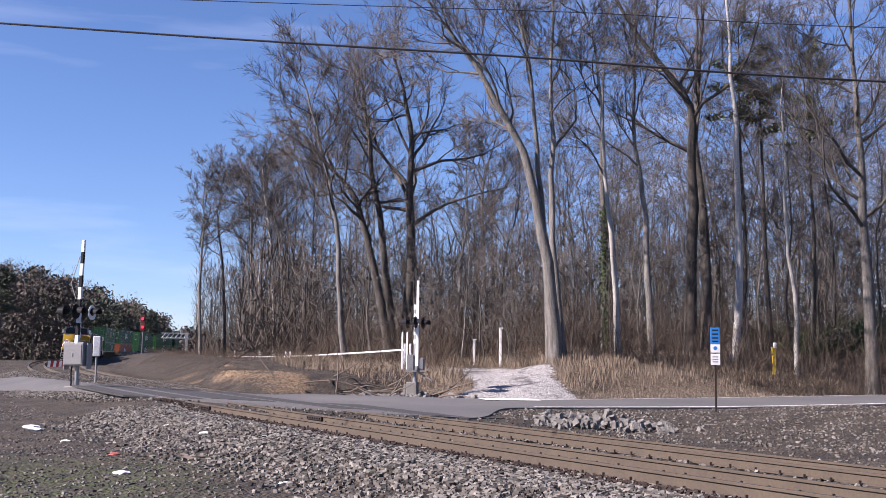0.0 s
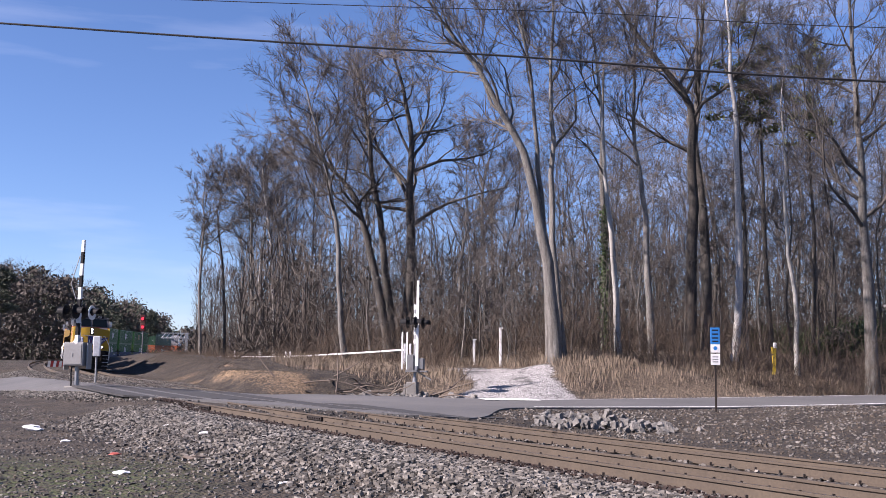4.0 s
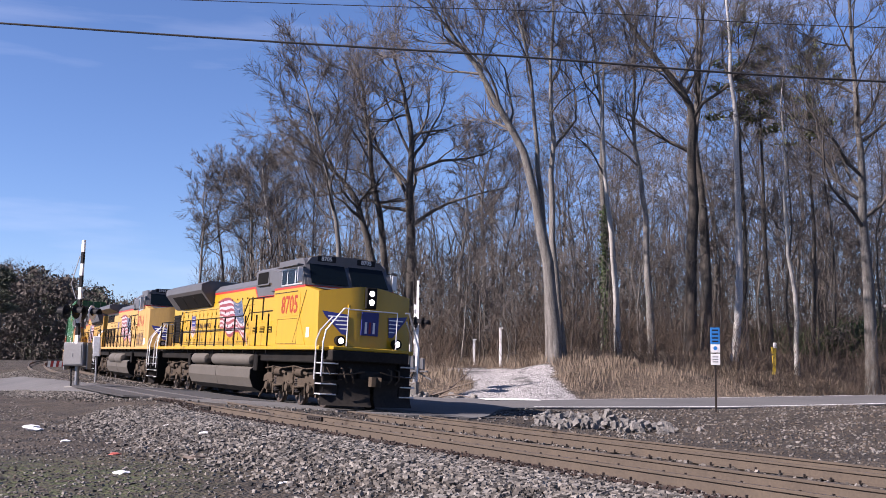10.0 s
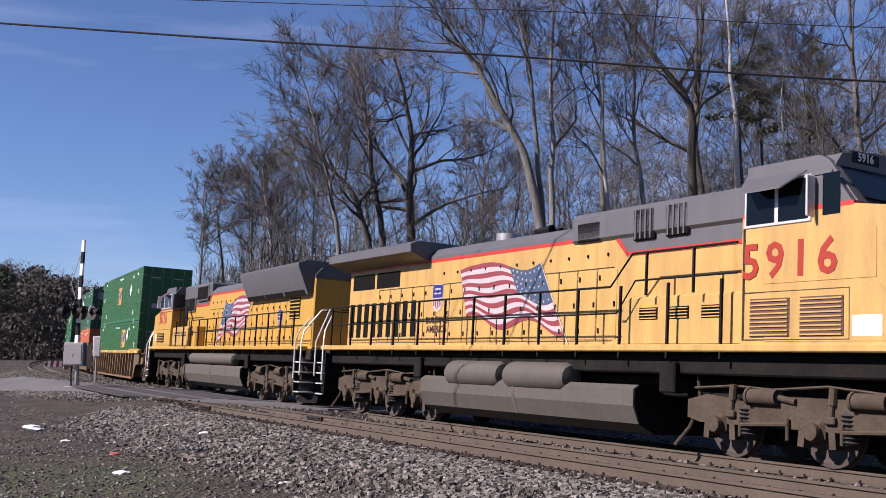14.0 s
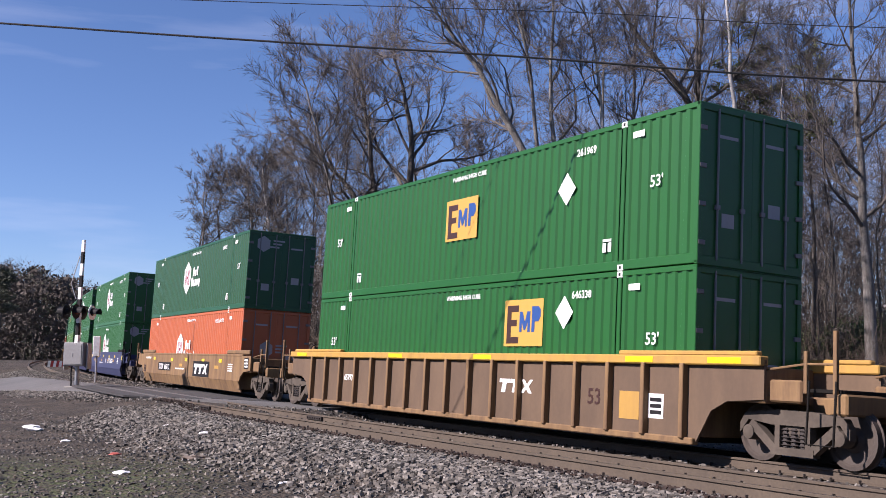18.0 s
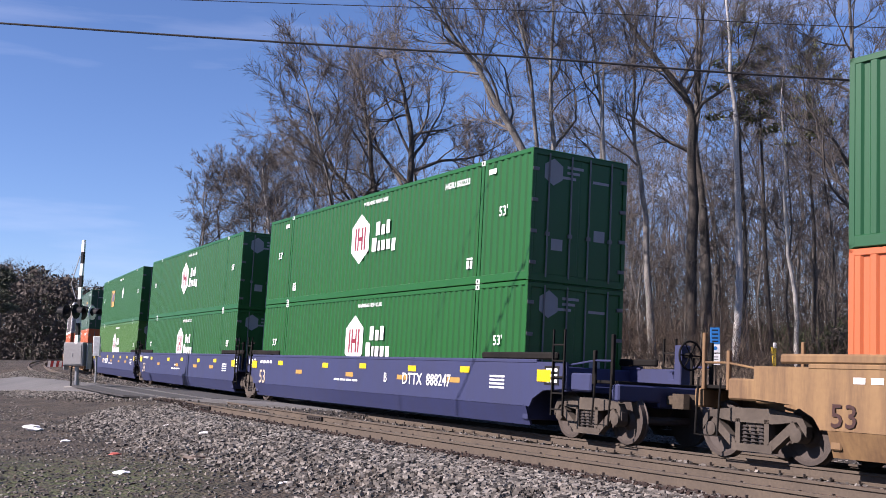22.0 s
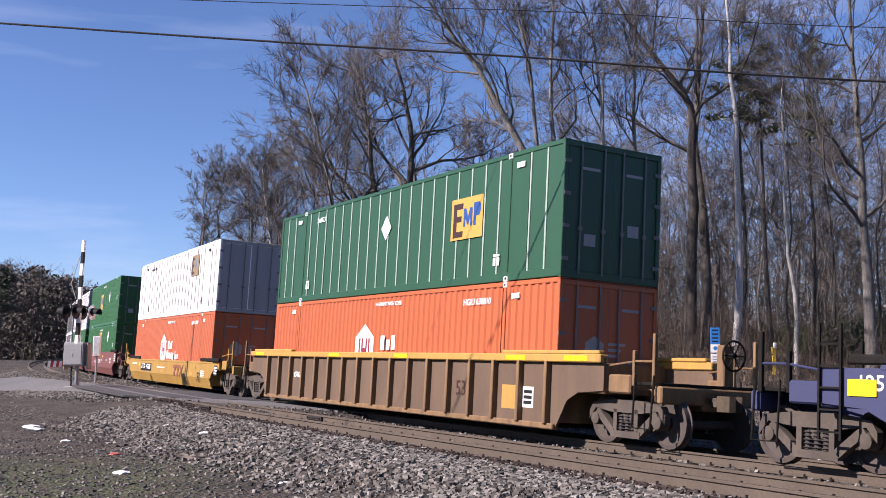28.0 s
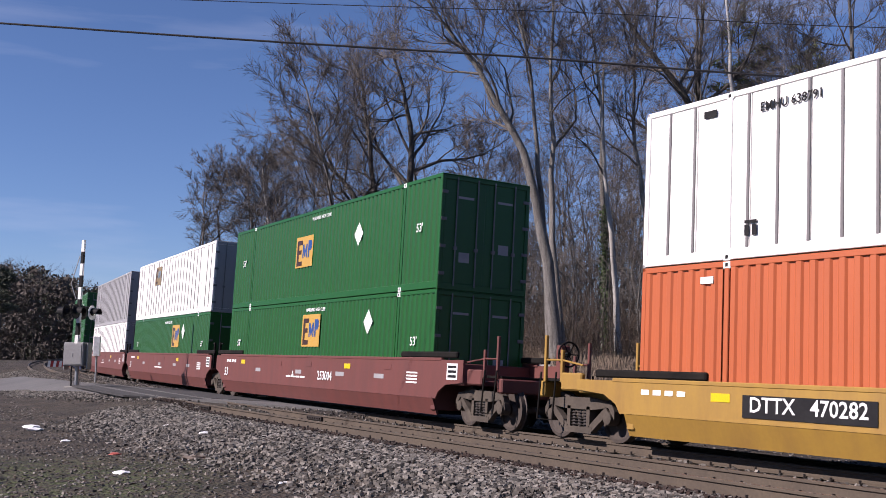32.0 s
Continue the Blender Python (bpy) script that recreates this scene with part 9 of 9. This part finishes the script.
            put(Shape().prism(E, 0, 0.003, "z").mesh("logo_block"), "logo_dark", lx, 2.10, 0.005, "logo_block")
            for bx, w in ((0.02, 0.12), (0.20, 0.12), (0.42, 0.16)):
                put(plate(w, 0.36).mesh("logo_block"), "faded_blue", lx + bx, 2.16, 0.005, "logo_block")
            put(plate(0.26, 0.30).mesh("paper_patch"), "c_mark", lx - 0.70, 2.42, 0.006, "paper_patch", "torn white patch over the panel")
    if logo == "hex":
        yy, zz = (-0.35, 1.45) if color == "c_orange" else (-0.72, 2.42)
        part("faded_mark", Shape().prism([(yy - 0.24, zz + 0.15), (yy, zz + 0.30), (yy + 0.24, zz + 0.15), (yy + 0.24, zz - 0.15), (yy, zz - 0.30), (yy - 0.24, zz - 0.15)], L53 - 0.024, L53 - 0.018, "x"), MAT["c_grey"], ob, "faded hexagon on the end door")
        for q in range(3):
            part("writing_bar", Shape().box(L53 - 0.024, L53 - 0.019, yy + 0.36, yy + 0.80 - 0.1 * q, zz + 0.12 - 0.12 * q, zz + 0.18 - 0.12 * q), MAT["c_grey"], ob)
    E_ = MAT["c_grey"] if color == "c_white" else C
    # front end, with doors, lock rods and hinges
    for sx in (-1, 1):
        x = sx * L53
        part("end_frame", cached(("end_frame", color, sx), lambda: Shape().box(*sorted((x - sx * 0.08, x)), -W53, W53, 0.0, 0.16, 0.01).box(*sorted((x - sx * 0.08, x)), -W53, W53, H53 - 0.14, H53, 0.01).box(*sorted((x - sx * 0.08, x)), -W53, -W53 + 0.1, 0.16, H53 - 0.14).box(*sorted((x - sx * 0.08, x)), W53 - 0.1, W53, 0.16, H53 - 0.14), E_), None, ob)
        for sy in (-1, 1):
            d = part("door", cached(("door", color, sx, sy), lambda: Shape().box(*sorted((x - sx * 0.06, x - sx * 0.025)), *sorted((sy * 0.015, sy * 1.18)), 0.17, H53 - 0.15, 0.008), E_), None, ob, "end door leaf")
            if style == "post" or sx > 0:
                for ry in (0.25, 0.85):
                    part("lock_rod", cached(("lock_rod", sx, sy, ry), lambda: Shape().cyl((x + sx * 0.005, sy * ry, 0.1), (x + sx * 0.005, sy * ry, H53 - 0.08), 0.02, 6).box(*sorted((x - sx * 0.02, x + sx * 0.03)), *sorted((sy * (ry - 0.05), sy * (ry + 0.05))), 1.0, 1.08), MAT["c_seam"]), None, d)
            for k in range(4):
                part("hinge", cached(("hinge", sx, sy, k), lambda: Shape().box(*sorted((x - sx * 0.03, x + sx * 0.012)), *sorted((sy * 1.12, sy * 1.285)), 0.35 + 0.68 * k, 0.43 + 0.68 * k, 0.006), MAT["c_seam"]), None, d)
            part("placard", cached(("end_placard", sx, sy), lambda: Shape().box(*sorted((x - sx * 0.026, x - sx * 0.02)), *sorted((sy * 0.42, sy * 0.72)), 0.7 + 0.3 * (sy > 0), 0.95 + 0.3 * (sy > 0)), MAT["c_grey"]), None, d)
            part("writing_bar", cached(("end_print", sx, sy), lambda: Shape().box(*sorted((x - sx * 0.026, x - sx * 0.02)), *sorted((sy * 0.35, sy * 0.8)), 2.3, 2.36), MAT["c_grey"]), None, d)
    return ob


# ---------------------------------------------------------------- the train, front to back
TRAIN = []          # thing, place along the train, half the distance between its trucks, turned, height


def set_out(ob, place, half, turned_round=False, lift=0.0):
    TRAIN.append((ob, place, half, turned_round, lift))


def build_train():
    set_out(locomotive(0, "8705", "loco_yellow", "bright yellow and grey diesel locomotive leading the train"), 86.4, 7.1)
    set_out(locomotive(1, "5916", "loco_cream", "faded yellow and grey diesel locomotive, second in line"), 63.95, 7.1)
    set_out(locomotive(2, "5016", "loco_amber", "worn yellow and grey diesel locomotive running backwards"), 41.1, 7.1, True)
    ribbed = "tan-brown ribbed well car carrying two stacked containers"
    m = "c_mark"
    cars = [
        (17.4, "ribbed", "car_brown", [("657971", -5.5, 0.95, 0.16, m), ("53", 5.5, 0.85, 0.30, "logo_dark")], ("own", "own"), ribbed, "white_blocks"),
        (-6.2, "smooth", "car_brown", [("DTTX  645212", -3.75, 0.92, 0.24, m), ("53", -8.05, 0.78, 0.34, "logo_dark")], ("own", "own"), "rusty brown smooth-sided well car with a black plate", "dark_plate"),
        (-30.5, "smooth", "car_blue", [("DTTX  888247", 3.95, 1.0, 0.28, m), ("53", -7.6, 0.80, 0.44, "stencil_cream"), ("B", 1.75, 1.0, 0.24, m)], ("own", "shared"), "dull blue end unit of an articulated well car", None),
        (-49.8, "smooth", "car_blue", [("53", -7.6, 0.80, 0.44, "stencil_cream"), ("C", -0.9, 0.95, 0.24, m)], ("", "shared"), "dull blue middle unit of an articulated well car", None),
        (-68.7, "smooth", "car_blue", [("DTTX  888247", -3.2, 1.0, 0.28, m), ("53", -7.6, 0.80, 0.44, "stencil_cream")], ("", "own"), "dull blue rear unit of an articulated well car", None),
        (-93.1, "ribbed", "car_brown", [("659620", -5.5, 0.95, 0.16, m), ("53", 4.5, 0.85, 0.34, "logo_dark")], ("own", "own"), ribbed, None),
        (-116.6, "smooth", "car_yellow", [("DTTX   470282", -4.25, 0.97, 0.24, m), ("53", 6.6, 0.70, 0.34, "logo_dark")], ("own", "own"), "yellow smooth-sided well car with a red marking", "red_blocks"),
        (-140.3, "smooth", "car_red", [("253004", 1.6, 0.95, 0.26, m), ("53", -7.85, 0.9, 0.30, m), ("A", -1.0, 0.95, 0.2, m)], ("own", "shared"), "red-brown end unit of an articulated well car", None),
        (-159.4, "smooth", "car_red", [("53", -7.85, 0.9, 0.30, m)], ("", "shared"), "red-brown middle unit of an articulated well car", None),
        (-178.5, "smooth", "car_red", [("53", -7.85, 0.9, 0.30, m)], ("", "own"), "red-brown rear unit of an articulated well car", None),
        (-203.0, "smooth", "car_blue", [("53", -7.6, 0.80, 0.44, "stencil_cream")], ("own", "own"), "dull blue well car at the back of the train", None),
    ]
    for place, style, color, marks, ends, label, logo in cars:
        set_out(well_car(style, color, marks, ends, label, logo), place, 9.8)
    sq, hx = "square", "hex"
    loads = [
        (17.4, ("c_green", "fold", sq, "green corrugated container with a yellow square logo", "646338", 2.85), ("c_green", "fold", sq, "green corrugated container with a yellow square logo, stacked", "261969", 0.03)),
        (-6.2, ("c_orange", "fold", hx, "orange corrugated container with a white hexagon logo", "HGIU 631870", -0.85), ("c_green_dark", "fold", hx, "deep green corrugated container with a white hexagon logo", "640452", -0.5)),
        (-30.5, ("c_green", "fold", hx, "green corrugated container with a white hexagon logo", "", 0.0), ("c_green", "fold", hx, "green corrugated container with a white hexagon logo, stacked", "HGIU 502233", 0.0)),
        (-49.8, ("c_green", "fold", hx, "green corrugated container with a white hexagon logo", "", -0.2), ("c_green", "fold", hx, "green corrugated container with a white hexagon logo, stacked", "", -0.2)),
        (-68.7, ("c_green_light", "fold", hx, "light green corrugated container with a white hexagon logo", "", 0.0), ("c_green", "fold", sq, "green corrugated container with a yellow square logo, stacked", "", -3.0)),
        (-93.1, ("c_orange", "fold", hx, "orange corrugated container with a white hexagon logo", "HGIU 630810", -0.45), ("c_green_flat", "post", sq, "green sheet-sided container with white posts, stacked", "248823", 4.2)),
        (-116.6, ("c_orange", "fold", hx, "orange corrugated container with a white hexagon logo", "HGIU 635858", -0.45), ("c_white", "post", "grey_panel", "white sheet-sided container with grey posts, stacked", "EMHU 638791", 4.05)),
        (-140.3, ("c_green", "fold", sq, "green corrugated container with a yellow square logo", "", 0.0), ("c_green", "fold", sq, "green corrugated container with a yellow square logo, stacked", "", -1.0)),
        (-159.4, ("c_green", "fold", sq, "green corrugated container with a yellow square logo", "", 2.0), ("c_white", "post", "grey_panel", "white sheet-sided container with grey posts, stacked", "", -3.0)),
        (-178.5, ("c_white", "post", None, "white sheet-sided container with grey posts", "", 0.0), ("c_grey", "post", None, "pale grey sheet-sided container, stacked", "", 0.0)),
        (-203.0, ("c_green", "fold", sq, "green corrugated container with a yellow square logo", "", 2.0), ("c_green", "fold", sq, "green corrugated container with a yellow square logo, stacked", "", 0.0)),
    ]
    for place, low, top in loads:
        for k, (color, style, logo, label, code, mx) in enumerate((low, top)):
            set_out(container(color, style, logo, label, code, mx, tall_rail=k == 1), place, 9.8, False, 0.345 + (H53 + 0.004) * k)


build_train()
# ---------------------------------------------------------------- motion
def travel(t):
    """Metres that the train has come since it was at 20 seconds."""
    return 10.7128 * (t - 20) - 0.0088 * (t - 20) ** 2


def motions():
    for ob, place, half, turned_round, lift in TRAIN:
        turn = Matrix.Translation((0, 0, lift)) @ (Matrix.Rotation(math.pi, 4, "Z") if turned_round else Matrix())
        walk(ob, [(t, car_pose(place + travel(t), half) @ turn) for t in np.arange(0, 32.01, 0.5)])
    # wheels of one size turn alike, so they share one turn
    first = {}
    backwards = {q[0] for q in TRAIN if q[3]}
    for ob, r, top in WHEELS:
        sign = -1 if top in backwards else 1
        r = r * sign
        if r not in first:
            walk(ob, [(t, Matrix.Rotation((travel(t) - travel(0)) / r, 4, "Y")) for t in np.arange(0, 32.001, 2 / 30)])
            first[r] = ob.animation_data
        else:
            ob.rotation_mode = "QUATERNION"
            keys = ob.animation_data_create()
            keys.action = first[r].action
            keys.action_slot = first[r].action_slot


motions()
